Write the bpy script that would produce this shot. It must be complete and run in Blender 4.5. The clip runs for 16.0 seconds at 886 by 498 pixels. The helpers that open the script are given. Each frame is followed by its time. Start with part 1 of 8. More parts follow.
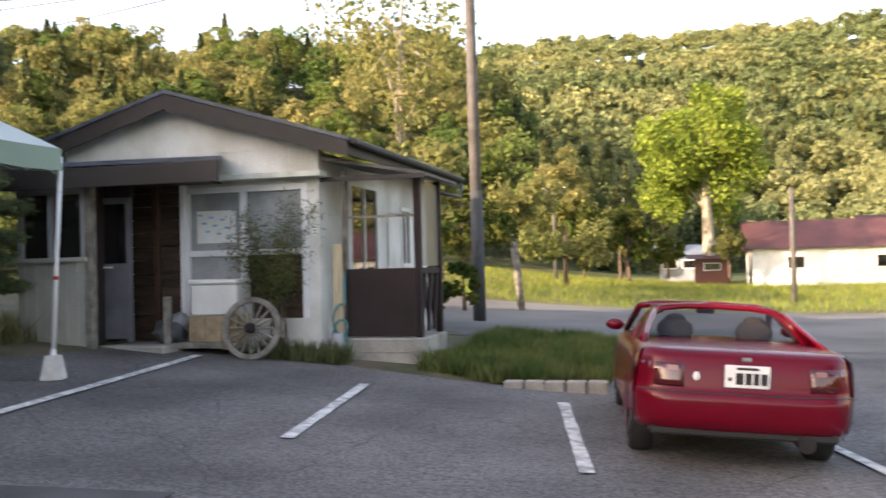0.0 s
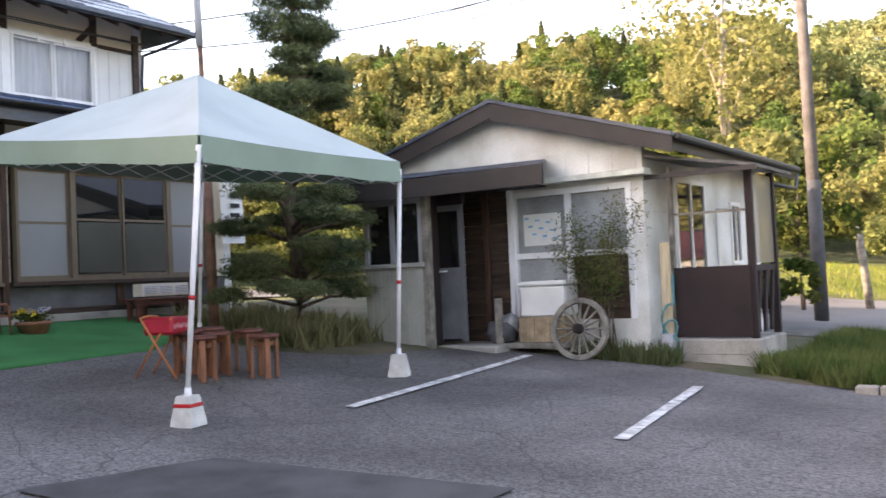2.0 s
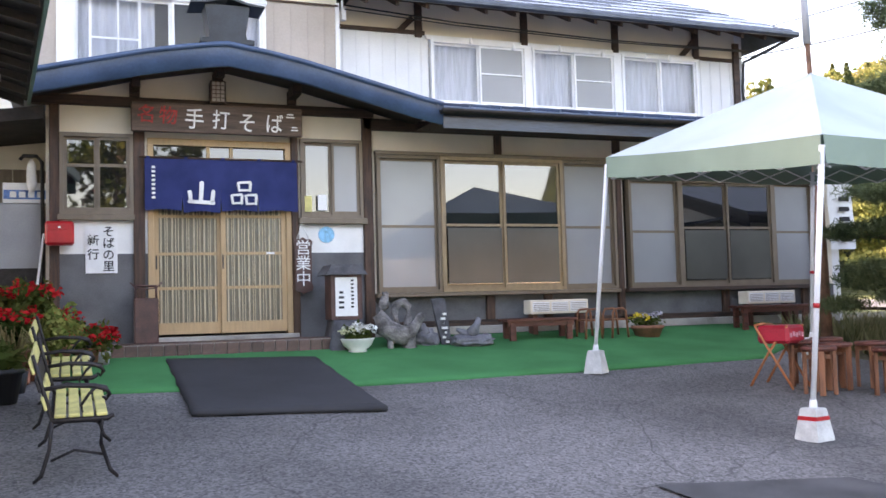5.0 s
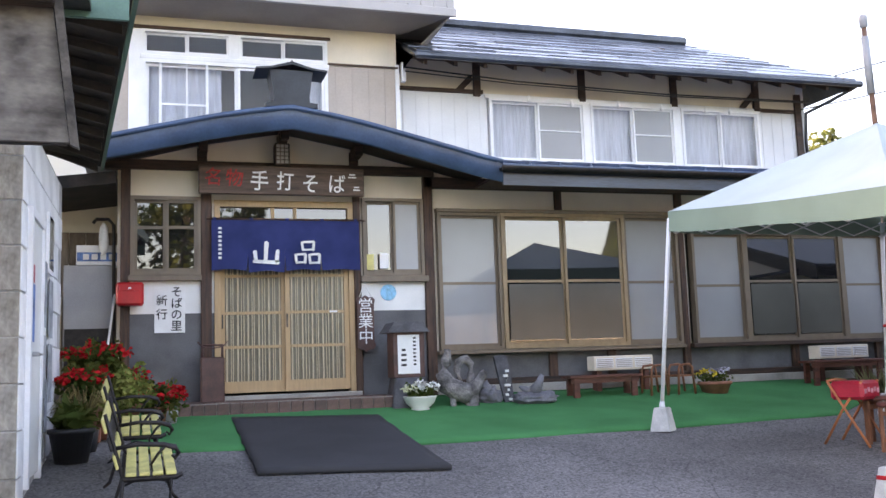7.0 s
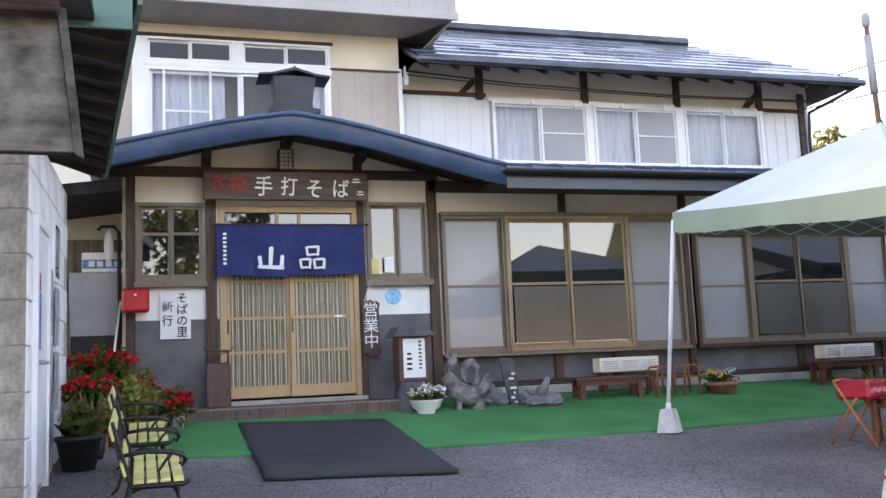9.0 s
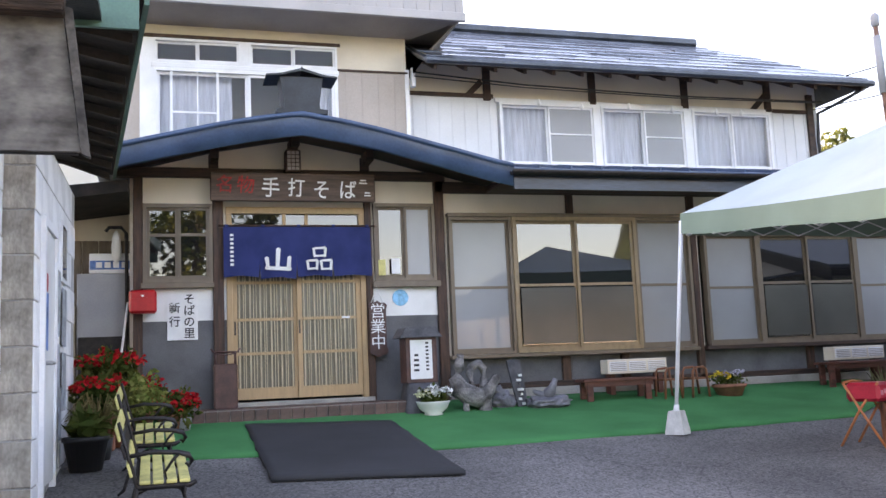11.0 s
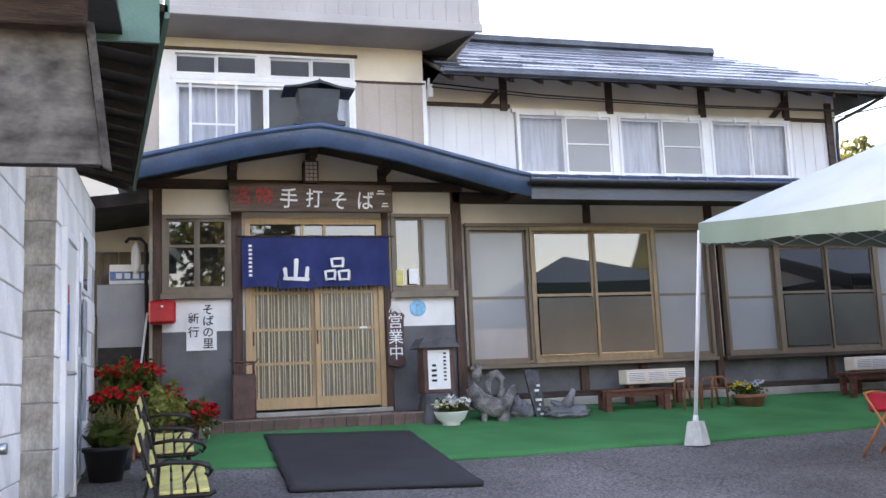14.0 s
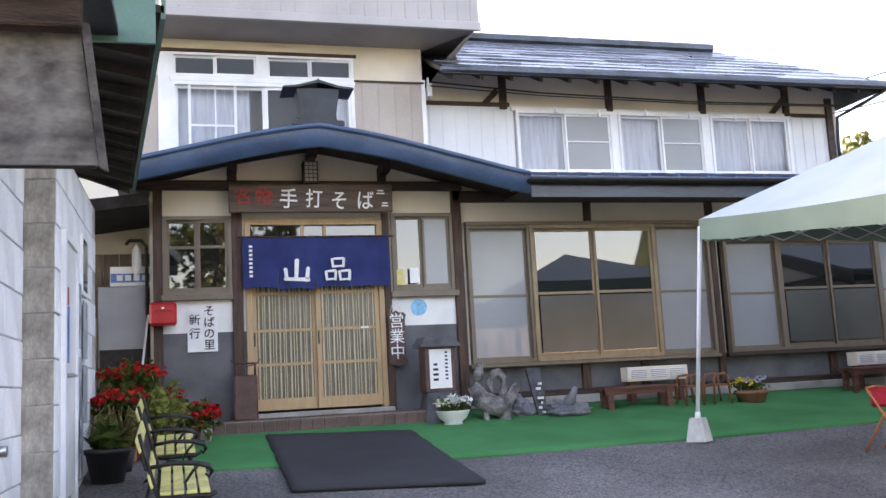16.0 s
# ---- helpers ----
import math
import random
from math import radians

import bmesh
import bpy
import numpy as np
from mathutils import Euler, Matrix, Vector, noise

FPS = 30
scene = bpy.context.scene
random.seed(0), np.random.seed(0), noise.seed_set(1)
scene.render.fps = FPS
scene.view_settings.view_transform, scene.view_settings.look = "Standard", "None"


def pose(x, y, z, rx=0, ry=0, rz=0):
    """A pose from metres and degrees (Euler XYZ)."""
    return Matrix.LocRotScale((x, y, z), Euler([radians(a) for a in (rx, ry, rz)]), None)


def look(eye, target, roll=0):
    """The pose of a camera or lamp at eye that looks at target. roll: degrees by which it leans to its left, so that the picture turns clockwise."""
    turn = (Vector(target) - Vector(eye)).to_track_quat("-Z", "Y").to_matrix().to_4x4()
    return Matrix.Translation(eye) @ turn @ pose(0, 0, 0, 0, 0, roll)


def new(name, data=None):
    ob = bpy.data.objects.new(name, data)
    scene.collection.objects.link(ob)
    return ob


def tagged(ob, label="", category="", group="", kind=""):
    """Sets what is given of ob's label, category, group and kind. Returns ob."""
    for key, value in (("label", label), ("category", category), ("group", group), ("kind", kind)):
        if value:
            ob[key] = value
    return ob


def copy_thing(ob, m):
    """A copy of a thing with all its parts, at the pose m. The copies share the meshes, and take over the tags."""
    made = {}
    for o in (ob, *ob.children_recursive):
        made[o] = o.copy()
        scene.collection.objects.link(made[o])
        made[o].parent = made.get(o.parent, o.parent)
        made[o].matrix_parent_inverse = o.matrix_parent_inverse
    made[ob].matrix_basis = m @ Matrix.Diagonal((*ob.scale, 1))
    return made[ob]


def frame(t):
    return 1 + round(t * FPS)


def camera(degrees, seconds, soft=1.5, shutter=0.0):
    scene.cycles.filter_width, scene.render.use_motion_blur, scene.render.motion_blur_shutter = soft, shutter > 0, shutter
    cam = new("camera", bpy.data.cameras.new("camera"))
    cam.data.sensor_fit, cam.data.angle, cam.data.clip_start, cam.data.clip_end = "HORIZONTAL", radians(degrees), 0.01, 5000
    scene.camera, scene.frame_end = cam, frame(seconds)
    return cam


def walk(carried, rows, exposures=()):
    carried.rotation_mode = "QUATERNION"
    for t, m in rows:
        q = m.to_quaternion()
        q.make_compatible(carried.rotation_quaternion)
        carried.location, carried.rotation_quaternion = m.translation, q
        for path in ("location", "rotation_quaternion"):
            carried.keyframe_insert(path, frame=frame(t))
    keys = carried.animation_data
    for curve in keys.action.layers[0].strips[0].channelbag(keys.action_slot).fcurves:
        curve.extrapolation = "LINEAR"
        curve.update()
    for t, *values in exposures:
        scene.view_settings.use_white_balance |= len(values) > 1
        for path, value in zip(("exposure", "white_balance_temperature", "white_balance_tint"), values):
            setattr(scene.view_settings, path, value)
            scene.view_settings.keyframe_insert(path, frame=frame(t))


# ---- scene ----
cam = camera(50.7, 16.0, soft=1.5, shutter=0.4)
# the walk: a slow turn to the left in front of the restaurant
PATH = [
    (0.0, pose(-0.000, 0.001, 1.602, 91.00, 1.41, -75.25)),
    (0.5, pose(0.004, 0.024, 1.604, 91.45, 2.03, -69.00)),
    (1.0, pose(0.020, 0.032, 1.604, 91.89, 2.26, -63.50)),
    (1.5, pose(0.015, 0.056, 1.607, 91.94, 3.04, -58.89)),
    (2.0, pose(0.027, 0.067, 1.593, 91.77, 2.66, -55.68)),
    (2.5, pose(0.003, 0.099, 1.604, 92.24, 2.49, -50.95)),
    (3.0, pose(-0.049, 0.147, 1.613, 92.56, 3.31, -43.80)),
    (3.5, pose(-0.093, 0.187, 1.590, 93.36, 3.55, -36.48)),
    (4.0, pose(-0.116, 0.233, 1.587, 92.56, 3.38, -28.70)),
    (4.5, pose(-0.118, 0.258, 1.582, 92.96, 2.62, -23.25)),
    (5.0, pose(-0.122, 0.279, 1.593, 93.59, 1.62, -20.78)),
    (5.2, pose(-0.138, 0.285, 1.596, 94.11, 1.29, -20.32)),
    (7.5, pose(-0.150, 0.253, 1.604, 97.27, 2.19, -16.82)),
    (8.0, pose(-0.147, 0.250, 1.613, 97.02, 2.11, -17.10)),
    (8.5, pose(-0.154, 0.246, 1.615, 97.20, 2.37, -16.92)),
    (11.0, pose(-0.144, 0.269, 1.606, 97.44, 2.47, -16.29)),
    (11.5, pose(-0.144, 0.259, 1.610, 97.41, 2.06, -15.74)),
    (12.0, pose(-0.148, 0.247, 1.604, 97.68, 2.51, -15.90)),
    (12.5, pose(-0.151, 0.250, 1.609, 97.62, 2.46, -15.93)),
    (13.0, pose(-0.147, 0.262, 1.603, 97.74, 2.37, -15.26)),
    (13.5, pose(-0.144, 0.254, 1.607, 97.86, 2.60, -15.43)),
    (14.0, pose(-0.151, 0.258, 1.609, 98.09, 2.47, -15.23)),
    (14.5, pose(-0.152, 0.246, 1.605, 98.35, 2.36, -15.18)),
    (15.0, pose(-0.145, 0.244, 1.598, 98.21, 2.66, -15.39)),
    (15.5, pose(-0.139, 0.256, 1.607, 98.06, 3.00, -15.32)),
    (16.0, pose(-0.126, 0.262, 1.598, 98.09, 3.01, -15.01)),
]
walk(cam, PATH, exposures=[(0.0, 2.2, 8500, 23), (1.5, 2.65, 8500, 27), (3.5, 2.72, 8250, 28), (5.0, 3.15, 8250, 30), (7.5, 3.0, 8250, 30), (16.0, 2.97, 8250, 30)])

# ---- world and sun ----
SUN_EL, SUN_AZ = 17.0, 45.0          # the sun stands low behind the restaurant
world = bpy.data.worlds.new("world")
scene.world = world
world.use_nodes = True
wn = world.node_tree
sky = wn.nodes.new("ShaderNodeTexSky")
sky.sky_type = "NISHITA"
sky.sun_disc = False
sky.sun_elevation = radians(SUN_EL)
sky.sun_rotation = radians(-SUN_AZ)
sky.air_density, sky.dust_density = 1.0, 1.4
back = wn.nodes["Background"]
back.inputs[1].default_value = 0.15
wn.links.new(sky.outputs[0], back.inputs[0])
sun_data = bpy.data.lights.new("sun", "SUN")
sun_data.energy, sun_data.angle, sun_data.color = 2.6, radians(0.5), (1.0, 0.90, 0.74)
sun_dir = Vector((-math.sin(radians(SUN_AZ)), math.cos(radians(SUN_AZ)), math.tan(radians(SUN_EL))))
sun = new("sun", sun_data)
sun.matrix_world = look(sun_dir * 60, (0, 0, 0))


# ---- materials ----
def material(name, col, rough=0.6, metal=0.0, var=0.18, scale=6.0, fine=60.0, bump=0.15, depth=0.01, tint=None,
             spec=0.5, stretch=(1, 1, 1), rand=0.0, island=0.0, coat=0.0):
    """A surface with stains at one scale and grain at another, and fine relief."""
    m = bpy.data.materials.new(name)
    m.use_nodes = True
    n, l = m.node_tree.nodes, m.node_tree.links
    p = n["Principled BSDF"]
    co = n.new("ShaderNodeTexCoord")
    mp = n.new("ShaderNodeMapping")
    mp.inputs["Scale"].default_value = stretch
    l.new(co.outputs["Object"], mp.inputs[0])
    a = n.new("ShaderNodeTexNoise")
    a.inputs["Scale"].default_value, a.inputs["Detail"].default_value = scale, 5
    b = n.new("ShaderNodeTexNoise")
    b.inputs["Scale"].default_value, b.inputs["Detail"].default_value = fine, 3
    for q in (a, b):
        l.new(mp.outputs[0], q.inputs["Vector"])
    mix = n.new("ShaderNodeMix")
    mix.data_type = "RGBA"
    dark = tint or tuple(c * (1 - 2.2 * var) for c in col)
    mix.inputs[6].default_value = (*[max(0.0, c) for c in dark], 1)
    mix.inputs[7].default_value = (*[min(1.0, c * (1 + var * 0.6)) for c in col], 1)
    ramp = n.new("ShaderNodeMapRange")
    ramp.inputs[1].default_value, ramp.inputs[2].default_value = 0.32, 0.62
    l.new(a.outputs[0], ramp.inputs[0])
    l.new(ramp.outputs[0], mix.inputs[0])
    out = mix.outputs[2]
    gr = n.new("ShaderNodeHueSaturation")
    mr = n.new("ShaderNodeMapRange")
    mr.inputs[1].default_value, mr.inputs[2].default_value = 0.25, 0.75
    mr.inputs[3].default_value, mr.inputs[4].default_value = 1 - var, 1 + var
    l.new(b.outputs[0], mr.inputs[0])
    val = mr.outputs[0]
    if rand or island:
        if rand:
            src = n.new("ShaderNodeObjectInfo").outputs["Random"]
        else:
            src = n.new("ShaderNodeNewGeometry").outputs["Random Per Island"]
        r2 = n.new("ShaderNodeMapRange")
        r2.inputs[3].default_value, r2.inputs[4].default_value = 1 - max(rand, island), 1 + max(rand, island)
        l.new(src, r2.inputs[0])
        mu = n.new("ShaderNodeMath")
        mu.operation = "MULTIPLY"
        l.new(val, mu.inputs[0])
        l.new(r2.outputs[0], mu.inputs[1])
        val = mu.outputs[0]
    l.new(val, gr.inputs["Value"])
    l.new(out, gr.inputs["Color"])
    l.new(gr.outputs[0], p.inputs["Base Color"])
    p.inputs["Roughness"].default_value, p.inputs["Metallic"].default_value = rough, metal
    p.inputs["Specular IOR Level"].default_value = spec
    p.inputs["Coat Weight"].default_value = coat
    if bump:
        bp = n.new("ShaderNodeBump")
        bp.inputs["Strength"].default_value, bp.inputs["Distance"].default_value = bump, depth
        l.new(b.outputs[0], bp.inputs["Height"])
        l.new(bp.outputs[0], p.inputs["Normal"])
    return m


def glass_material(name, col, rough, alpha, spec=0.9):
    """A thin pane: clear in part, with a real reflection."""
    m = bpy.data.materials.new(name)
    m.use_nodes = True
    p = m.node_tree.nodes["Principled BSDF"]
    p.inputs["Base Color"].default_value = (*col, 1)
    p.inputs["Roughness"].default_value = rough
    p.inputs["Alpha"].default_value = alpha
    p.inputs["Specular IOR Level"].default_value = spec * 0.56
    p.inputs["IOR"].default_value = 1.95
    return m


def leaf_material(name, col, col2, patch=0.12, rough=0.6, through_light=0.35):
    m = bpy.data.materials.new(name)
    m.use_nodes = True
    n, l = m.node_tree.nodes, m.node_tree.links
    p = n["Principled BSDF"]
    co = n.new("ShaderNodeTexCoord")
    a = n.new("ShaderNodeTexNoise")
    a.inputs["Scale"].default_value, a.inputs["Detail"].default_value = patch, 2
    l.new(co.outputs["Object"], a.inputs["Vector"])
    r = n.new("ShaderNodeMapRange")
    r.inputs[1].default_value, r.inputs[2].default_value = 0.38, 0.6
    l.new(a.outputs[0], r.inputs[0])
    mix = n.new("ShaderNodeMix")
    mix.data_type = "RGBA"
    mix.inputs[6].default_value, mix.inputs[7].default_value = (*col, 1), (*col2, 1)
    l.new(r.outputs[0], mix.inputs[0])
    g = n.new("ShaderNodeNewGeometry")
    v = n.new("ShaderNodeMapRange")
    v.inputs[3].default_value, v.inputs[4].default_value = 0.75, 1.25
    l.new(g.outputs["Random Per Island"], v.inputs[0])
    h = n.new("ShaderNodeHueSaturation")
    l.new(v.outputs[0], h.inputs["Value"])
    l.new(mix.outputs[2], h.inputs["Color"])
    l.new(h.outputs[0], p.inputs["Base Color"])
    p.inputs["Roughness"].default_value = 0.9
    p.inputs["Specular IOR Level"].default_value = 0.06
    tr = n.new("ShaderNodeBsdfTranslucent")
    l.new(h.outputs[0], tr.inputs[0])
    ms = n.new("ShaderNodeMixShader")
    ms.inputs[0].default_value = through_light
    l.new(p.outputs[0], ms.inputs[1])
    l.new(tr.outputs[0], ms.inputs[2])
    l.new(ms.outputs[0], n["Material Output"].inputs[0])
    return m


def asphalt_material():
    """Worn asphalt: pale aggregate in dark binder, large stains."""
    m = material("asphalt", (0.104, 0.100, 0.097), 0.85, var=0.22, scale=0.5, fine=90, bump=0.5, depth=0.006)
    n, l = m.node_tree.nodes, m.node_tree.links
    p = n["Principled BSDF"]
    co = n.new("ShaderNodeTexCoord")
    vo = n.new("ShaderNodeTexVoronoi")
    vo.inputs["Scale"].default_value = 55
    l.new(co.outputs["Object"], vo.inputs["Vector"])
    rp = n.new("ShaderNodeValToRGB")
    rp.color_ramp.elements[0].position, rp.color_ramp.elements[0].color = 0.0, (0.35, 0.35, 0.35, 1)
    rp.color_ramp.elements[1].position, rp.color_ramp.elements[1].color = 0.9, (2.2, 2.15, 2.15, 1)
    l.new(vo.outputs["Color"], rp.inputs[0])
    mul = n.new("ShaderNodeMix")
    mul.data_type, mul.blend_type = "RGBA", "MULTIPLY"
    mul.inputs[0].default_value = 0.9
    old = p.inputs["Base Color"].links[0].from_socket
    l.new(old, mul.inputs[6])
    l.new(rp.outputs[0], mul.inputs[7])
    # fine cracks that wander over the yard
    wob = n.new("ShaderNodeTexNoise")
    wob.inputs["Scale"].default_value = 1.3
    l.new(co.outputs["Object"], wob.inputs["Vector"])
    sc = n.new("ShaderNodeMix")
    sc.data_type = "RGBA"
    sc.inputs[0].default_value = 0.35
    l.new(co.outputs["Object"], sc.inputs[6])
    l.new(wob.outputs["Color"], sc.inputs[7])
    cr = n.new("ShaderNodeTexVoronoi")
    cr.feature = "DISTANCE_TO_EDGE"
    cr.inputs["Scale"].default_value = 0.75
    l.new(sc.outputs[2], cr.inputs["Vector"])
    cm = n.new("ShaderNodeMapRange")
    cm.inputs[1].default_value, cm.inputs[2].default_value = 0.0, 0.006
    cm.inputs[3].default_value, cm.inputs[4].default_value = 0.35, 1.0
    l.new(cr.outputs["Distance"], cm.inputs[0])
    mc = n.new("ShaderNodeMix")
    mc.data_type, mc.blend_type = "RGBA", "MULTIPLY"
    mc.inputs[0].default_value = 0.8
    l.new(mul.outputs[2], mc.inputs[6])
    l.new(cm.outputs[0], mc.inputs[7])
    l.new(mc.outputs[2], p.inputs["Base Color"])
    return m


M = {}
M["asphalt"] = asphalt_material()
M["patch"] = material("new_asphalt", (0.070, 0.069, 0.069), 0.9, var=0.2, scale=2, fine=120, bump=0.4, depth=0.005)
M["road"] = material("road", (0.16, 0.155, 0.15), 0.9, var=0.15, scale=0.4, fine=40, bump=0.3)
M["soil"] = material("soil", (0.13, 0.10, 0.065), 0.95, var=0.25, scale=1.5, fine=30, bump=0.8, depth=0.03, tint=(0.06, 0.08, 0.03))
M["meadow"] = material("meadow", (0.14, 0.17, 0.04), 0.95, var=0.25, scale=0.25, fine=14, bump=0.8, depth=0.05, tint=(0.11, 0.10, 0.04))
M["line"] = material("line_paint", (0.62, 0.62, 0.60), 0.7, var=0.2, scale=9, fine=70, bump=0.3, tint=(0.25, 0.25, 0.25))
M["cream"] = material("cream_plaster", (0.76, 0.68, 0.565), 0.85, var=0.05, scale=1.5, fine=90, bump=0.2, depth=0.003)
M["white"] = material("white_paint", (0.76, 0.76, 0.74), 0.55, var=0.06, scale=2, fine=80, bump=0.1, depth=0.003)
M["plaster"] = material("grey_plaster", (0.125, 0.125, 0.13), 0.9, var=0.16, scale=2.5, fine=70, bump=0.4, depth=0.006)
M["darkwood"] = material("dark_wood", (0.070, 0.031, 0.018), 0.6, var=0.3, scale=5, fine=40, bump=0.3, stretch=(6, 6, 0.6))
M["beam"] = material("dark_beam", (0.050, 0.024, 0.016), 0.6, var=0.3, scale=5, fine=40, bump=0.3, stretch=(0.6, 6, 6))
M["frame"] = material("window_frame_brown", (0.165, 0.122, 0.085), 0.45, var=0.06, scale=4, fine=60, bump=0.1, stretch=(3, 3, 1))
M["bayframe"] = material("bay_frame_brown", (0.30, 0.205, 0.115), 0.45, var=0.10, scale=4, fine=60, bump=0.1, stretch=(3, 3, 1))
M["tan"] = material("tan_wood", (0.46, 0.30, 0.155), 0.5, var=0.06, scale=5, fine=50, bump=0.15, stretch=(6, 6, 0.7))
M["slat"] = material("pale_slats", (0.52, 0.43, 0.29), 0.55, var=0.12, scale=6, fine=60, bump=0.15, stretch=(6, 6, 0.7))
M["alu"] = material("white_aluminium", (0.80, 0.81, 0.83), 0.35, var=0.04, scale=3, fine=50, bump=0.03)
M["bluetin"] = material("blue_tin", (0.042, 0.082, 0.155), 0.36, var=0.14, scale=2.5, fine=30, bump=0.1)
M["navytile"] = material("dark_roof", (0.055, 0.065, 0.08), 0.28, var=0.25, scale=2, fine=25, bump=0.2, metal=0.3, island=0.3)
M["eavetin"] = material("dark_eave_tin", (0.030, 0.046, 0.072), 0.34, var=0.3, scale=1.6, fine=20, bump=0.15, stretch=(0.5, 1, 3))
M["ornament"] = material("dark_ornament_tin", (0.018, 0.024, 0.030), 0.5, var=0.2, scale=4, bump=0.1)
# sheet-to-sheet tone helps paint the bright sky streaks on the courses
M["rooftile"] = material("roof_tile", (0.075, 0.085, 0.10), 0.19, var=0.2, scale=2, fine=25, bump=0.08, metal=0.5, rand=0.45)
M["whiteboard"] = material("white_siding", (0.70, 0.72, 0.74), 0.5, var=0.05, scale=1.2, fine=50, bump=0.1)
M["beigeboard"] = material("beige_siding", (0.46, 0.40, 0.35), 0.55, var=0.06, scale=1.2, fine=50, bump=0.1)
M["greyboard"] = material("grey_siding", (0.44, 0.42, 0.42), 0.55, var=0.06, scale=1.2, fine=50, bump=0.1)
M["soffit"] = material("soffit_board", (0.36, 0.32, 0.30), 0.75, var=0.08, scale=1.3, fine=50, bump=0.1)
M["concrete"] = material("concrete", (0.34, 0.32, 0.29), 0.9, var=0.16, scale=2.5, fine=50, bump=0.4, depth=0.006)
M["brick"] = material("brown_tile", (0.105, 0.055, 0.045), 0.5, var=0.2, scale=8, fine=60, bump=0.2, rand=0.25)
M["joint"] = material("joint", (0.24, 0.22, 0.20), 0.95, var=0.15, scale=9, fine=70, bump=0.3)
M["carpet"] = material("green_turf", (0.042, 0.215, 0.080), 0.95, var=0.10, scale=1.3, fine=160, bump=0.6, depth=0.006, spec=0.1)
M["mat"] = material("black_mat", (0.030, 0.030, 0.033), 0.85, var=0.12, scale=1.5, fine=150, bump=0.4, depth=0.004)
M["navy"] = material("indigo_cloth", (0.030, 0.042, 0.135), 0.9, var=0.10, scale=3, fine=300, bump=0.2, depth=0.002, spec=0.1)
M["inkwhite"] = material("white_ink", (0.80, 0.80, 0.78), 0.8, var=0.04, bump=0)
M["inkblack"] = material("black_ink", (0.02, 0.02, 0.022), 0.8, var=0.04, bump=0)
M["inkred"] = material("faded_red_ink", (0.42, 0.035, 0.03), 0.8, var=0.25, scale=25, bump=0)
M["signwood"] = material("sign_wood", (0.115, 0.070, 0.050), 0.65, var=0.25, scale=4, fine=40, bump=0.4, stretch=(0.5, 6, 6))
M["paper"] = material("paper", (0.80, 0.80, 0.79), 0.8, var=0.03, bump=0)
M["skyblue"] = material("pale_blue_print", (0.20, 0.52, 0.74), 0.7, var=0.15, scale=20, bump=0)
M["red"] = material("red_enamel", (0.50, 0.012, 0.018), 0.35, var=0.08, bump=0.03)
M["rust"] = material("brown_enamel", (0.085, 0.035, 0.030), 0.5, var=0.2, scale=8, bump=0.15)
M["redwood"] = material("red_brown_wood", (0.135, 0.040, 0.028), 0.5, var=0.22, scale=5, fine=50, bump=0.2, stretch=(1, 5, 5))
M["stoolwood"] = material("orange_brown_wood", (0.26, 0.095, 0.045), 0.5, var=0.2, scale=6, fine=50, bump=0.2, stretch=(5, 5, 0.8))
M["iron"] = material("black_iron", (0.022, 0.018, 0.018), 0.5, var=0.25, scale=15, bump=0.2, metal=0.3)
M["yellow"] = material("yellow_slats", (0.62, 0.55, 0.20), 0.55, var=0.14, scale=6, fine=60, bump=0.2)
M["tent"] = material("tent_cloth", (0.40, 0.47, 0.47), 0.75, var=0.05, scale=1.2, fine=200, bump=0.1, depth=0.002)
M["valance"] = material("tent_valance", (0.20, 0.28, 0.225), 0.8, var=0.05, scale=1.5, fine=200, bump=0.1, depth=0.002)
M["steel"] = material("white_steel", (0.74, 0.75, 0.77), 0.35, var=0.05, scale=4, fine=60, bump=0.03)
M["block"] = material("foot_block", (0.56, 0.56, 0.54), 0.8, var=0.10, scale=6, fine=60, bump=0.2)
M["black"] = material("black_plastic", (0.02, 0.02, 0.022), 0.5, var=0.1, bump=0.05)
M["grey"] = material("grey_enamel", (0.33, 0.34, 0.36), 0.5, var=0.08, scale=2, bump=0.05)
M["bark"] = material("bark", (0.135, 0.095, 0.07), 0.9, var=0.3, scale=5, fine=25, bump=0.9, depth=0.03, stretch=(3, 3, 0.7))
M["palebark"] = material("pale_bark", (0.42, 0.37, 0.29), 0.85, var=0.2, scale=3, fine=20, bump=0.6, depth=0.02)
M["pole"] = material("concrete_pole", (0.11, 0.10, 0.095), 0.85, var=0.18, scale=3, fine=30, bump=0.2)
M["poledark"] = material("pole_sleeve", (0.05, 0.055, 0.06), 0.7, var=0.15, scale=5, bump=0.2)
M["terracotta"] = material("terracotta", (0.30, 0.12, 0.075), 0.8, var=0.15, scale=8, bump=0.2)
M["drift"] = material("weathered_driftwood", (0.21, 0.195, 0.19), 0.85, var=0.3, scale=9, fine=40, bump=0.9, depth=0.02)
M["stone"] = material("dark_slate", (0.085, 0.085, 0.095), 0.75, var=0.2, scale=7, fine=50, bump=0.4)
M["glass"] = glass_material("glass", (0.02, 0.022, 0.025), 0.02, 0.16)
M["glassdark"] = glass_material("dark_glass", (0.012, 0.012, 0.013), 0.02, 0.92)
# curtain cloth carries the pale blue of sky mirrored in the panes
M["curtain"] = material("net_curtain", (0.76, 0.80, 0.90), 0.9, var=0.10, scale=6, fine=80, bump=0.3, stretch=(5, 5, 0.4))
M["screen"] = material("insect_screen", (0.27, 0.275, 0.285), 0.5, var=0.06, scale=1.0, fine=250, bump=0, coat=0.45)
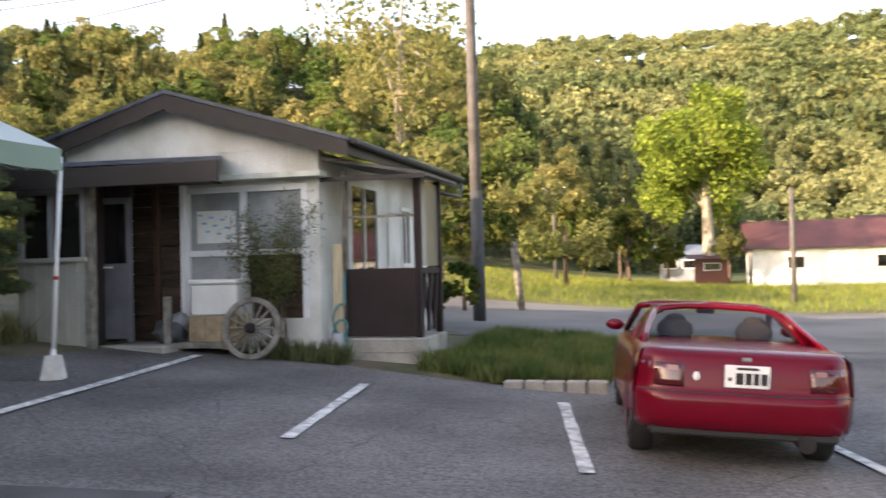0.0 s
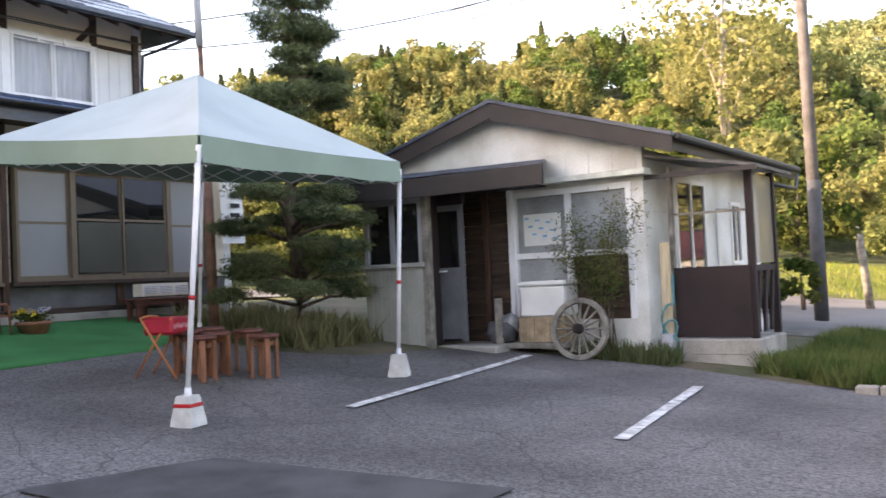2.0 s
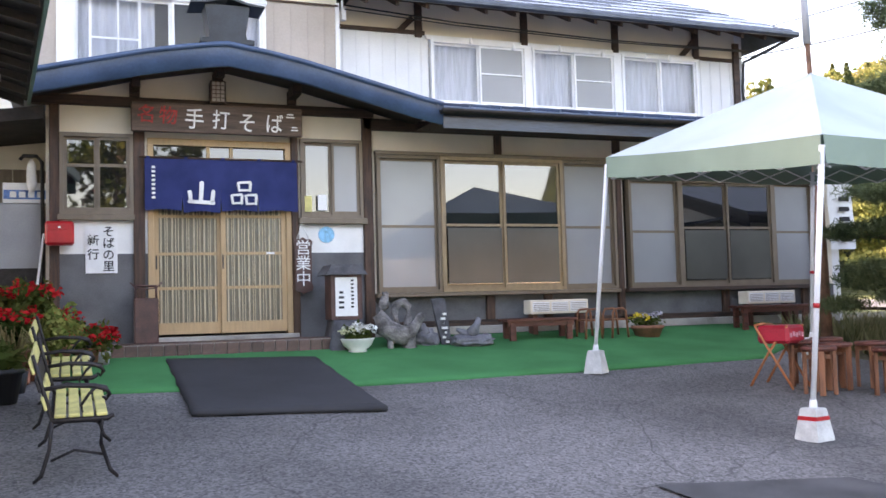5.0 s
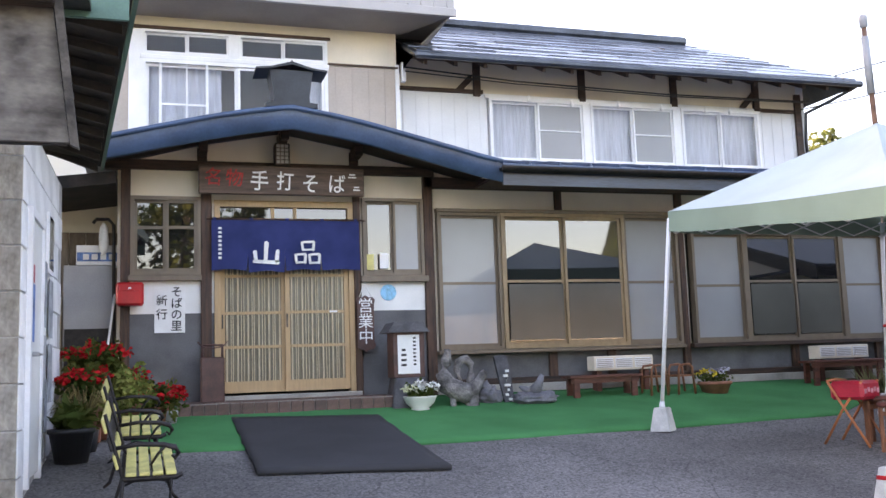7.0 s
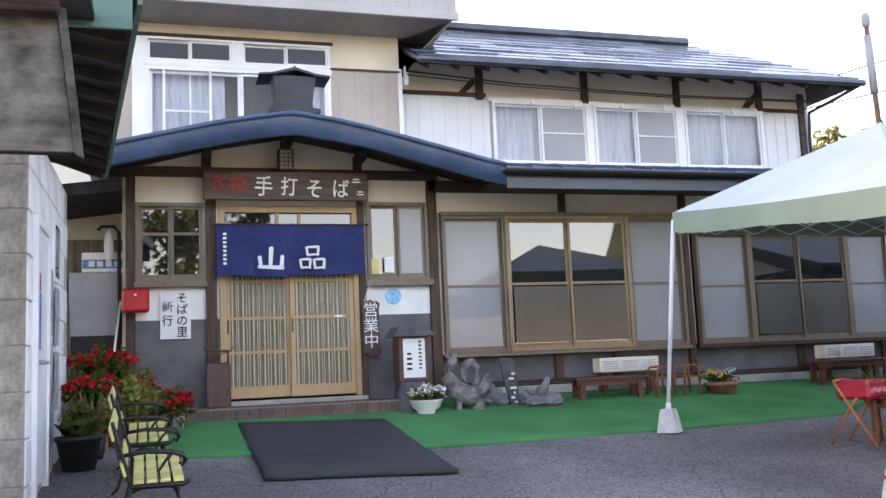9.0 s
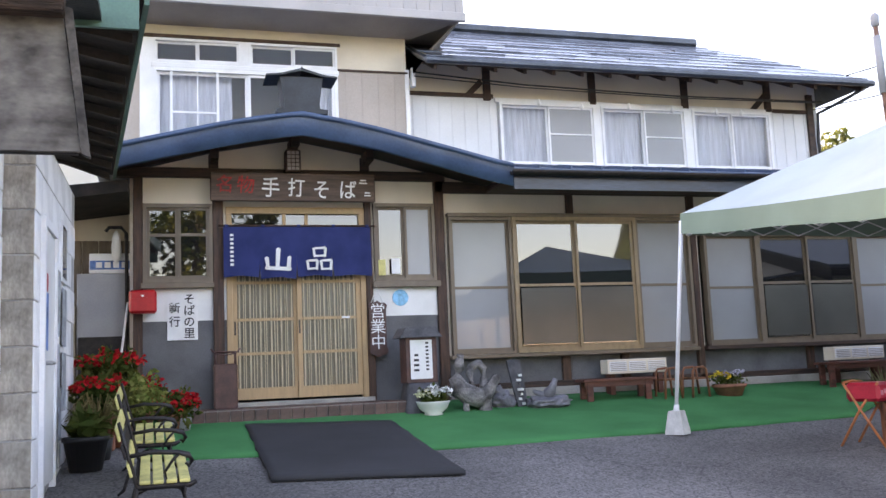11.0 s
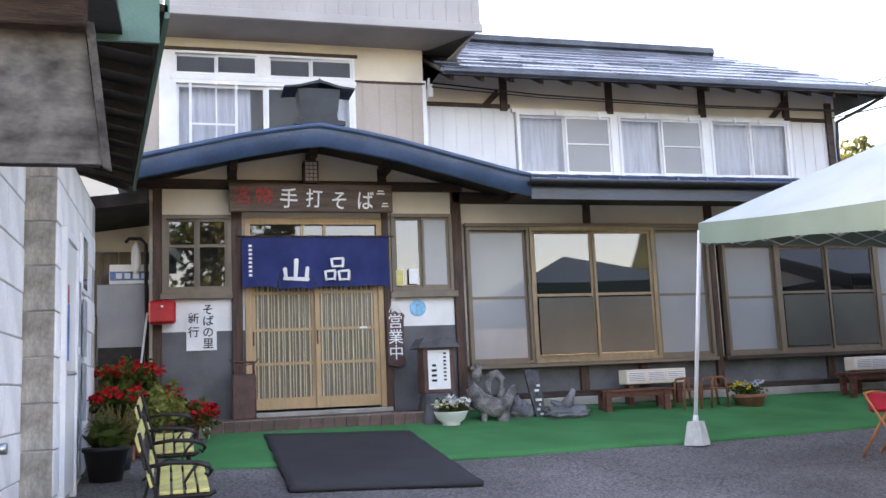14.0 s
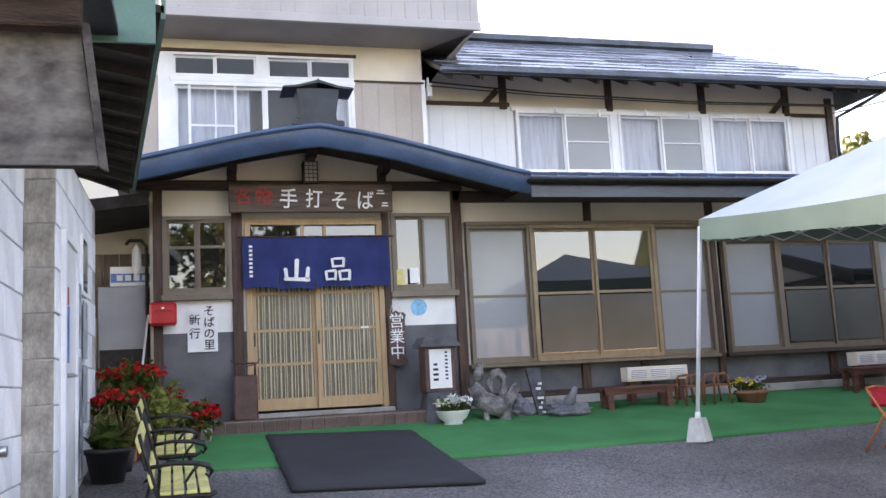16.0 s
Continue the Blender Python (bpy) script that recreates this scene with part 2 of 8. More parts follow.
M["frosted"] = material("frosted_pane", (0.30, 0.31, 0.33), 0.25, var=0.06, scale=0.8, fine=200, bump=0.05, depth=0.001)
# the dimness of the rooms is put into this wall and floor colour
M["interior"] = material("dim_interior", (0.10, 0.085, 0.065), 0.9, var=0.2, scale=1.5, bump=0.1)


# ---- building blocks ----
ROOT = {}


def box(bm, x0, x1, y0, y1, z0, z1, bevel=0.0):
    vs = [bm.verts.new((x, y, z)) for x in (x0, x1) for y in (y0, y1) for z in (z0, z1)]
    fs = [bm.faces.new([vs[i] for i in q]) for q in ((0, 1, 3, 2), (4, 6, 7, 5), (0, 4, 5, 1), (2, 3, 7, 6), (0, 2, 6, 4), (1, 5, 7, 3))]
    if bevel:
        es = list({e for f in fs for e in f.edges})
        bmesh.ops.bevel(bm, geom=es, offset=bevel, segments=1, affect="EDGES")
    return bm


def cyl(bm, a, b, r0, r1=None, seg=12, caps=True):
    r1 = r0 if r1 is None else r1
    a, b = Vector(a), Vector(b)
    q = (b - a).to_track_quat("Z", "Y")
    rings = []
    for c, r in ((a, r0), (b, r1)):
        rings.append([bm.verts.new(c + q @ Vector((r * math.cos(t), r * math.sin(t), 0))) for t in [2 * math.pi * k / seg for k in range(seg)]])
    for k in range(seg):
        f = bm.faces.new((rings[0][k], rings[0][(k + 1) % seg], rings[1][(k + 1) % seg], rings[1][k]))
        f.smooth = seg > 6
    if caps:
        bm.faces.new(rings[0][::-1])
        bm.faces.new(rings[1])
    return bm


def tube(bm, pts, r, seg=8, closed=False):
    """A pipe along points; r is one radius or one for each point."""
    pts = [Vector(p) for p in pts]
    rs = r if isinstance(r, (list, tuple)) else [r] * len(pts)
    rings, n = [], len(pts)
    for i, p in enumerate(pts):
        d = (pts[(i + 1) % n] - pts[i - 1]) if closed else (pts[min(i + 1, n - 1)] - pts[max(i - 1, 0)])
        q = d.to_track_quat("Z", "Y")
        rings.append([bm.verts.new(p + q @ Vector((rs[i] * math.cos(t), rs[i] * math.sin(t), 0))) for t in [2 * math.pi * k / seg for k in range(seg)]])
    for i in range(n if closed else n - 1):
        u, v = rings[i], rings[(i + 1) % n]
        for k in range(seg):
            f = bm.faces.new((u[k], u[(k + 1) % seg], v[(k + 1) % seg], v[k]))
            f.smooth = True
    if not closed:
        bm.faces.new(rings[0][::-1])
        bm.faces.new(rings[-1])
    return bm


def lathe(bm, c, prof, seg=20):
    """A turned body: (radius, height) pairs round a vertical axis at c."""
    rings = [[bm.verts.new((c[0] + r * math.cos(t), c[1] + r * math.sin(t), c[2] + h)) for t in [2 * math.pi * k / seg for k in range(seg)]] for r, h in prof]
    for u, v in zip(rings, rings[1:]):
        for k in range(seg):
            f = bm.faces.new((u[k], u[(k + 1) % seg], v[(k + 1) % seg], v[k]))
            f.smooth = True
    bm.faces.new(rings[0][::-1])
    bm.faces.new(rings[-1])
    return bm


def prism(bm, pts, d):
    """A polygon (points in order) pushed along the vector d."""
    a = [bm.verts.new(p) for p in pts]
    b = [bm.verts.new(Vector(p) + Vector(d)) for p in pts]
    n = len(pts)
    bm.faces.new(a[::-1])
    bm.faces.new(b)
    for k in range(n):
        bm.faces.new((a[k], a[(k + 1) % n], b[(k + 1) % n], b[k]))
    bmesh.ops.recalc_face_normals(bm, faces=bm.faces)
    return bm


def sheet(bm, rows):
    """A sheet of quads through rows of points."""
    vs = [[bm.verts.new(p) for p in row] for row in rows]
    for u, v in zip(vs, vs[1:]):
        for k in range(len(u) - 1):
            f = bm.faces.new((u[k], u[k + 1], v[k + 1], v[k]))
            f.smooth = True
    return bm


def blob(bm, c, r, sub=2, rough=0.2, freq=2.0):
    """A lumpy rounded mass."""
    made = bmesh.ops.create_icosphere(bm, subdivisions=sub, radius=1.0)["verts"]
    for v in made:
        d = 1 + rough * noise.noise(v.co * freq + Vector(c) * 3)
        v.co = Vector((v.co.x * r[0] * d + c[0], v.co.y * r[1] * d + c[1], v.co.z * r[2] * d + c[2]))
        for f in v.link_faces:
            f.smooth = True
    return bm


def mesh_of(name, bm, mat):
    me = bpy.data.meshes.new(name)
    bm.to_mesh(me)
    bm.free()
    me.materials.append(mat)
    return me


def thing(name, label, category, at=(0, 0, 0), turn=0.0, group="", kind="", scale=1.0):
    """An empty at the base of a thing, which its parts hang from."""
    ob = new(name)
    ob.empty_display_size = 0.1
    m = pose(at[0], at[1], at[2], 0, 0, turn) @ Matrix.Scale(scale, 4)
    ob.matrix_world = m
    ROOT[ob] = m.inverted()
    return tagged(ob, label, category, group, kind)


def part(name, bm, mat, parent, label="", local=False):
    """ONE mesh under a thing or under a part. Given in world places unless local."""
    inv = ROOT[parent]
    if not local:
        bm.transform(inv)
    ob = new(name, mesh_of(name, bm, mat))
    ob.parent = parent
    ROOT[ob] = inv
    return tagged(ob, label)


def solid(name, bm, mat, label="", category="", kind="", group=""):
    """A thing or a piece of the setting that is one mesh."""
    ob = new(name, mesh_of(name, bm, mat))
    ROOT[ob] = Matrix.Identity(4)
    return tagged(ob, label, category, group, kind)


def nb():
    return bmesh.new()


def bx(*a, **k):
    return box(bmesh.new(), *a, **k)


def cy(*a, **k):
    return cyl(bmesh.new(), *a, **k)


def mesh_np(name, verts, faces, mat, smooth=False):
    """A mesh from arrays: faces all of one size."""
    me = bpy.data.meshes.new(name)
    k = faces.shape[1]
    me.vertices.add(len(verts))
    me.vertices.foreach_set("co", np.asarray(verts, np.float32).ravel())
    me.loops.add(faces.size)
    me.loops.foreach_set("vertex_index", faces.astype(np.int32).ravel())
    me.polygons.add(len(faces))
    me.polygons.foreach_set("loop_start", np.arange(0, faces.size, k, dtype=np.int32))
    if smooth:
        me.polygons.foreach_set("use_smooth", np.ones(len(faces), bool))
    me.update(calc_edges=True)
    me.materials.append(mat)
    return me


def leaves(rng, centres, size, flat=0.0, long=1.0):
    """Small leaf blades (quads) at the centres, turned at random. Returns verts and faces."""
    n = len(centres)
    a = rng.normal(size=(n, 3))
    a /= np.linalg.norm(a, axis=1)[:, None]
    b = rng.normal(size=(n, 3))
    a[:, 2] *= 1 - flat
    b[:, 2] *= 1 - flat
    a /= np.linalg.norm(a, axis=1)[:, None] + 1e-9
    b -= (a * b).sum(1)[:, None] * a
    b /= np.linalg.norm(b, axis=1)[:, None] + 1e-9
    s = size * rng.uniform(0.6, 1.4, (n, 1))
    a, b = a * s * long, b * s
    v = np.stack([centres - a, centres - b * 0.7, centres + a, centres + b * 0.7], 1).reshape(-1, 3)
    return v, np.arange(4 * n).reshape(-1, 4)


def gz(x, y):
    """The height of the ground: the yard rises towards the restaurant."""
    if y < -5:
        return -0.025 + 0.004 * (y + 5)
    q = min(y, 12.5)
    return 0.1 + 0.045 * q + 0.004 * q * q + 0.01 * max(0.0, y - 12.5)

# ---- ground ----
def spaced(lo, hi, near_lo, near_hi, step):
    mid = list(np.arange(near_lo, near_hi + 1e-6, step))
    left = [near_lo - step * (1.35 ** k) * 2 for k in range(1, 40) if near_lo - step * (1.35 ** k) * 2 > lo]
    right = [near_hi + step * (1.35 ** k) * 2 for k in range(1, 40) if near_hi + step * (1.35 ** k) * 2 < hi]
    return [lo] + left[::-1] + mid + right + [hi]


gx, gy = spaced(-1500, 1500, -10, 30, 1.0), spaced(-1500, 1500, -14, 16, 1.0)
bm = nb()
sheet(bm, [[(x, y, gz(x, y) - 0.03 + (0.03 * noise.noise((x * 0.7, y * 0.7, 0)) if abs(x) < 60 else 0)) for x in gx] for y in gy])
solid("ground", bm, M["meadow"], "grassy ground round the yard", "ground", "structure")


def lot_end(y):
    """Where the asphalt of the yard ends, along x."""
    keys = [(-14, 16.6), (0.2, 16.6), (0.75, 14.0), (0.95, 10.55), (1.9, 10.5), (2.8, 10.7), (4.4, 11.3), (5.0, 11.15), (6.9, 11.05), (7.35, 10.2), (7.6, 9.2), (8.4, 8.6), (9.4, 8.5), (12.0, 8.45)]
    for (a, u), (b, v) in zip(keys, keys[1:]):
        if y <= b:
            return u + (v - u) * (y - a) / (b - a)
    return keys[-1][1]


bm = nb()
rows = []
for y in np.arange(-14, 12.01, 0.2):
    e = lot_end(y) + 0.07 * noise.noise((y * 2.3, 0, 0)) + 0.03 * noise.noise((y * 9.3, 2, 0))
    rows.append([(-12 + (e + 12) * k / 40, y, gz(0, y) + 0.012 * noise.noise(((-12 + (e + 12) * k / 40) * 0.6, y * 0.6, 5))) for k in range(41)])
sheet(bm, rows)
solid("parking_lot", bm, M["asphalt"], "worn grey asphalt yard with pale aggregate", "asphalt", "structure")

bm = nb()
sheet(bm, [[(16.4 + 11.6 * k / 10 + 0.25 * noise.noise((y * 0.4, k, 0)) * (k in (0, 10)), y, gz(0, y) + 0.01) for k in range(11)] for y in np.arange(-60, 40.1, 1.0)])
solid("road", bm, M["road"], "pale grey country road past the yard", "road", "structure")

bm = nb()   # a bed of bare soil at the foot of the hut and round the pine
sheet(bm, [[(x, y, gz(0, y) + (0.005 + 0.03 * noise.noise((x * 2, y * 2, 1)) if x > lot_end(y) + 0.1 else -0.06)) for x in np.arange(8.2, 17.1, 0.3)] for y in np.arange(0.9, 13.3, 0.3)])
solid("soil_bed", bm, M["soil"], "bare brown soil and moss round the hut", "soil", "structure")

bm = nb()   # patch of newer asphalt
prism(bm, [(3.15, 5.30, gz(0, 5.30) + 0.012), (4.42, 5.02, gz(0, 5.02) + 0.012), (5.0, 3.0, gz(0, 3.0) + 0.014), (3.4, 3.0, gz(0, 3.0) + 0.014)], (0, 0, 0.004))
solid("asphalt_patch", bm, M["patch"], "darker patch of newer asphalt in the yard", "asphalt patch", "structure")


def stripe(pts, w=0.11):
    bm = nb()
    rows = []
    for (a, b), (c, d) in zip(pts, pts[1:]):
        n = 14
        t = Vector((c - a, d - b)).normalized()
        for k in range(n):
            x, y = a + (c - a) * k / n, b + (d - b) * k / n
            ww = w / 2 * (1 + 0.18 * noise.noise((x * 5, y * 5, 3)))
            rows.append([(x - t.y * ww, y + t.x * ww, gz(0, y + t.x * ww) + 0.016), (x + t.y * ww, y - t.x * ww, gz(0, y - t.x * ww) + 0.016)])
    sheet(bm, rows)
    ob = solid("parking_line", bm, M["line"], "worn white painted parking line on asphalt", "parking line", "structure", "parking lines")
    return ob


stripe([(6.45, 5.52), (8.7, 5.80), (10.9, 6.10)])
stripe([(6.75, 3.07), (9.98, 3.52)])
stripe([(6.5, 0.72), (9.75, 1.32)])
stripe([(5.2, -1.9), (9.2, -0.75)])

# ---- turf and mat in front of the restaurant ----
def laid(name, xs, ylo, yhi, up, mat, label, cat, wave=0.012):
    bm = nb()
    n, m_ = 50, 12
    top, rows = [], []
    for i in range(n + 1):
        x = xs[0] + (xs[1] - xs[0]) * i / n
        a, b = ylo(x), yhi(x)
        rows.append([(x, a + (b - a) * j / m_, gz(0, a + (b - a) * j / m_) + up + wave * noise.noise((x * 1.7, j * 0.5, 8))) for j in range(m_ + 1)])
    sheet(bm, rows)
    g = bmesh.ops.extrude_face_region(bm, geom=list(bm.faces))
    up_ = {e for e in g["geom"] if isinstance(e, bmesh.types.BMVert)}
    for v in bm.verts:
        v.co.z += 0.008 if v in up_ else -0.03
    bmesh.ops.recalc_face_normals(bm, faces=bm.faces)
    return solid(name, bm, mat, label, cat)


laid("artificial_turf", (-0.35, 9.6), lambda x: 9.45 - 0.115 * min(x, 2.6) + 0.05 * max(0, x - 2.9) + (max(0, x - 7.4) * 0.70) + 0.03 * noise.noise((x * 1.3, 0, 0)), lambda x: 11.93, 0.02, M["carpet"], "long strip of green artificial turf before the restaurant", "artificial turf")
bm = nb()
rows = []
for i in range(21):
    u = i / 20
    rows.append([(0.68 + 1.6 * u + 0.02 * noise.noise((0, v * 9, u)), 8.29 - 0.28 * u + 2.70 * v, gz(0, 8.29 - 0.28 * u + 2.70 * v) + 0.040 + 0.004 * noise.noise((u * 3, v * 7, 2))) for v in [k / 16 for k in range(17)]])
sheet(bm, rows)
g = bmesh.ops.extrude_face_region(bm, geom=list(bm.faces))
up_ = {e for e in g["geom"] if isinstance(e, bmesh.types.BMVert)}
for v in bm.verts:
    v.co.z += 0.006 if v in up_ else -0.03
bmesh.ops.recalc_face_normals(bm, faces=bm.faces)
solid("floor_mat", bm, M["mat"], "large black rubber floor mat lying over the turf", "floor mat")

# ---- the restaurant ----
YF = 12.0          # front wall
GF = 1.10          # ground there
house = thing("restaurant_building", "two-storey restaurant with cream plaster, dark timber and blue roofs", "building", (4.5, 12.3, GF))


def hp(name, bm, mat, label=""):
    return part(name, bm, mat, house, label)


def wall_open(x0, x1, z0, z1, y0, y1, holes, mat, name="wall", parent=None, label=""):
    """A wall along x with real openings (x0, x1, z0, z1), built of butted blocks in one mesh."""
    bm = nb()
    xs = sorted({x0, x1, *[h[0] for h in holes], *[h[1] for h in holes]})
    for a, b in zip(xs, xs[1:]):
        mid = (a + b) / 2
        hs = sorted([(h[2], h[3]) for h in holes if h[0] < mid < h[1]])
        z = z0
        for lo, hi in hs:
            if lo > z + 1e-4:
                box(bm, a, b, y0, y1, z, lo)
            z = hi
        if z < z1 - 1e-4:
            box(bm, a, b, y0, y1, z, z1)
    bmesh.ops.remove_doubles(bm, verts=bm.verts, dist=1e-5)
    return part(name, bm, mat, parent or house, label)


DOOR = (0.56, 2.30, 1.33, 3.74)
LWIN = (-0.42, 0.40, 2.80, 3.77)
RWIN = (2.42, 3.24, 2.78, 3.80)
BAY1 = (3.42, 7.00, 1.80, 3.62)
BAY2 = (7.18, 10.6, 1.80, 3.40)
# lower wall: dark plaster to 2.34, white band, cream above
for a, b in ((-0.42, DOOR[0]), (DOOR[1], 3.30)):
    wall_open(a, b, 1.05, 2.34, YF, YF + 0.15, [], M["plaster"], "plinth_wall", label="dark grey rough plaster")
    wall_open(a, b, 2.34, 2.74, YF, YF + 0.15, [], M["white"], "white_panel", label="white panel")
wall_open(-0.42, 3.30, 2.74, 4.00, YF, YF + 0.15, [LWIN, (DOOR[0], DOOR[1], 2.74, 3.74), RWIN], M["cream"], "upper_wall", label="cream plaster")
bm = nb()      # the gable field under the entrance roof
prism(bm, [(-0.42, YF, 4.0), (3.30, YF, 4.0), (3.30, YF, 4.19), (2.30, YF, 4.44), (1.39, YF, 4.61), (0.47, YF, 4.44), (-0.42, YF, 4.21)], (0, 0.15, 0))
hp("gable_field", bm, M["cream"], "cream plaster")
wall_open(3.30, 11.0, 1.05, 1.80, YF + 0.02, YF + 0.17, [], M["plaster"], "plinth_wall", label="dark grey rough plaster")
wall_open(3.30, 11.0, 1.80, 4.3, YF + 0.02, YF + 0.17, [BAY1, BAY2], M["cream"], "upper_wall", label="cream plaster")
hp("foundation", bx(3.36, 11.05, YF - 0.06, YF + 0.02, 1.0, 1.34, bevel=0.01), M["concrete"], "bare concrete foundation")
hp("side_wall", bx(11.0, 11.15, YF + 0.02, 19, 1.0, 4.3), M["white"], "white side wall")
hp("side_wall", bx(-0.57, -0.42, YF + 0.05, 19, 1.0, 4.10), M["cream"])
hp("back_wall", bx(-0.36, 11.0, 18.85, 19, 1.0, 6.2), M["cream"])
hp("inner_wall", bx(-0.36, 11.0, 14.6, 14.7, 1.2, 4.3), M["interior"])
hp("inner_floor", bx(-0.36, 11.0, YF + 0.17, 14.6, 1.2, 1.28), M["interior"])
# posts and beams
for x, w in ((-0.475, 0.11), (0.465, 0.13), (2.345, 0.09), (3.31, 0.13)):
    hp("post", bx(x - w / 2, x + w / 2, YF - 0.05, YF + 0.1, 1.12, 4.1, bevel=0.008), M["darkwood"])
hp("post", bx(7.03, 7.13, YF - 0.05, YF + 0.1, 1.3, 3.95, bevel=0.008), M["darkwood"])
for x in (5.02, 5.9, 8.9, 10.4):
    hp("short_post", bx(x - 0.06, x + 0.06, YF - 0.03, YF + 0.05, 1.33, 1.74, bevel=0.006), M["darkwood"])
for x in (5.2, 8.9):
    hp("short_post", bx(x - 0.05, x + 0.05, YF - 0.03, YF + 0.05, 3.66, 3.95, bevel=0.006), M["darkwood"])
hp("lintel_beam", bx(-0.75, 3.4, YF - 0.07, YF + 0.06, 4.10, 4.22, bevel=0.01), M["beam"])
hp("lintel_beam", bx(3.26, 11.0, YF - 0.05, YF + 0.06, 3.95, 4.10, bevel=0.01), M["beam"])
hp("sill_beam", bx(3.4, 11.0, YF - 0.05, YF + 0.03, 1.34, 1.42, bevel=0.01), M["beam"])
for x in (0.42, 1.40, 2.33):
    hp("short_post", bx(x - 0.06, x + 0.06, YF - 0.03, YF - 0.002, 4.22, 4.58 - 0.19 * abs(x - 1.39), bevel=0.006), M["beam"])
for x in (0.42, 1.40, 2.33):
    hp("purlin_end", bx(x - 0.05, x + 0.05, 11.62, YF - 0.05, 4.46 - 0.19 * abs(x - 1.4), 4.60 - 0.19 * abs(x - 1.4), bevel=0.006), M["beam"])


def window(x0, x1, z0, z1, y, panes, fr=0.045, rail=None, name="window", mats=None, frame_mat=None, label="brown-framed sliding window", depth=0.09, parent=None):
    """A window > frame, rails, each pane. panes: list of materials from the first to the last."""
    parent = parent or house
    fm = frame_mat or M["frame"]
    bm = nb()
    box(bm, x0, x1, y - 0.03, y + depth, z0, z0 + fr)
    box(bm, x0, x1, y - 0.03, y + depth, z1 - fr, z1)
    box(bm, x0, x0 + fr, y - 0.03, y + depth, z0 + fr, z1 - fr)
    box(bm, x1 - fr, x1, y - 0.03, y + depth, z0 + fr, z1 - fr)
    w = part(name, bm, fm, parent, label)
    n = len(panes)
    edges = [x0 + fr + (x1 - x0 - 2 * fr) * k / n for k in range(n + 1)]
    for k, pm in enumerate(panes):
        a, b = edges[k], edges[k + 1]
        yy = y + (0.0 if k % 2 else 0.035)
        s = fr * 0.75
        bm = nb()
        for q in ((a, b, z0 + fr, z0 + fr + s * 1.3), (a, b, z1 - fr - s, z1 - fr), (a, a + s, z0 + fr + s * 1.3, z1 - fr - s), (b - s, b, z0 + fr + s * 1.3, z1 - fr - s)):
            box(bm, q[0], q[1], yy, yy + 0.03, q[2], q[3])
        if rail:
            box(bm, a + s, b - s, yy + 0.002, yy + 0.028, rail - 0.018, rail + 0.018)
        part("sash", bm, fm, w)
        p = part("pane", bx(a + s, b - s, yy + 0.012, yy + 0.017, z0 + fr + s, z1 - fr - s), pm, w)
        p.visible_shadow = pm not in (M["glass"], M["glassdark"])
    return w


window(*LWIN, YF - 0.03, [M["glassdark"], M["glassdark"]], rail=3.39)
window(*RWIN, YF - 0.03, [M["glassdark"], M["frosted"]])
hp("window_sill", bx(-0.44, 0.41, YF - 0.1, YF - 0.02, 2.73, 2.80, bevel=0.008), M["frame"])
hp("window_sill", bx(2.38, 3.28, YF - 0.1, YF - 0.02, 2.70, 2.78, bevel=0.008), M["frame"])
# bay windows: outer screens, clear lower-frosted middle panes
window(3.42, 4.30, 1.80, 3.62, YF - 0.06, [M["screen"]], rail=2.68, fr=0.04)
w1 = window(4.30, 6.14, 1.80, 3.62, YF - 0.09, [M["glassdark"], M["glassdark"]], rail=2.70, fr=0.05, frame_mat=M["bayframe"], label="tan-framed sliding window, lower panes frosted")
window(6.14, 7.00, 1.80, 3.62, YF - 0.06, [M["screen"]], rail=2.68, fr=0.04)
window(7.22, 8.10, 1.80, 3.40, YF - 0.06, [M["screen"]], rail=2.62, fr=0.04)
w2 = window(8.10, 9.80, 1.80, 3.40, YF - 0.06, [M["glassdark"], M["glassdark"]], rail=2.68, fr=0.045)
window(9.80, 10.6, 1.80, 3.40, YF - 0.06, [M["screen"]], rail=2.62, fr=0.04)
M["lowfrost"] = material("frosted_lower_pane", (0.080, 0.080, 0.070), 0.28, var=0.10, scale=1.2, fine=200, bump=0.02, depth=0.001)
for w, a, b, z, yy in ((w1, 4.39, 5.18, 2.66, 0.10), (w1, 5.26, 6.05, 2.66, 0.10), (w2, 8.18, 8.91, 2.64, 0.07), (w2, 8.99, 9.72, 2.64, 0.07)):
    part("frosted_film", bx(a, b, YF - yy + 0.004, YF - yy + 0.008, 1.91, z), M["lowfrost"], w, "olive-grey frosted lower pane")
hp("bay_head", bx(3.40, 7.02, YF - 0.12, YF - 0.02, 3.62, 3.67, bevel=0.006), M["frame"])
hp("bay_sill", bx(3.38, 7.02, YF - 0.12, YF - 0.02, 1.745, 1.795, bevel=0.006), M["frame"], "brown wooden sill")
hp("bay_sill", bx(7.14, 10.64, YF - 0.12, YF - 0.02, 1.74, 1.80, bevel=0.006), M["beam"])
hp("bay_head", bx(7.14, 10.64, YF - 0.10, YF - 0.02, 3.40, 3.46, bevel=0.006), M["frame"])

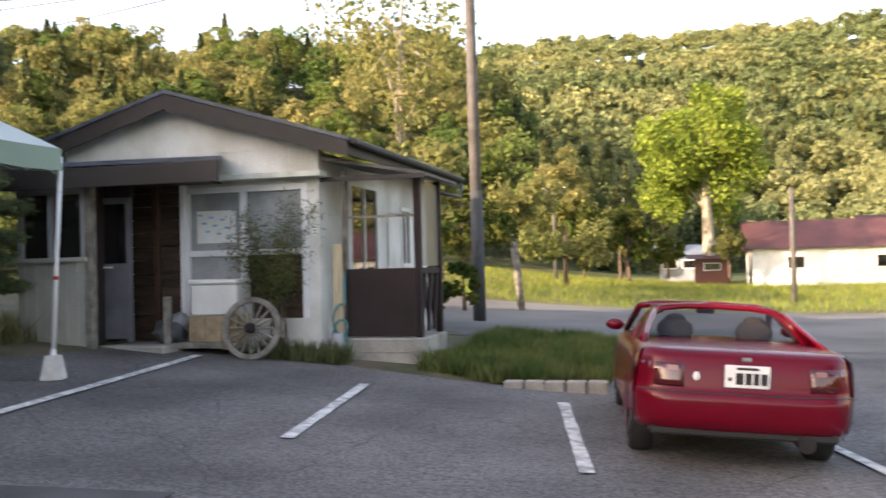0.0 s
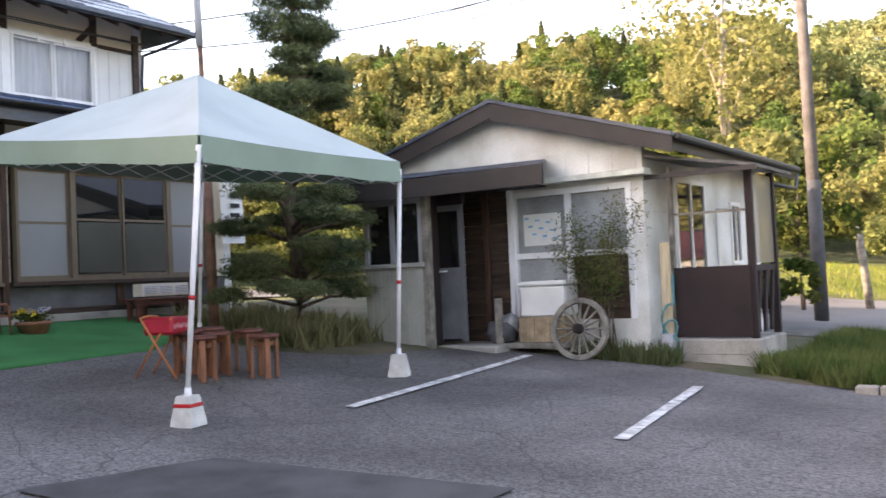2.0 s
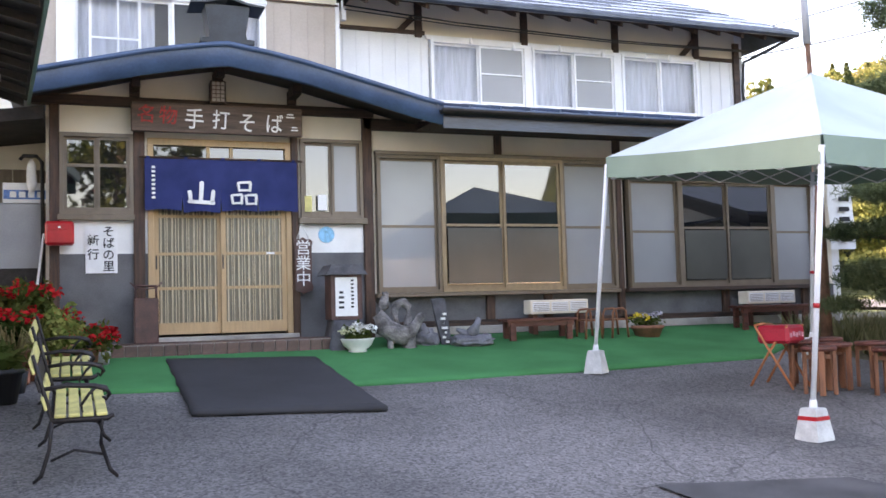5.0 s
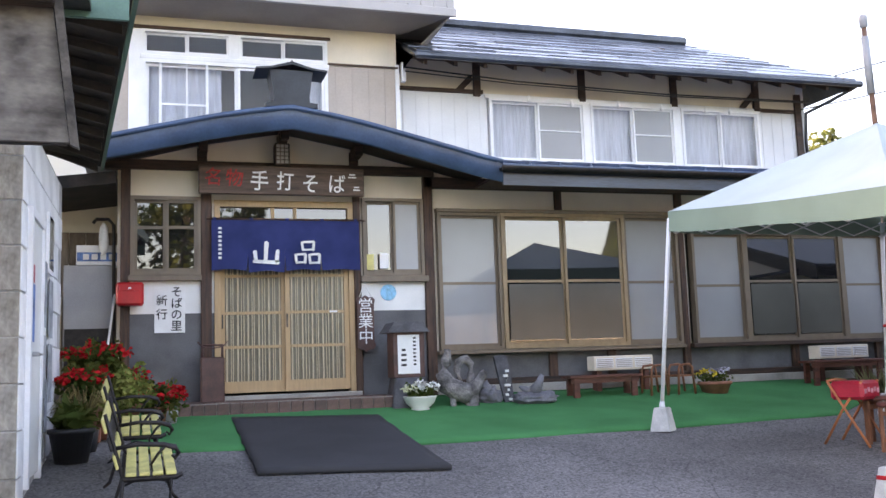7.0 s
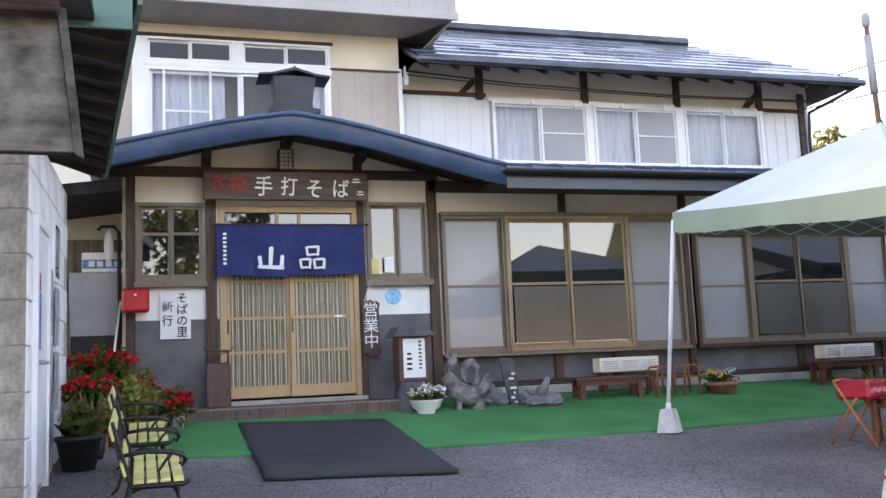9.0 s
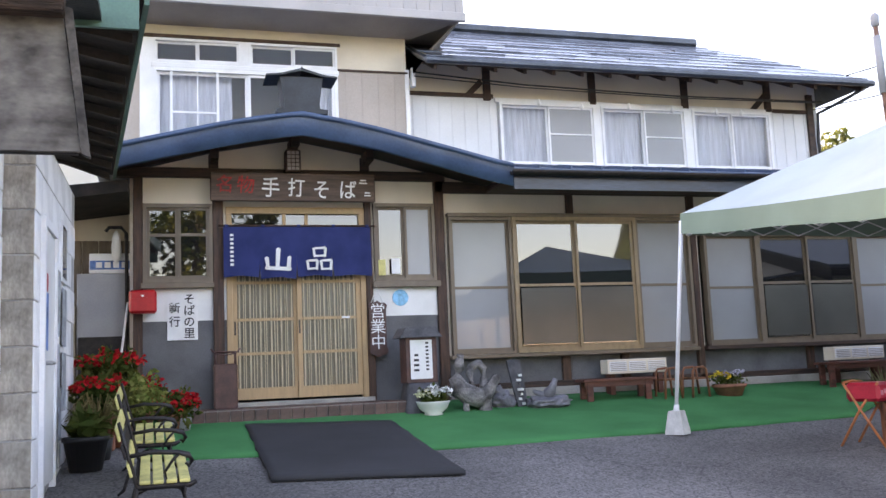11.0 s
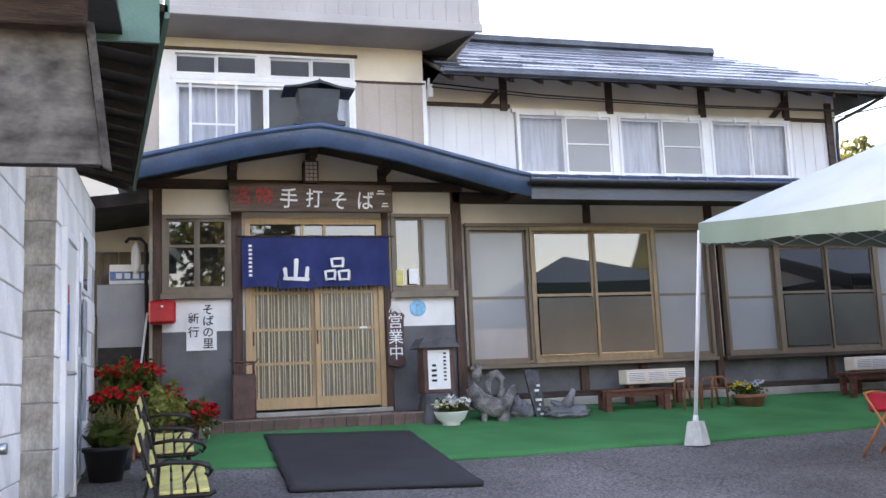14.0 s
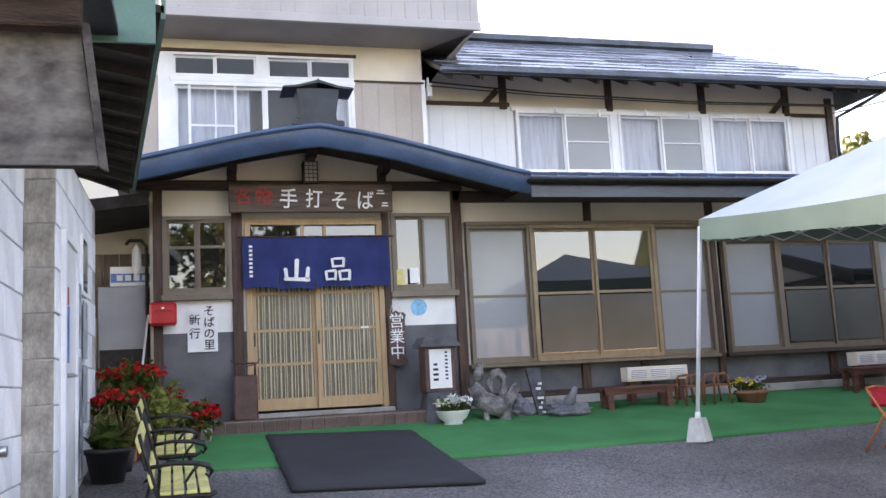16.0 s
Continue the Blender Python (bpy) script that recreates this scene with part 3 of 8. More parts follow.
# sliding door
M["doorglass"] = material("dim_door_glass", (0.13, 0.115, 0.085), 0.25, var=0.15, scale=2, fine=120, bump=0)
door = part("sliding_door", bx(0.56, 2.30, YF - 0.03, YF + 0.12, 3.66, 3.74), M["tan"], house, "pale wooden lattice sliding double door")
part("jamb", bx(0.56, 0.63, YF - 0.03, YF + 0.12, 1.33, 3.66, bevel=0.004), M["tan"], door)
part("jamb", bx(2.23, 2.30, YF - 0.03, YF + 0.12, 1.33, 3.66, bevel=0.004), M["tan"], door)
part("transom_bar", bx(0.63, 2.23, YF - 0.02, YF + 0.1, 3.30, 3.37), M["tan"], door)
part("transom_glass", bx(0.63, 2.23, YF + 0.03, YF + 0.035, 3.37, 3.66), M["glassdark"], door)
for x in (1.28, 1.56):
    part("transom_mullion", bx(x - 0.02, x + 0.02, YF + 0.0, YF + 0.06, 3.37, 3.66), M["tan"], door)
for n, (a, b, yy) in enumerate(((0.63, 1.44, 0.05), (1.42, 2.23, 0.0))):
    bm = nb()
    y0, y1 = YF + yy, YF + yy + 0.035
    box(bm, a, a + 0.06, y0, y1, 1.36, 3.30)
    box(bm, b - 0.06, b, y0, y1, 1.36, 3.30)
    box(bm, a + 0.06, b - 0.06, y0, y1, 1.36, 1.50)
    box(bm, a + 0.06, b - 0.06, y0, y1, 3.22, 3.30)
    for z in (1.90, 2.32, 2.78):
        box(bm, a + 0.06, b - 0.06, y0 + 0.002, y1 - 0.002, z, z + 0.035)
    leaf = part("door_leaf", bm, M["tan"], door)
    k, x = 0, a + 0.075
    while x < b - 0.07:
        wdt = 0.011 if k % 3 else 0.02
        part("slat", bx(x, x + wdt, y0 + 0.006, y1 - 0.008, 1.50, 3.22), M["slat"], leaf)
        x += (0.024 if k % 3 == 1 else 0.046) + (0.0 if k % 2 else 0.008)
        k += 1
    part("door_pane", bx(a + 0.06, b - 0.06, y1 - 0.006, y1 - 0.002, 1.50, 3.22), M["doorglass"], leaf, "dim glass behind the slats")
    part("pull", bx(a + 0.02 if n == 0 else a + 0.015, a + 0.04 if n == 0 else a + 0.035, y0 - 0.004, y0 + 0.002, 2.15, 2.32), M["iron"], leaf, "black metal finger pull")
part("latch_plate", bx(1.98, 2.08, YF - 0.006, YF, 2.325, 2.35), M["alu"], door, "small white label plate")
hp("threshold", bx(0.5, 2.36, YF - 0.12, YF + 0.12, 1.24, 1.33, bevel=0.01), M["concrete"], "pale concrete threshold")

# entrance gable roof: fascia that flares into the long eave
def gable_z(x):
    """Underside of the roof sheet: gently bowed, flaring into the long eave."""
    d = abs(x - 1.37)
    keys = ((0.0, 4.60), (0.5, 4.525), (0.93, 4.44), (1.65, 4.265), (2.34, 4.095), (2.70, 4.02), (3.2, 3.985))
    for (p, u), (q, w) in zip(keys, keys[1:]):
        if d <= q:
            return u + (w - u) * (d - p) / (q - p)
    return 3.985


bm = nb()
N = 40
xs = [-0.95 + (3.98 + 0.95) * k / N for k in range(N + 1)]
rows = []
for yy in (10.86, 13.15):
    rows.append([(x, yy, gable_z(x) + 0.03 + 0.01 * (yy > 12)) for x in xs])
sheet(bm, rows)
g = bmesh.ops.extrude_face_region(bm, geom=list(bm.faces))
for v in [e for e in g["geom"] if isinstance(e, bmesh.types.BMVert)]:
    v.co.z += 0.05
bmesh.ops.recalc_face_normals(bm, faces=bm.faces)
gable = hp("entrance_roof", bm, M["bluetin"], "dark blue tin gable roof over the entrance")
bm = nb()
rows = [[(x, 10.90 + 0.004 * math.sin(x * 9), gable_z(x) + 0.03) for x in xs], [(x, 10.905 + 0.012 * math.sin(x * 4), gable_z(x) - 0.19 - 0.012 * math.sin(x * 2.2) - 0.018 * noise.noise((x * 2.1, 0, 3))) for x in xs], [(x, 10.94, gable_z(x) - 0.2) for x in xs], [(x, 10.95, gable_z(x) + 0.03) for x in xs]]
sheet(bm, rows)
part("fascia", bm, M["bluetin"], gable, "dented blue tin fascia")
bm = nb()
sheet(bm, [[(x, 10.95, gable_z(x) + 0.004) for x in xs], [(x, 11.99, gable_z(x) + 0.004) for x in xs]])
g = bmesh.ops.extrude_face_region(bm, geom=list(bm.faces))
for v in [e for e in g["geom"] if isinstance(e, bmesh.types.BMVert)]:
    v.co.z += 0.018
part("soffit", bm, M["beam"], gable)
# roof ornament on the ridge
bm = nb()
rings = [[(1.385 + sx * w, 11.05 + sy * 0.16, z) for sx, sy in ((-1, -1), (1, -1), (1, 1), (-1, 1), (-1, -1))] for w, z in ((0.30, 4.66), (0.30, 4.71), (0.215, 4.72), (0.205, 4.78), (0.245, 5.06), (0.25, 5.10))]
sheet(bm, rings)
for f in bm.faces:
    f.smooth = False
prism(bm, [(0.97, 10.84, 5.085), (1.15, 10.84, 5.10), (1.385, 10.84, 5.16), (1.62, 10.84, 5.10), (1.80, 10.84, 5.085), (1.80, 10.84, 5.105), (1.62, 10.84, 5.125), (1.40, 10.84, 5.19), (1.385, 10.84, 5.215), (1.37, 10.84, 5.19), (1.15, 10.84, 5.125), (0.97, 10.84, 5.105)], (0, 0.42, 0))
part("ridge_ornament", bm, M["ornament"], gable, "dark tin ridge ornament with flared cap")
# long eave to the side of the gable
bm = nb()
prism(bm, [(3.98, 10.86, 4.0), (11.4, 10.86, 3.99), (11.4, 13.2, 4.58), (3.96, 13.2, 4.58)], (0, 0, 0.06))
eave = hp("eave_roof", bm, M["bluetin"], "dark blue tin pent roof")
x = 3.9
while x < 11.3:
    bm = nb()
    prism(bm, [(x, 10.87, 4.062), (x + 0.03, 10.87, 4.062), (x + 0.03, 13.18, 4.63), (x, 13.18, 4.63)], (0, 0, 0.03))
    part("seam", bm, M["bluetin"], eave)
    x += 0.42
bm = nb()
box(bm, 3.985, 11.4, 10.90, 10.94, 3.80, 4.0)
part("fascia", bm, M["eavetin"], eave, "dark worn tin fascia")
bm = nb()
for i in range(2):
    r = 0.065
    pts = [(10.83 + r * math.cos(a), 4.02 + r * math.sin(a)) for a in [math.pi + math.pi * k / 8 for k in range(9)]]
    prism(bm, [(3.93, p, q) for p, q in pts] + [(3.93, 10.83, 4.0)], (7.47, 0, 0)) if i == 0 else None
part("gutter", bm, M["iron"], eave, "dark half-round gutter")
part("soffit", bx(3.985, 11.35, 10.94, YF + 0.0, 3.955, 3.98), M["beam"], eave, "dark boarded soffit")

# upper storey, right part
YU = 13.2
UW = (4.66, 9.44, 4.62, 5.60)
wall_open(3.30, 10.24, 4.3, 5.68, YU, YU + 0.15, [UW], M["whiteboard"], "upper_siding", label="white vertical metal siding")
wall_open(3.30, 10.24, 5.68, 6.27, YU, YU + 0.15, [], M["cream"], "upper_frieze", label="cream plaster between short posts")
for x in [3.34 + 0.2 * k for k in range(7)] + [9.52 + 0.2 * k for k in range(4)]:
    hp("siding_rib", bx(x, x + 0.018, YU - 0.010, YU, 4.4, 5.66), M["whiteboard"])
hp("upper_side_wall", bx(10.24, 10.39, YU, 18.85, 4.3, 6.3), M["whiteboard"])
hp("corner_board", bx(10.18, 10.30, YU - 0.05, YU - 0.002, 4.5, 5.95, bevel=0.006), M["beam"], "dark corner board")
for x in (4.50, 6.24, 7.87, 9.42):
    hp("upper_post", bx(x - 0.055, x + 0.055, YU - 0.06, YU - 0.002, 5.62, 6.20, bevel=0.006), M["beam"])
for x in (4.45, 9.42):
    bm = nb()
    prism(bm, [(x - 0.06, YU - 0.05, 5.95), (x - 0.32, YU - 0.05, 5.68), (x - 0.22, YU - 0.05, 5.66), (x - 0.02, YU - 0.05, 5.86)], (0, 0.04, 0))
    hp("brace", bm, M["beam"])
hp("upper_beam", bx(3.3, 4.6, YU - 0.03, YU - 0.001, 5.66, 5.72), M["beam"])
hp("upper_beam", bx(9.44, 10.24, YU - 0.03, YU - 0.001, 5.62, 5.68), M["beam"])
uw = part("upper_windows_frame", bx(4.62, 9.48, YU - 0.05, YU + 0.02, 5.60, 5.66), M["alu"], house, "white aluminium window band")
for a, b in ((4.68, 6.26), (6.36, 7.85), (7.97, 9.43)):
    w = window(a, b, 4.62, 5.60, YU - 0.04, [M["glass"], M["screen"] if a < 7.9 else M["glass"]], rail=None, frame_mat=M["alu"], fr=0.04, label="white-framed sliding window with net curtain")
    if a < 7.9:
        part("mid_rail", bx((a + b) / 2 + 0.03, b - 0.07, YU - 0.046, YU - 0.034, 5.12, 5.14), M["alu"], w)
for a, b in ((6.26, 6.36), (7.85, 7.97)):
    part("mullion", bx(a, b, YU - 0.05, YU + 0.05, 4.62, 5.60, bevel=0.005), M["alu"], uw)
bm = nb()
sheet(bm, [[(4.7 + 0.03 * k, YU + 0.10 + 0.018 * math.sin(k * 1.9), z) for k in range(158)] for z in (4.6, 5.65)])
hp("net_curtain", bm, M["curtain"], "pale net curtains behind the glass")
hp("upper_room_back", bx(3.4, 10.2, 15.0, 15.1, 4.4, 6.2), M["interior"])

# upper roof with hipped right end
bm = nb()
e0, e1, ez = 12.36, 19.6, 5.90
ridge_y, ridge_z = 16.0, 7.72
v = [bm.verts.new(p) for p in ((3.30, e0, ez), (10.80, e0, ez), (10.80, e1, ez), (3.30, e1, ez), (3.30, ridge_y, ridge_z), (9.9, ridge_y, ridge_z))]
for q in ((0, 1, 5, 4), (1, 2, 5), (2, 3, 4, 5), (0, 4, 3)):
    bm.faces.new([v[i] for i in q])
g = bmesh.ops.extrude_face_region(bm, geom=list(bm.faces))
for w_ in [e for e in g["geom"] if isinstance(e, bmesh.types.BMVert)]:
    w_.co.z += 0.06
bmesh.ops.recalc_face_normals(bm, faces=bm.faces)
top = hp("upper_roof", bm, M["navytile"], "dark glossy metal roof laid in stepped courses")
sl = (ridge_z - ez) / (ridge_y - e0)
rr_ = random.Random(5)
for j in range(9):
    # each course of pressed metal sheets: a flat pan with a rolled lower lip
    y0 = e0 + 0.01 + j * 0.40
    xe = 10.78 - (y0 - e0) * 0.25
    x = 3.34 - (0.45 if j % 2 else 0.0)
    while x < xe - 0.05:
        u, w_ = max(3.34, x + 0.008), min(xe, x + 0.892)
        if w_ > u + 0.05:
            tip = rr_.uniform(-0.008, 0.012)
            prof = [(0.0, 0.062), (0.0, 0.085 + tip), (0.02, 0.096 + tip), (0.05, 0.092 + tip * 0.5), (0.40, 0.082), (0.40, 0.062)]
            bm = nb()
            prism(bm, [(u, y0 + p, ez + (y0 + p - e0) * sl + q) for p, q in prof], (w_ - u, 0, 0))
            part("roof_sheet", bm, M["rooftile"], top)
        x += 0.90
part("ridge_cap", bx(3.30, 9.95, ridge_y - 0.14, ridge_y + 0.14, ridge_z + 0.03, ridge_z + 0.19, bevel=0.04), M["navytile"], top, "dark rolled ridge cap")
part("gutter", bx(3.3, 10.85, 12.27, 12.37, 5.86, 5.96, bevel=0.03), M["navytile"], top, "dark gutter")
bm = nb()
prism(bm, [(3.3, 12.38, 5.875), (10.78, 12.38, 5.875), (10.78, YU, 5.885 + (YU - e0) * sl), (3.3, YU, 5.885 + (YU - e0) * sl)], (0, 0, -0.02))
part("soffit", bm, M["beam"], top, "dark boarded eave soffit that follows the slope")
for k in range(17):
    x = 3.45 + 0.45 * k
    bm = nb()
    prism(bm, [(x, 12.40, 5.86), (x, YU - 0.01, 5.86 + (YU - 0.05 - e0) * sl), (x, YU - 0.01, 5.80 + (YU - 0.05 - e0) * sl), (x, 12.40, 5.80)], (0.05, 0, 0))
    part("rafter", bm, M["beam"], top)
bm = nb()
tube(bm, [(10.75, 12.33, 5.88), (10.55, 12.7, 5.74), (10.36, 13.12, 5.62), (10.34, 13.14, 5.2), (10.34, 13.14, 4.6)], 0.03)
part("downpipe", bm, M["navytile"], top, "dark downpipe")

# upper storey, left block with overhanging top
YL = 13.05
BW = (-0.31, 2.20, 4.50, 6.25)
wall_open(-0.75, 3.22, 4.45, 5.93, YL, YL + 0.15, [(BW[0], BW[1], 4.50, 5.93)], M["beigeboard"], "beige_siding", label="beige vertical siding")
wall_open(-0.75, 3.22, 5.93, 6.75, YL - 0.01, YL + 0.15, [(BW[0], BW[1], 5.93, 6.25)], M["cream"], "upper_wall", label="cream plaster")
for x in [2.32 + 0.24 * k for k in range(4)]:
    hp("siding_rib", bx(x, x + 0.016, YL - 0.010, YL, 4.6, 5.92), M["beigeboard"])
hp("trim_board", bx(2.21, 3.24, YL - 0.03, YL - 0.012, 5.92, 5.945), M["darkwood"])
hp("trim_board", bx(-0.5, 2.25, YL - 0.05, YL - 0.012, 6.27, 6.31), M["darkwood"])
hp("left_side_wall", bx(-0.9, -0.75, YL, 18.85, 4.3, 9.2), M["cream"])
hp("corner_trim", bx(3.20, 3.26, YL - 0.02, YL + 0.15, 4.6, 5.98), M["alu"])
bw = window(-0.31, 2.20, 4.50, 5.84, YL - 0.04, [M["glass"]] * 2, frame_mat=M["alu"], fr=0.05, label="large white-framed window with net curtains")
window(-0.31, 0.86, 5.90, 6.25, YL - 0.04, [M["glass"]] * 2, frame_mat=M["alu"], fr=0.035, label="white-framed transom window")
window(0.96, 2.20, 5.90, 6.25, YL - 0.04, [M["glass"]] * 2, frame_mat=M["alu"], fr=0.035, label="white-framed transom window")
part("mullion", bx(0.86, 0.96, YL - 0.06, YL + 0.06, 5.90, 6.25), M["alu"], bw)
part("transom_rail", bx(-0.33, 2.22, YL - 0.07, YL + 0.06, 5.84, 5.90, bevel=0.006), M["alu"], bw)
part("screen_frame", bx(-0.09, -0.055, YL - 0.062, YL - 0.045, 4.56, 5.80), M["alu"], bw)
part("screen_frame", bx(0.52, 0.555, YL - 0.062, YL - 0.045, 4.56, 5.80), M["alu"], bw)
part("glazing_bar", bx(-0.055, 0.52, YL - 0.06, YL - 0.045, 5.21, 5.235), M["alu"], bw)
part("glazing_bar", bx(0.26, 0.28, YL - 0.06, YL - 0.045, 4.56, 5.80), M["alu"], bw)
part("edge_mullion", bx(-0.48, -0.30, YL - 0.05, YL - 0.001, 4.5, 6.25), M["alu"], bw, "white corner jamb")
bm = nb()
sheet(bm, [[(-0.25 + 0.03 * k, YL + 0.14 + 0.02 * math.sin(k * 1.7), z) for k in range(34)] for z in (4.5, 5.92)])
hp("net_curtain", bm, M["curtain"], "pale net curtain")
bm = nb()
sheet(bm, [[(1.75 + 0.03 * k, YL + 0.14 + 0.02 * math.sin(k * 1.7), z) for k in range(16)] for z in (4.5, 5.92)])
hp("net_curtain", bm, M["curtain"], "pale net curtain")
hp("upper_room_back", bx(-0.7, 3.2, 15.0, 15.1, 4.4, 6.6), M["greyboard"], "pale inner wall")
hp("upper_room_ceiling", bx(-0.75, 3.28, YL + 0.15, 18.8, 6.6, 6.74), M["soffit"])
# overhang: splayed soffit and grey siding box
bm = nb()
prism(bm, [(-1.4, 12.3, 6.50), (3.88, 12.3, 6.50), (3.30, 13.05, 6.45), (-1.4, 13.05, 6.45)], (0, 0, 0.06))
hp("overhang_soffit", bm, M["soffit"], "grey-brown soffit under the overhang")
hp("overhang_edge", bx(-1.45, 3.92, 12.26, 12.32, 6.48, 6.60, bevel=0.006), M["greyboard"])
ov = hp("overhang_box", bx(-1.42, 3.90, 12.30, 18.9, 6.57, 8.6), M["greyboard"], "grey siding of the overhanging top storey")
for x in np.arange(-1.35, 3.9, 0.19):
    part("siding_rib", bx(x, x + 0.02, 12.287, 12.30, 6.62, 8.6), M["greyboard"], ov)
bm = nb()
prism(bm, [(3.90, 12.30, 6.56), (3.90, 14.2, 6.56), (3.55, 14.2, 6.06), (3.33, 13.2, 6.02)], (-0.03, 0, 0))
hp("overhang_cheek", bm, M["soffit"], "grey-brown splayed cheek under the overhang")
prism_roof = nb()
prism(prism_roof, [(-1.8, 11.9, 8.6), (-1.8, 19.4, 8.6), (-1.8, 15.6, 9.7)], (6.1, 0, 0))
hp("top_roof", prism_roof, M["navytile"], "dark metal roof")
# an unseen wing beyond the entrance, added to cast shade over the yard
hp("wing_wall", bx(-14.0, -1.45, 13.3, 18.85, 1.0, 6.4), M["cream"], "unseen cream wing wall, added to shade the yard")
wing = nb()
# ridge height sets where the yard's shadow ends, near the car roof
prism(wing, [(-14.3, 12.6, 6.4), (-14.3, 19.5, 6.4), (-14.3, 16.0, 8.2)], (12.84, 0, 0))
hp("wing_roof", wing, M["navytile"], "unseen dark metal wing roof, added to shade the yard")

# wires and clip lamps along the upper eave
bm = nb()
tube(bm, [(3.32, 12.95, 5.93), (5.0, 12.9, 5.80), (7.5, 12.85, 5.72), (10.2, 12.8, 5.72)], 0.012, 6)
tube(bm, [(3.32, 12.95, 5.87), (5.0, 12.9, 5.76), (7.5, 12.85, 5.69), (10.2, 12.8, 5.70)], 0.009, 6)
hp("cable", bm, M["black"], "sagging dark cables under the eave")
for x in (5.25, 5.95, 6.75, 7.5, 8.3, 8.75):
    bm = nb()
    lathe(bm, (x, 12.95, 5.48 + 0.02 * math.sin(x * 5)), [(0.012, 0), (0.028, 0.02), (0.03, 0.05), (0.016, 0.075), (0.012, 0.11)], 10)
    hp("bulb", bm, M["alu"], "small white hanging bulb")
hp("bracket", bx(3.28, 3.34, 12.95, 13.04, 5.72, 6.0), M["alu"], "white cable bracket")
# entrance lamp box under the gable
lb = hp("lamp_box", bx(1.285, 1.47, 11.72, 11.9, 4.15, 4.43, bevel=0.010), M["darkwood"], "wooden lattice lamp box")
for k in range(3):
    for j in range(5):
        part("lattice_pane", bx(1.303 + 0.052 * k, 1.345 + 0.052 * k, 11.712, 11.722, 4.17 + 0.05 * j, 4.208 + 0.05 * j), M["soffit"], lb)
part("bracket", bx(1.34, 1.44, 11.74, 11.97, 4.43, 4.56), M["beam"], lb)

# brown tiled step
step = thing("entrance_step", "low entrance step faced with brown tiles", "step", (1.4, 11.4, GF), kind="structure")
part("core", bx(0.12, 2.62, 11.25, 11.88, 1.0, 1.270), M["joint"], step)
tile = mesh_of("tile", bx(-0.066, 0.066, -0.008, 0.008, -0.075, 0.075, bevel=0.004), M["brick"])
tile2 = mesh_of("tile_top", bx(-0.066, 0.066, -0.10, 0.10, -0.006, 0.006, bevel=0.003), M["brick"])
for k in range(18):
    o = new("tile", tile)
    o.parent = step
    o.location = (0.19 + 0.139 * k - 1.4, 11.244 - 11.4, 1.185 - GF)
    for j in range(3):
        o = new("tile", tile2)
        o.parent = step
        o.location = (0.19 + 0.139 * k - 1.4, 11.36 + 0.205 * j - 11.4, 1.273 - GF)

# ---- the hut ----
M["hutwhite"] = material("weathered_white_boards", (0.67, 0.68, 0.66), 0.8, var=0.10, scale=1.6, fine=40, bump=0.25, tint=(0.50, 0.49, 0.45))
M["hutgrey"] = material("grey_green_panel", (0.40, 0.40, 0.36), 0.7, var=0.10, scale=2, fine=50, bump=0.15)
M["fasciabrown"] = material("brown_fascia", (0.022, 0.018, 0.018), 0.55, var=0.15, scale=2.5, fine=40, bump=0.2)
M["bluecap"] = material("blue_roof_edge", (0.055, 0.075, 0.11), 0.4, var=0.2, scale=3, bump=0.1)
M["plankbrown"] = material("old_brown_planks", (0.060, 0.034, 0.022), 0.8, var=0.3, scale=3, fine=30, bump=0.5, stretch=(6, 0.6, 6), rand=0.25)
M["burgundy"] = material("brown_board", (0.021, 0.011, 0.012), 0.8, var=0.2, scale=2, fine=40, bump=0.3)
M["greywood"] = material("grey_weathered_wood", (0.24, 0.22, 0.19), 0.85, var=0.25, scale=6, fine=50, bump=0.4)
M["hutledge"] = material("pale_ledge", (0.60, 0.62, 0.55), 0.7, var=0.12, scale=3, bump=0.15)
M["sheetgrey"] = material("weathered_sheet", (0.10, 0.095, 0.09), 0.6, var=0.2, scale=3, fine=30, bump=0.2)
HX = 11.5
hut = thing("hut", "small white weathered hut with low brown gable roof", "hut", (13.5, 6.4, 0.4))


def tp(name, bm, mat, label=""):
    return part(name, bm, mat, hut, label)


def wall_y(y0, y1, z0, z1, x0, x1, holes, mat, name, label=""):
    bm = nb()
    ys = sorted({y0, y1, *[h[0] for h in holes], *[h[1] for h in holes]})
    for a, b in zip(ys, ys[1:]):
        mid = (a + b) / 2
        z = z0
        for lo, hi in sorted([(h[2], h[3]) for h in holes if h[0] < mid < h[1]]):
            if lo > z + 1e-4:
                box(bm, x0, x1, a, b, z, lo)
            z = hi
        if z < z1 - 1e-4:
            box(bm, x0, x1, a, b, z, z1)
    bmesh.ops.remove_doubles(bm, verts=bm.verts, dist=1e-5)
    return tp(name, bm, mat, label)


wall_y(4.70, 6.72, 0.35, 2.88, HX, HX + 0.12, [(4.86, 6.68, 0.95, 2.74)], M["hutwhite"], "front_wall", "weathered white boards")
bm = nb()
prism(bm, [(HX, 4.70, 2.88), (HX, 8.55, 2.88), (HX, 8.55, 3.36), (HX, 6.78, 3.90), (HX, 4.70, 3.27)], (0.12, 0, 0))
gab = tp("gable_wall", bm, M["hutwhite"], "stained white gable panel")
for y in (4.80, 5.12, 5.46, 5.80, 6.14):
    part("panel_rib", bx(HX - 0.012, HX, y - 0.012, y + 0.012, 2.90, 3.22), M["hutwhite"], gab)
part("panel_rail", bx(HX - 0.016, HX, 4.72, 6.2, 3.20, 3.235), M["hutwhite"], gab)
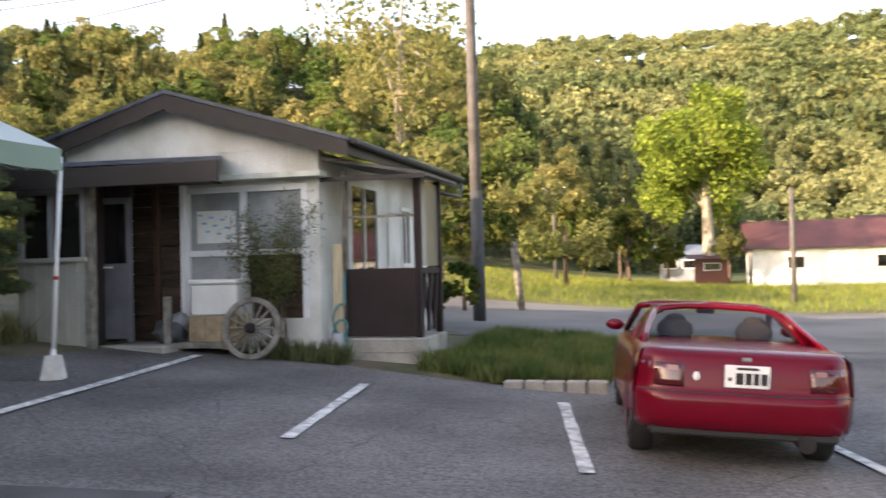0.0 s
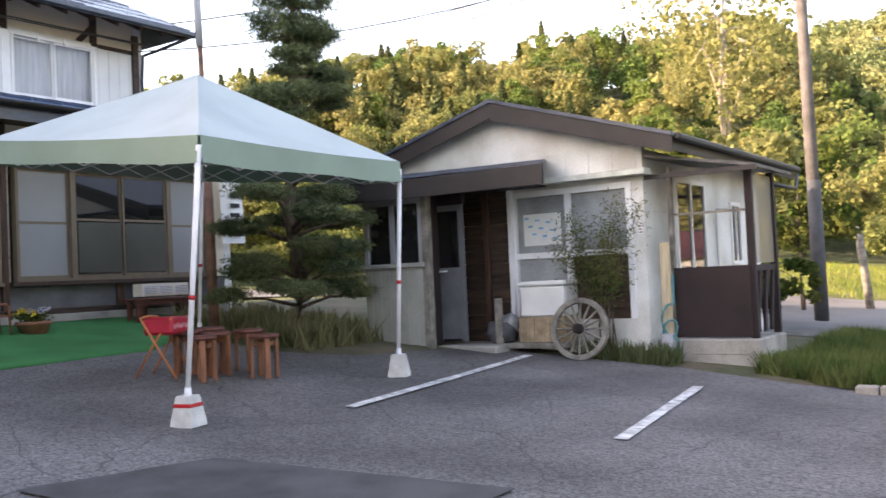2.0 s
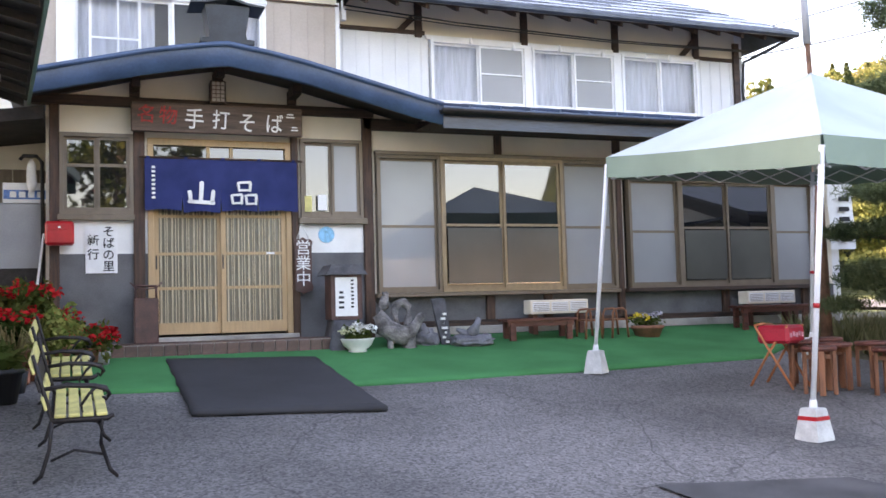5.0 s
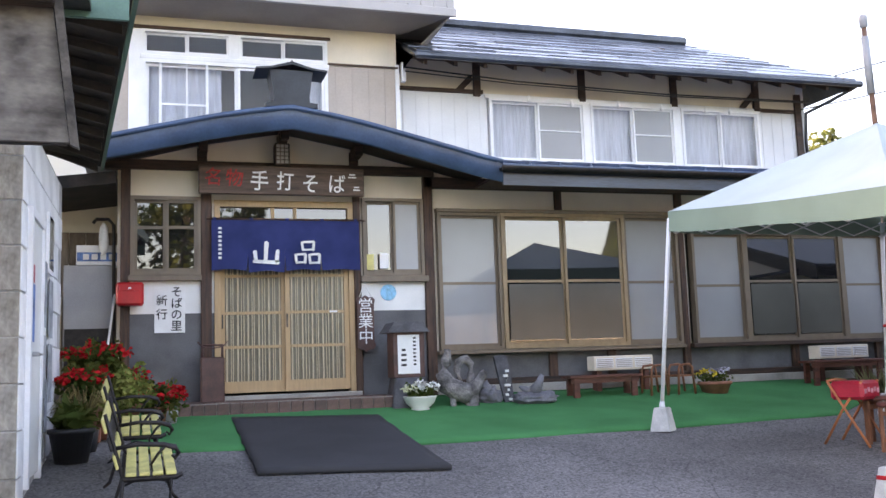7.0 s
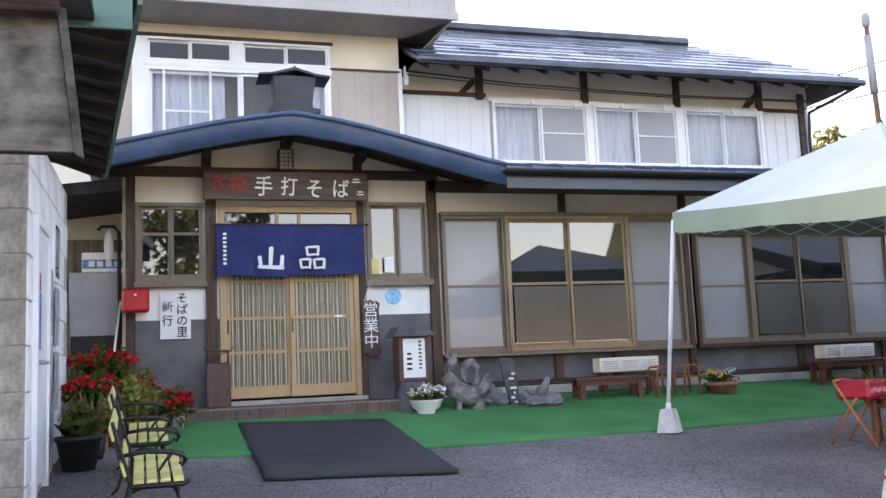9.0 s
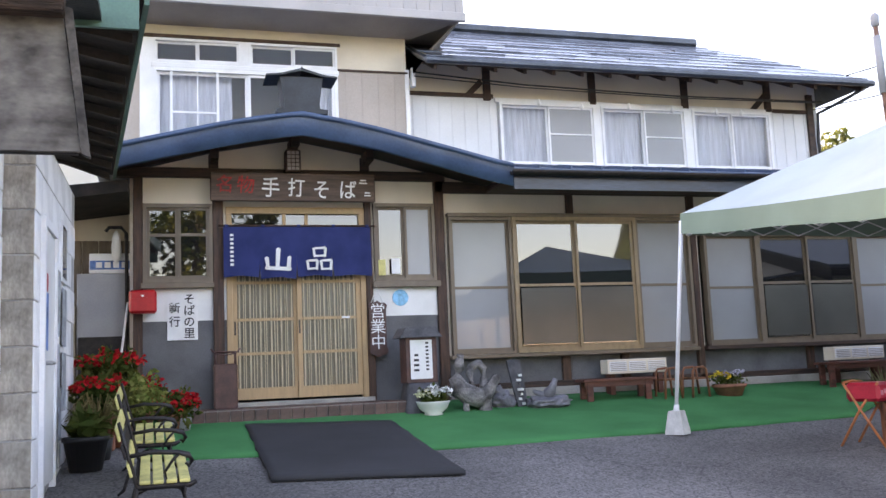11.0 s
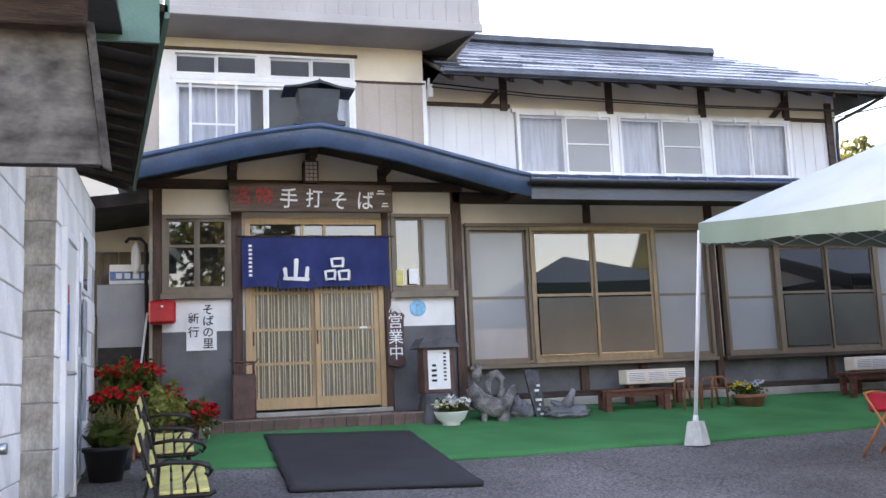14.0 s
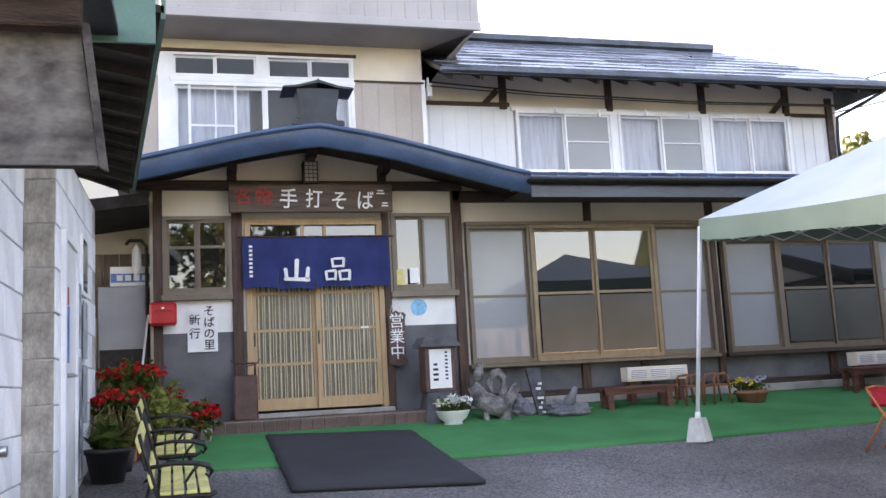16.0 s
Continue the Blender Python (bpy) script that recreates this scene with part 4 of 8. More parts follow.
tp("head_shelf", bx(HX - 0.24, HX, 4.58, 6.30, 2.80, 2.875, bevel=0.006), M["hutledge"], "white ledge over the window")
tp("side_wall", bx(HX + 0.12, 16.6, 4.70, 4.82, 0.35, 3.15), M["hutwhite"], "weathered white side wall")
tp("far_wall", bx(10.5, 16.6, 8.45, 8.55, 0.5, 3.1), M["hutwhite"])
tp("back_wall", bx(16.6, 16.7, 4.70, 8.55, 0.35, 3.4), M["hutwhite"])
tp("floor", bx(HX + 0.12, 16.6, 4.82, 8.45, 0.5, 0.62), M["interior"])
# front window: white frame, glass, dim board below
hw = tp("front_window", bx(HX - 0.03, HX + 0.1, 4.86, 6.68, 2.66, 2.74), M["alu"], "white-framed two-pane window")
for y in (4.86, 5.75, 6.60):
    part("stile", bx(HX - 0.03, HX + 0.1, y, y + 0.08, 0.95, 2.66), M["alu"], hw)
part("mid_rail", bx(HX - 0.02, HX + 0.09, 4.94, 6.60, 1.80, 1.88), M["alu"], hw)
part("low_rail", bx(HX - 0.02, HX + 0.09, 5.83, 6.60, 1.40, 1.47), M["alu"], hw)
M["hutpane"] = material("dusty_pane", (0.34, 0.36, 0.37), 0.15, var=0.12, scale=2.5, fine=30, bump=0)
part("pane", bx(HX + 0.03, HX + 0.035, 4.94, 5.75, 1.88, 2.66), M["hutpane"], hw)
part("pane", bx(HX + 0.03, HX + 0.035, 5.83, 6.60, 1.88, 2.66), M["hutpane"], hw)
part("pane", bx(HX + 0.03, HX + 0.035, 5.83, 6.60, 1.47, 1.80), M["hutpane"], hw)
part("board_panel", bx(HX + 0.03, HX + 0.045, 4.94, 5.75, 0.95, 1.80), M["plankbrown"], hw, "dark brown board panel")
part("board_panel", bx(HX + 0.03, HX + 0.045, 5.83, 6.60, 0.95, 1.40), M["plankbrown"], hw)
poster = part("poster", bx(HX + 0.018, HX + 0.024, 5.92, 6.50, 1.98, 2.42), M["paper"], hw, "pale blue map poster")
for k in range(9):
    y, z = 5.97 + 0.055 * k, 2.06 + 0.30 * ((k * 0.37) % 1)
    part("print_bar", bx(HX + 0.013, HX + 0.018, y, y + 0.07, z, z + 0.028), M["skyblue"], poster)
# recess with dark planks and the door
for k in range(12):
    z = 0.66 + 0.185 * k
    tp("plank", bx(HX - 0.05 + 0.008 * (k % 2), HX, 6.72, 7.60, z, z + 0.178), M["plankbrown"])
tp("recess_post", bx(HX - 0.10, HX, 7.02, 7.12, 0.62, 2.86, bevel=0.008), M["darkwood"], "rough dark post")
tp("recess_post", bx(HX - 0.06, HX + 0.06, 6.64, 6.72, 0.6, 2.8, bevel=0.006), M["alu"], "white post")
DX = 10.86
M["doorgrey"] = material("dull_grey_door", (0.13, 0.135, 0.15), 0.5, var=0.12, scale=3, bump=0.05)
hd = tp("door", bx(DX - 0.01, DX + 0.03, 7.16, 7.52, 0.74, 1.66), M["doorgrey"], "grey aluminium door, upper half glazed")
part("stile", bx(DX - 0.02, DX + 0.04, 7.52, 7.58, 0.70, 2.60), M["doorgrey"], hd)
part("stile", bx(DX - 0.02, DX + 0.04, 7.10, 7.16, 0.70, 2.60), M["doorgrey"], hd)
part("rail", bx(DX - 0.02, DX + 0.04, 7.16, 7.52, 1.66, 1.73), M["doorgrey"], hd)
part("rail", bx(DX - 0.02, DX + 0.04, 7.16, 7.52, 2.52, 2.60), M["doorgrey"], hd)
part("pane", bx(DX + 0.005, DX + 0.012, 7.16, 7.52, 1.73, 2.52), M["glassdark"], hd, "dark glass")
part("lever", bx(DX - 0.06, DX - 0.035, 7.36, 7.48, 1.67, 1.695), M["alu"], hd, "chrome lever handle")
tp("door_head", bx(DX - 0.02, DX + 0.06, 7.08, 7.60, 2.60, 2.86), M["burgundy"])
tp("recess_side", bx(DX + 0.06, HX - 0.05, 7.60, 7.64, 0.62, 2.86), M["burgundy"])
tp("porch_slab", bx(10.62, HX + 0.1, 6.5, 8.4, 0.42, 0.66, bevel=0.02), M["concrete"], "low concrete porch slab")
# left lean-to box
tp("box_panel", bx(10.45, 10.53, 7.49, 8.52, 0.60, 1.80), M["hutgrey"], "pale grey-green lower panel")
for y in np.arange(7.62, 8.5, 0.155):
    tp("panel_groove_rib", bx(10.443, 10.45, y, y + 0.018, 0.62, 1.74), M["hutgrey"])
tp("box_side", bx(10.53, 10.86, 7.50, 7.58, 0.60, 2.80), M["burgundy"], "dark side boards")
tp("box_sill", bx(10.40, 10.55, 7.46, 8.56, 1.76, 1.82, bevel=0.006), M["hutgrey"])
bwn = tp("box_window", bx(10.44, 10.53, 7.49, 8.52, 2.64, 2.72), M["grey"], "grey-framed window")
for y in (7.49, 7.98, 8.44):
    part("stile", bx(10.44, 10.53, y, y + 0.07, 1.82, 2.64), M["grey"], bwn)
part("pane", bx(10.48, 10.486, 7.56, 7.98, 1.82, 2.64), M["glassdark"], bwn)
part("pane", bx(10.48, 10.486, 8.05, 8.44, 1.82, 2.64), M["glassdark"], bwn)
tp("corner_post", bx(10.43, 10.55, 7.40, 7.50, 0.6, 2.86, bevel=0.006), M["greywood"])
# main roof
bm = nb()
for y0, z0, y1, z1 in ((4.17, 3.23, 6.78, 4.01), (6.78, 4.01, 9.68, 3.15)):
    prism(bm, [(11.18, y0, z0), (11.18, y1, z1), (11.18, y1, z1 + 0.05), (11.18, y0, z0 + 0.05)], (6.1, 0, 0))
hr = tp("gable_roof", bm, M["bluecap"], "dark blue-grey metal gable roof")
for y0, z0, y1, z1 in ((4.17, 3.23, 6.78, 4.01), (6.78, 4.01, 9.68, 3.15)):
    bm = nb()
    prism(bm, [(11.20, y0, z0 - 0.005), (11.20, y1, z1 - 0.005), (11.20, y1, z1 - 0.25), (11.20, y0, z0 - 0.21)], (0.03, 0, 0))
    part("barge_board", bm, M["fasciabrown"], hr, "broad dark brown barge board")
    bm = nb()
    prism(bm, [(11.23, y0 + 0.02, z0 - 0.03), (11.23, y1, z1 - 0.03), (11.23, y1, z1 - 0.05), (11.23, y0 + 0.02, z0 - 0.05)], (5.9, 0, 0))
    part("soffit", bm, M["fasciabrown"], hr)
part("gutter", bx(11.25, 17.3, 4.07, 4.17, 3.17, 3.26, bevel=0.025), M["fasciabrown"], hr, "dark gutter")
part("eave_board", bx(11.23, 17.2, 4.18, 4.21, 3.05, 3.21), M["fasciabrown"], hr)
# porch roof over the recess
bm = nb()
prism(bm, [(10.12, 5.42, 2.93), (10.12, 9.2, 2.97), (11.5, 9.2, 3.16), (11.5, 6.1, 3.12)], (0, 0, 0.05))
pr = tp("porch_roof", bm, M["bluecap"], "dark metal pent roof over the porch")
part("fascia", bx(10.10, 10.14, 5.42, 9.2, 2.68, 2.93), M["fasciabrown"], pr, "deep brown fascia")

part("soffit", bx(10.14, 11.49, 6.1, 9.2, 2.78, 2.81), M["fasciabrown"], pr)
# veranda at the side
vs = tp("veranda_base", bx(11.75, 12.98, 3.38, 4.70, 0.28, 0.66, bevel=0.02), M["concrete"], "concrete block base of the veranda")
part("block_joint", bx(11.744, 11.75, 3.4, 4.68, 0.46, 0.475), M["joint"], vs)
tp("veranda_panel", bx(11.80, 11.84, 3.48, 4.46, 0.68, 1.58), M["burgundy"], "dark brown board panel")
vsp = tp("veranda_side_rail", bx(11.93, 12.86, 3.44, 3.48, 1.50, 1.58), M["burgundy"], "dark lattice side panel")
for k in range(3):
    x = 11.95 + 0.30 * k
    bm = nb()
    prism(bm, [(x, 3.45, 0.72), (x + 0.09, 3.45, 0.72), (x + 0.29, 3.45, 1.5), (x + 0.20, 3.45, 1.5)], (0, 0.03, 0))
    part("lattice_bar", bm, M["burgundy"], vsp)
    bm = nb()
    prism(bm, [(x + 0.20, 3.49, 0.72), (x + 0.29, 3.49, 0.72), (x + 0.09, 3.49, 1.5), (x, 3.49, 1.5)], (0, 0.03, 0))
    part("lattice_bar", bm, M["burgundy"], vsp)
for x in (11.84, 12.86):
    tp("veranda_post", bx(x, x + 0.09, 3.42, 3.51, 0.66, 2.80, bevel=0.006), M["burgundy"])
tp("veranda_post", bx(11.80, 11.86, 4.44, 4.50, 0.66, 2.9, bevel=0.006), M["greywood"])
tp("veranda_bar", bx(11.81, 11.84, 3.5, 4.46, 2.26, 2.29), M["greywood"])
M["netting"] = glass_material("clouded_plastic_sheet", (0.30, 0.27, 0.22), 0.4, 0.45)
tp("plastic_sheet", bx(11.94, 12.86, 3.452, 3.456, 1.6, 2.74), M["netting"], "clouded plastic wind sheet")
bm = nb()
prism(bm, [(11.55, 3.28, 2.78), (13.3, 3.28, 2.78), (13.3, 4.70, 3.04), (11.55, 4.70, 3.04)], (0, 0, 0.04))
vr = tp("veranda_roof", bm, M["sheetgrey"], "thin grey sheet veranda roof")
part("edge", bx(11.53, 11.57, 3.26, 4.70, 2.74, 2.80), M["fasciabrown"], vr)
bm = nb()
tube(bm, [(16.4, 3.93, 3.05), (16.1, 3.9, 2.8), (13.3, 3.6, 2.70)], 0.03)
part("rain_pipe", bm, M["black"], vr, "bent black rain pipe")
for a, b, z0, z1 in ((12.60, 13.80, 0.72, 2.84), (15.05, 15.55, 1.60, 2.60)):
    sw = tp("side_window", bx(a, b, 4.66, 4.70, z1 - 0.06, z1), M["alu"], "white-framed side window")
    part("sill", bx(a, b, 4.65, 4.70, z0, z0 + 0.05), M["alu"], sw)
    for q in (a, (a + b) / 2 - 0.02, b - 0.04):
        part("stile", bx(q, q + 0.04, 4.66, 4.70, z0 + 0.05, z1 - 0.06), M["alu"], sw)
    part("pane", bx(a + 0.04, b - 0.04, 4.685, 4.695, z0 + 0.05, z1 - 0.06), M["glassdark"], sw)
bm = nb()
tube(bm, [(14.30, 4.67, 0.7), (14.30, 4.67, 2.40), (14.36, 4.67, 2.46), (14.9, 4.67, 2.48)], 0.012, 6)
tp("wall_pipe", bm, M["grey"], "thin grey wall pipe")
nm = tp("number_plate_bars", bx(HX - 0.008, HX, 4.73, 4.79, 2.04, 2.18), M["paper"], "small plate")
for k in range(3):
    part("bar", bx(HX - 0.012, HX - 0.008, 4.74, 4.78, 2.06 + 0.04 * k, 2.075 + 0.04 * k), M["inkblack"], nm)

# ---- things by the hut ----
# cart wheel leaning on the freezer
wheel = thing("cart_wheel", "old grey wooden cart wheel leaning by the hut", "cart wheel", (10.88, 5.43, gz(0, 5.43)), 0)
R = 0.40
tilt = Matrix.Rotation(radians(9), 4, "Y")
base = Matrix.Translation((0, 0, 0)) @ tilt


def wheel_part(name, bm, mat, label=""):
    bm.transform(base)
    return part(name, bm, mat, wheel, label, local=True)


seg = 8
for k in range(seg):
    bm = nb()
    rows = []
    a0, a1 = 2 * math.pi * k / seg + 0.012, 2 * math.pi * (k + 1) / seg - 0.012
    for j in range(7):
        a = a0 + (a1 - a0) * j / 6
        c, s = math.cos(a), math.sin(a)
        rows.append([(x, r * c, R + r * s) for x, r in ((-0.03, R - 0.065), (0.03, R - 0.065), (0.03, R), (-0.03, R), (-0.03, R - 0.065))])
    sheet(bm, rows)
    for f in bm.faces:
        f.smooth = False
    wheel_part("felloe", bm, M["greywood"])
for k in range(16):
    a = 2 * math.pi * k / 16
    bm = nb()
    cyl(bm, (0, 0.06 * math.cos(a), R + 0.06 * math.sin(a)), (0, (R - 0.05) * math.cos(a), R + (R - 0.05) * math.sin(a)), 0.017, 0.013, 6)
    wheel_part("spoke", bm, M["greywood"])
bm = nb()
cyl(bm, (-0.09, 0, R), (0.08, 0, R), 0.062, 0.075, 16)
cyl(bm, (-0.12, 0, R), (-0.09, 0, R), 0.035, 0.045, 12)
wheel_part("hub", bm, M["burgundy"], "dark turned hub")

fz = thing("chest_freezer", "white chest freezer on a board with wooden crate front", "freezer", (11.2, 6.2, 0.6))
part("body", bx(11.02, 11.46, 5.68, 6.34, 1.02, 1.42, bevel=0.02), M["white"], fz)
part("lid", bx(11.00, 11.46, 5.66, 6.36, 1.425, 1.49, bevel=0.02), M["white"], fz)
M["cratewood"] = material("tan_crate", (0.34, 0.25, 0.16), 0.7, var=0.18, scale=6, fine=40, bump=0.3, rand=0.12)
for k in range(6):
    part("crate_board", bx(11.03 + 0.004 * (k % 2), 11.44, 5.68 + 0.116 * k, 5.794 + 0.116 * k, 0.68, 1.015), M["cratewood"], fz)
part("pallet", bx(10.95, 11.46, 5.66, 6.52, 0.60, 0.675, bevel=0.006), M["greywood"], fz, "pale board it stands on")

sg = thing("stacked_bags", "grey cloth and plastic bags piled by the hut door", "bags", (11.25, 6.95, 0.64))
bm = nb()
blob(bm, (11.15, 6.72, 0.80), (0.17, 0.22, 0.17), 3, 0.35, 3)
part("bag", bm, M["stone"], sg)
bm = nb()
blob(bm, (11.2, 6.60, 0.94), (0.12, 0.14, 0.11), 3, 0.35, 3)
part("bag", bm, M["grey"], sg)
st_ = solid("wooden_stake", bx(10.98, 11.04, 6.62, 6.72, 0.60, 1.28, bevel=0.008), M["greywood"], "rough grey wooden stake before the hut door", "stake")

# hose, tools and bucket at the veranda corner
M["hose"] = material("turquoise_hose", (0.06, 0.26, 0.28), 0.5, var=0.1, bump=0)
bm = nb()
pts = [(11.62 + 0.02 * math.sin(k * 1.3), 4.48 + 0.10 * math.cos(k * 0.55), 0.50 + 0.018 * k + 0.16 * math.sin(k * 0.55)) for k in range(28)]
tube(bm, [(11.70, 4.42, 0.42)] + pts + [(11.70, 4.44, 1.5)], 0.016, 6)
solid("garden_hose", bm, M["hose"], "coiled turquoise garden hose by the veranda", "hose")
bm = nb()
cyl(bm, (11.66, 4.52, 0.44), (11.66, 4.52, 0.74), 0.09, 0.105, 14)
solid("bucket", bm, M["grey"], "grey bucket at the hut corner", "bucket")
bm = nb()
box(bm, 11.68, 11.71, 4.46, 4.60, 0.5, 1.92, bevel=0.01)
solid("leaning_board", bm, M["slat"], "tan board leaning on the hut corner", "board")

# ---- the tent ----
tent = thing("pop_up_tent", "pale green pop-up tent with white steel legs", "tent", (6.6, 7.65, gz(0, 7.65)))
FEET = [(5.02, 5.98), (8.20, 6.28), (8.05, 9.30), (4.98, 9.14)]
CORN = [(5.08, 5.80, 2.82), (8.18, 6.14, 2.88), (8.20, 9.30, 3.20), (5.18, 9.08, 3.18)]
cx = [sum(c[k] for c in CORN) / 4 for k in range(3)]
APEX = Vector((cx[0], cx[1], 3.83))
n = 10
for i in range(4):
    a, b = Vector(CORN[i]), Vector(CORN[(i + 1) % 4])
    bm = nb()
    rows = []
    for j in range(n + 1):
        v = j / n
        sag = -0.09 * math.sin(math.pi * v)
        row = []
        for k in range(n + 1):
            u = k / n
            p = (a + (b - a) * u) * (1 - v) + APEX * v
            row.append((p.x, p.y, p.z + sag * (1 - abs(2 * u - 1) ** 2) - 0.02 * math.sin(math.pi * u) * (1 - v) + 0.008 * noise.noise((u * 5, v * 5, i))))
        rows.append(row)
    sheet(bm, rows)
    bmesh.ops.remove_doubles(bm, verts=bm.verts, dist=1e-4)
    part("canopy_panel", bm, M["tent"], tent)
    out = Vector(((a + b) / 2 - Vector(cx)).xy.normalized().to_3d())
    bm = nb()
    rows = []
    for j in range(5):
        row = []
        for k in range(25):
            u = k / 24
            p = a + (b - a) * u + out * (0.012 + 0.012 * j / 4 * math.sin(u * 23 + i) + 0.004 * j)
            row.append((p.x, p.y, p.z - 0.02 * math.sin(math.pi * u) - 0.055 * j - 0.012 * math.sin(u * 9) * j / 4))
        rows.append(row)
    sheet(bm, rows)
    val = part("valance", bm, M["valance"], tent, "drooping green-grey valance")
    # scissor bars under the edge
    for k in range(6):
        u0, u1 = k / 6, (k + 1) / 6
        p, q = a + (b - a) * u0, a + (b - a) * u1
        dz = Vector((0, 0, -0.08)), Vector((0, 0, -0.245))
        bm = nb()
        cyl(bm, p + dz[k % 2] - out * 0.05, q + dz[(k + 1) % 2] - out * 0.05, 0.008, None, 6)
        part("scissor_bar", bm, M["steel"], tent)
        bm = nb()
        cyl(bm, p + dz[(k + 1) % 2] - out * 0.07, q + dz[k % 2] - out * 0.07, 0.008, None, 6)
        part("scissor_bar", bm, M["steel"], tent)
for i, ((fx, fy), c) in enumerate(zip(FEET, CORN)):
    g0 = gz(0, fy)
    top = Vector(c) - Vector((0, 0, 0.04))
    foot = Vector((fx, fy, g0 + 0.255))
    leg = part("leg", cy(foot, foot + (top - foot) * 0.98, 0.021, 0.025, 8), M["steel"], tent)
    part("lower_tube", cy(foot - Vector((0, 0, 0.03)), foot + (top - foot) * 0.025, 0.034, 0.027, 8), M["steel"], leg)
    if i in (0, 1, 2):
        m_ = foot + (top - foot) * 0.37
        part("tape_band", cy(m_, m_ + (top - foot) * 0.018, 0.0265, None, 8), M["red"], leg, "red tape band")
    bm = nb()
    r0, r1, h = 0.102, 0.068, 0.245
    rows = [[bm.verts.new((fx + sx * r, fy + sy * r, g0 + z)) for sx, sy in ((-1, -1), (1, -1), (1, 1), (-1, 1))] for r, z in ((r0, 0.0), (r0 * 0.99, 0.03), (r1, h - 0.01), (r1 * 0.9, h))]
    for u, w in zip(rows, rows[1:]):
        for k in range(4):
            bm.faces.new((u[k], u[(k + 1) % 4], w[(k + 1) % 4], w[k]))
    bm.faces.new(rows[-1])
    bm.transform(Matrix.Translation((fx, fy, 0)) @ Matrix.Rotation(radians(12 + 9 * i), 4, "Z") @ Matrix.Translation((-fx, -fy, 0)))
    w = thing("tent_weight", "pale grey tapered concrete tent weight" + (" with red tape" if i == 0 else ""), "tent weight", (fx, fy, g0), group="tent weights")
    part("body", bm, M["block"], w)
    if i == 0:
        bm = nb()
        r = 0.138
        rows = [[bm.verts.new((fx + sx * (rr + 0.003), fy + sy * (rr + 0.003), g0 + z)) for sx, sy in ((-1, -1), (1, -1), (1, 1), (-1, 1))] for rr, z in ((0.0805, 0.155), (0.0765, 0.185))]
        for k in range(4):
            bm.faces.new((rows[0][k], rows[0][(k + 1) % 4], rows[1][(k + 1) % 4], rows[1][k]))
        bm.transform(Matrix.Translation((fx, fy, 0)) @ Matrix.Rotation(radians(12), 4, "Z") @ Matrix.Translation((-fx, -fy, 0)))
        part("tape", bm, M["red"], w, "red tape")

# ---- stools and folding chair under the tent ----
stool = thing("wooden_stool", "orange-brown wooden stool with round dark seat", "stool", (0, 0, 0), group="stools under the tent")
bm = nb()
lathe(bm, (0, 0, 0.42), [(0.15, 0), (0.165, 0.012), (0.165, 0.034), (0.15, 0.045)], 20)
part("seat", bm, M["redwood"], stool, "dark red-brown round seat", local=True)
for k in range(4):
    a = math.pi / 4 + k * math.pi / 2
    bm = nb()
    c, s = math.cos(a), math.sin(a)
    box(bm, -0.028, 0.028, -0.018, 0.018, 0, 0.42, bevel=0.004)
    bm.transform(Matrix.Translation((0.135 * c, 0.135 * s, 0)) @ Matrix.Rotation(a + math.pi / 2, 4, "Z"))
    part("leg", bm, M["stoolwood"], stool, local=True)
for k in range(2):
    bm = nb()
    box(bm, -0.13, 0.13, -0.012, 0.012, 0.37 - 0.03 * k, 0.41 - 0.03 * k)
    bm.transform(Matrix.Rotation(math.pi / 4 + k * math.pi / 2, 4, "Z"))
    part("stretcher", bm, M["stoolwood"], stool, local=True)
SP = [(6.46, 7.46), (7.08, 7.20), (6.64, 7.88), (6.81, 7.62), (7.26, 7.60), (7.02, 7.96)]
stool.matrix_world = pose(SP[0][0], SP[0][1], gz(0, SP[0][1]), 0, 0, 10)
for k, (x, y) in enumerate(SP[1:]):
    copy_thing(stool, pose(x, y, gz(0, y), 0, 0, 25 * k + 15))

M["orange"] = material("orange_tube", (0.50, 0.16, 0.06), 0.45, var=0.1, bump=0.05)
M["redvinyl"] = material("red_vinyl", (0.42, 0.012, 0.03), 0.4, var=0.12, scale=4, bump=0.1)
chair = thing("folding_chair", "orange-framed folding chair with red vinyl seat", "folding chair", (6.36, 7.90, gz(0, 7.90)), 24)
for s in (-0.19, 0.19):
    bm = nb()
    tube(bm, [(s, -0.22, 0), (s, 0.0, 0.36), (s, 0.13, 0.58), (s, 0.15, 0.62)], 0.013)
    part("frame_leg", bm, M["orange"], chair, local=True)
    bm = nb()
    tube(bm, [(s * 0.9, 0.24, 0), (s * 0.9, 0.02, 0.36), (s * 0.9, -0.18, 0.62)], 0.013)
    part("frame_leg", bm, M["orange"], chair, local=True)
bm = nb()
tube(bm, [(-0.19, 0.15, 0.62), (0, 0.155, 0.635), (0.19, 0.15, 0.62)], 0.013)
part("top_rail", bm, M["orange"], chair, local=True)
part("seat", bx(-0.19, 0.19, -0.19, 0.14, 0.44, 0.62, bevel=0.03), M["redvinyl"], chair, "red vinyl seat cushion", local=True)
M["pinkvinyl"] = material("pale_pink_print", (0.66, 0.30, 0.34), 0.5, var=0.2, scale=14, bump=0)
for k in range(5):
    part("print_mark", bx(-0.15 + 0.065 * k, -0.105 + 0.065 * k, -0.194, -0.19, 0.50 + 0.012 * (k % 2), 0.545 + 0.012 * (k % 2)), M["pinkvinyl"], chair, local=True)

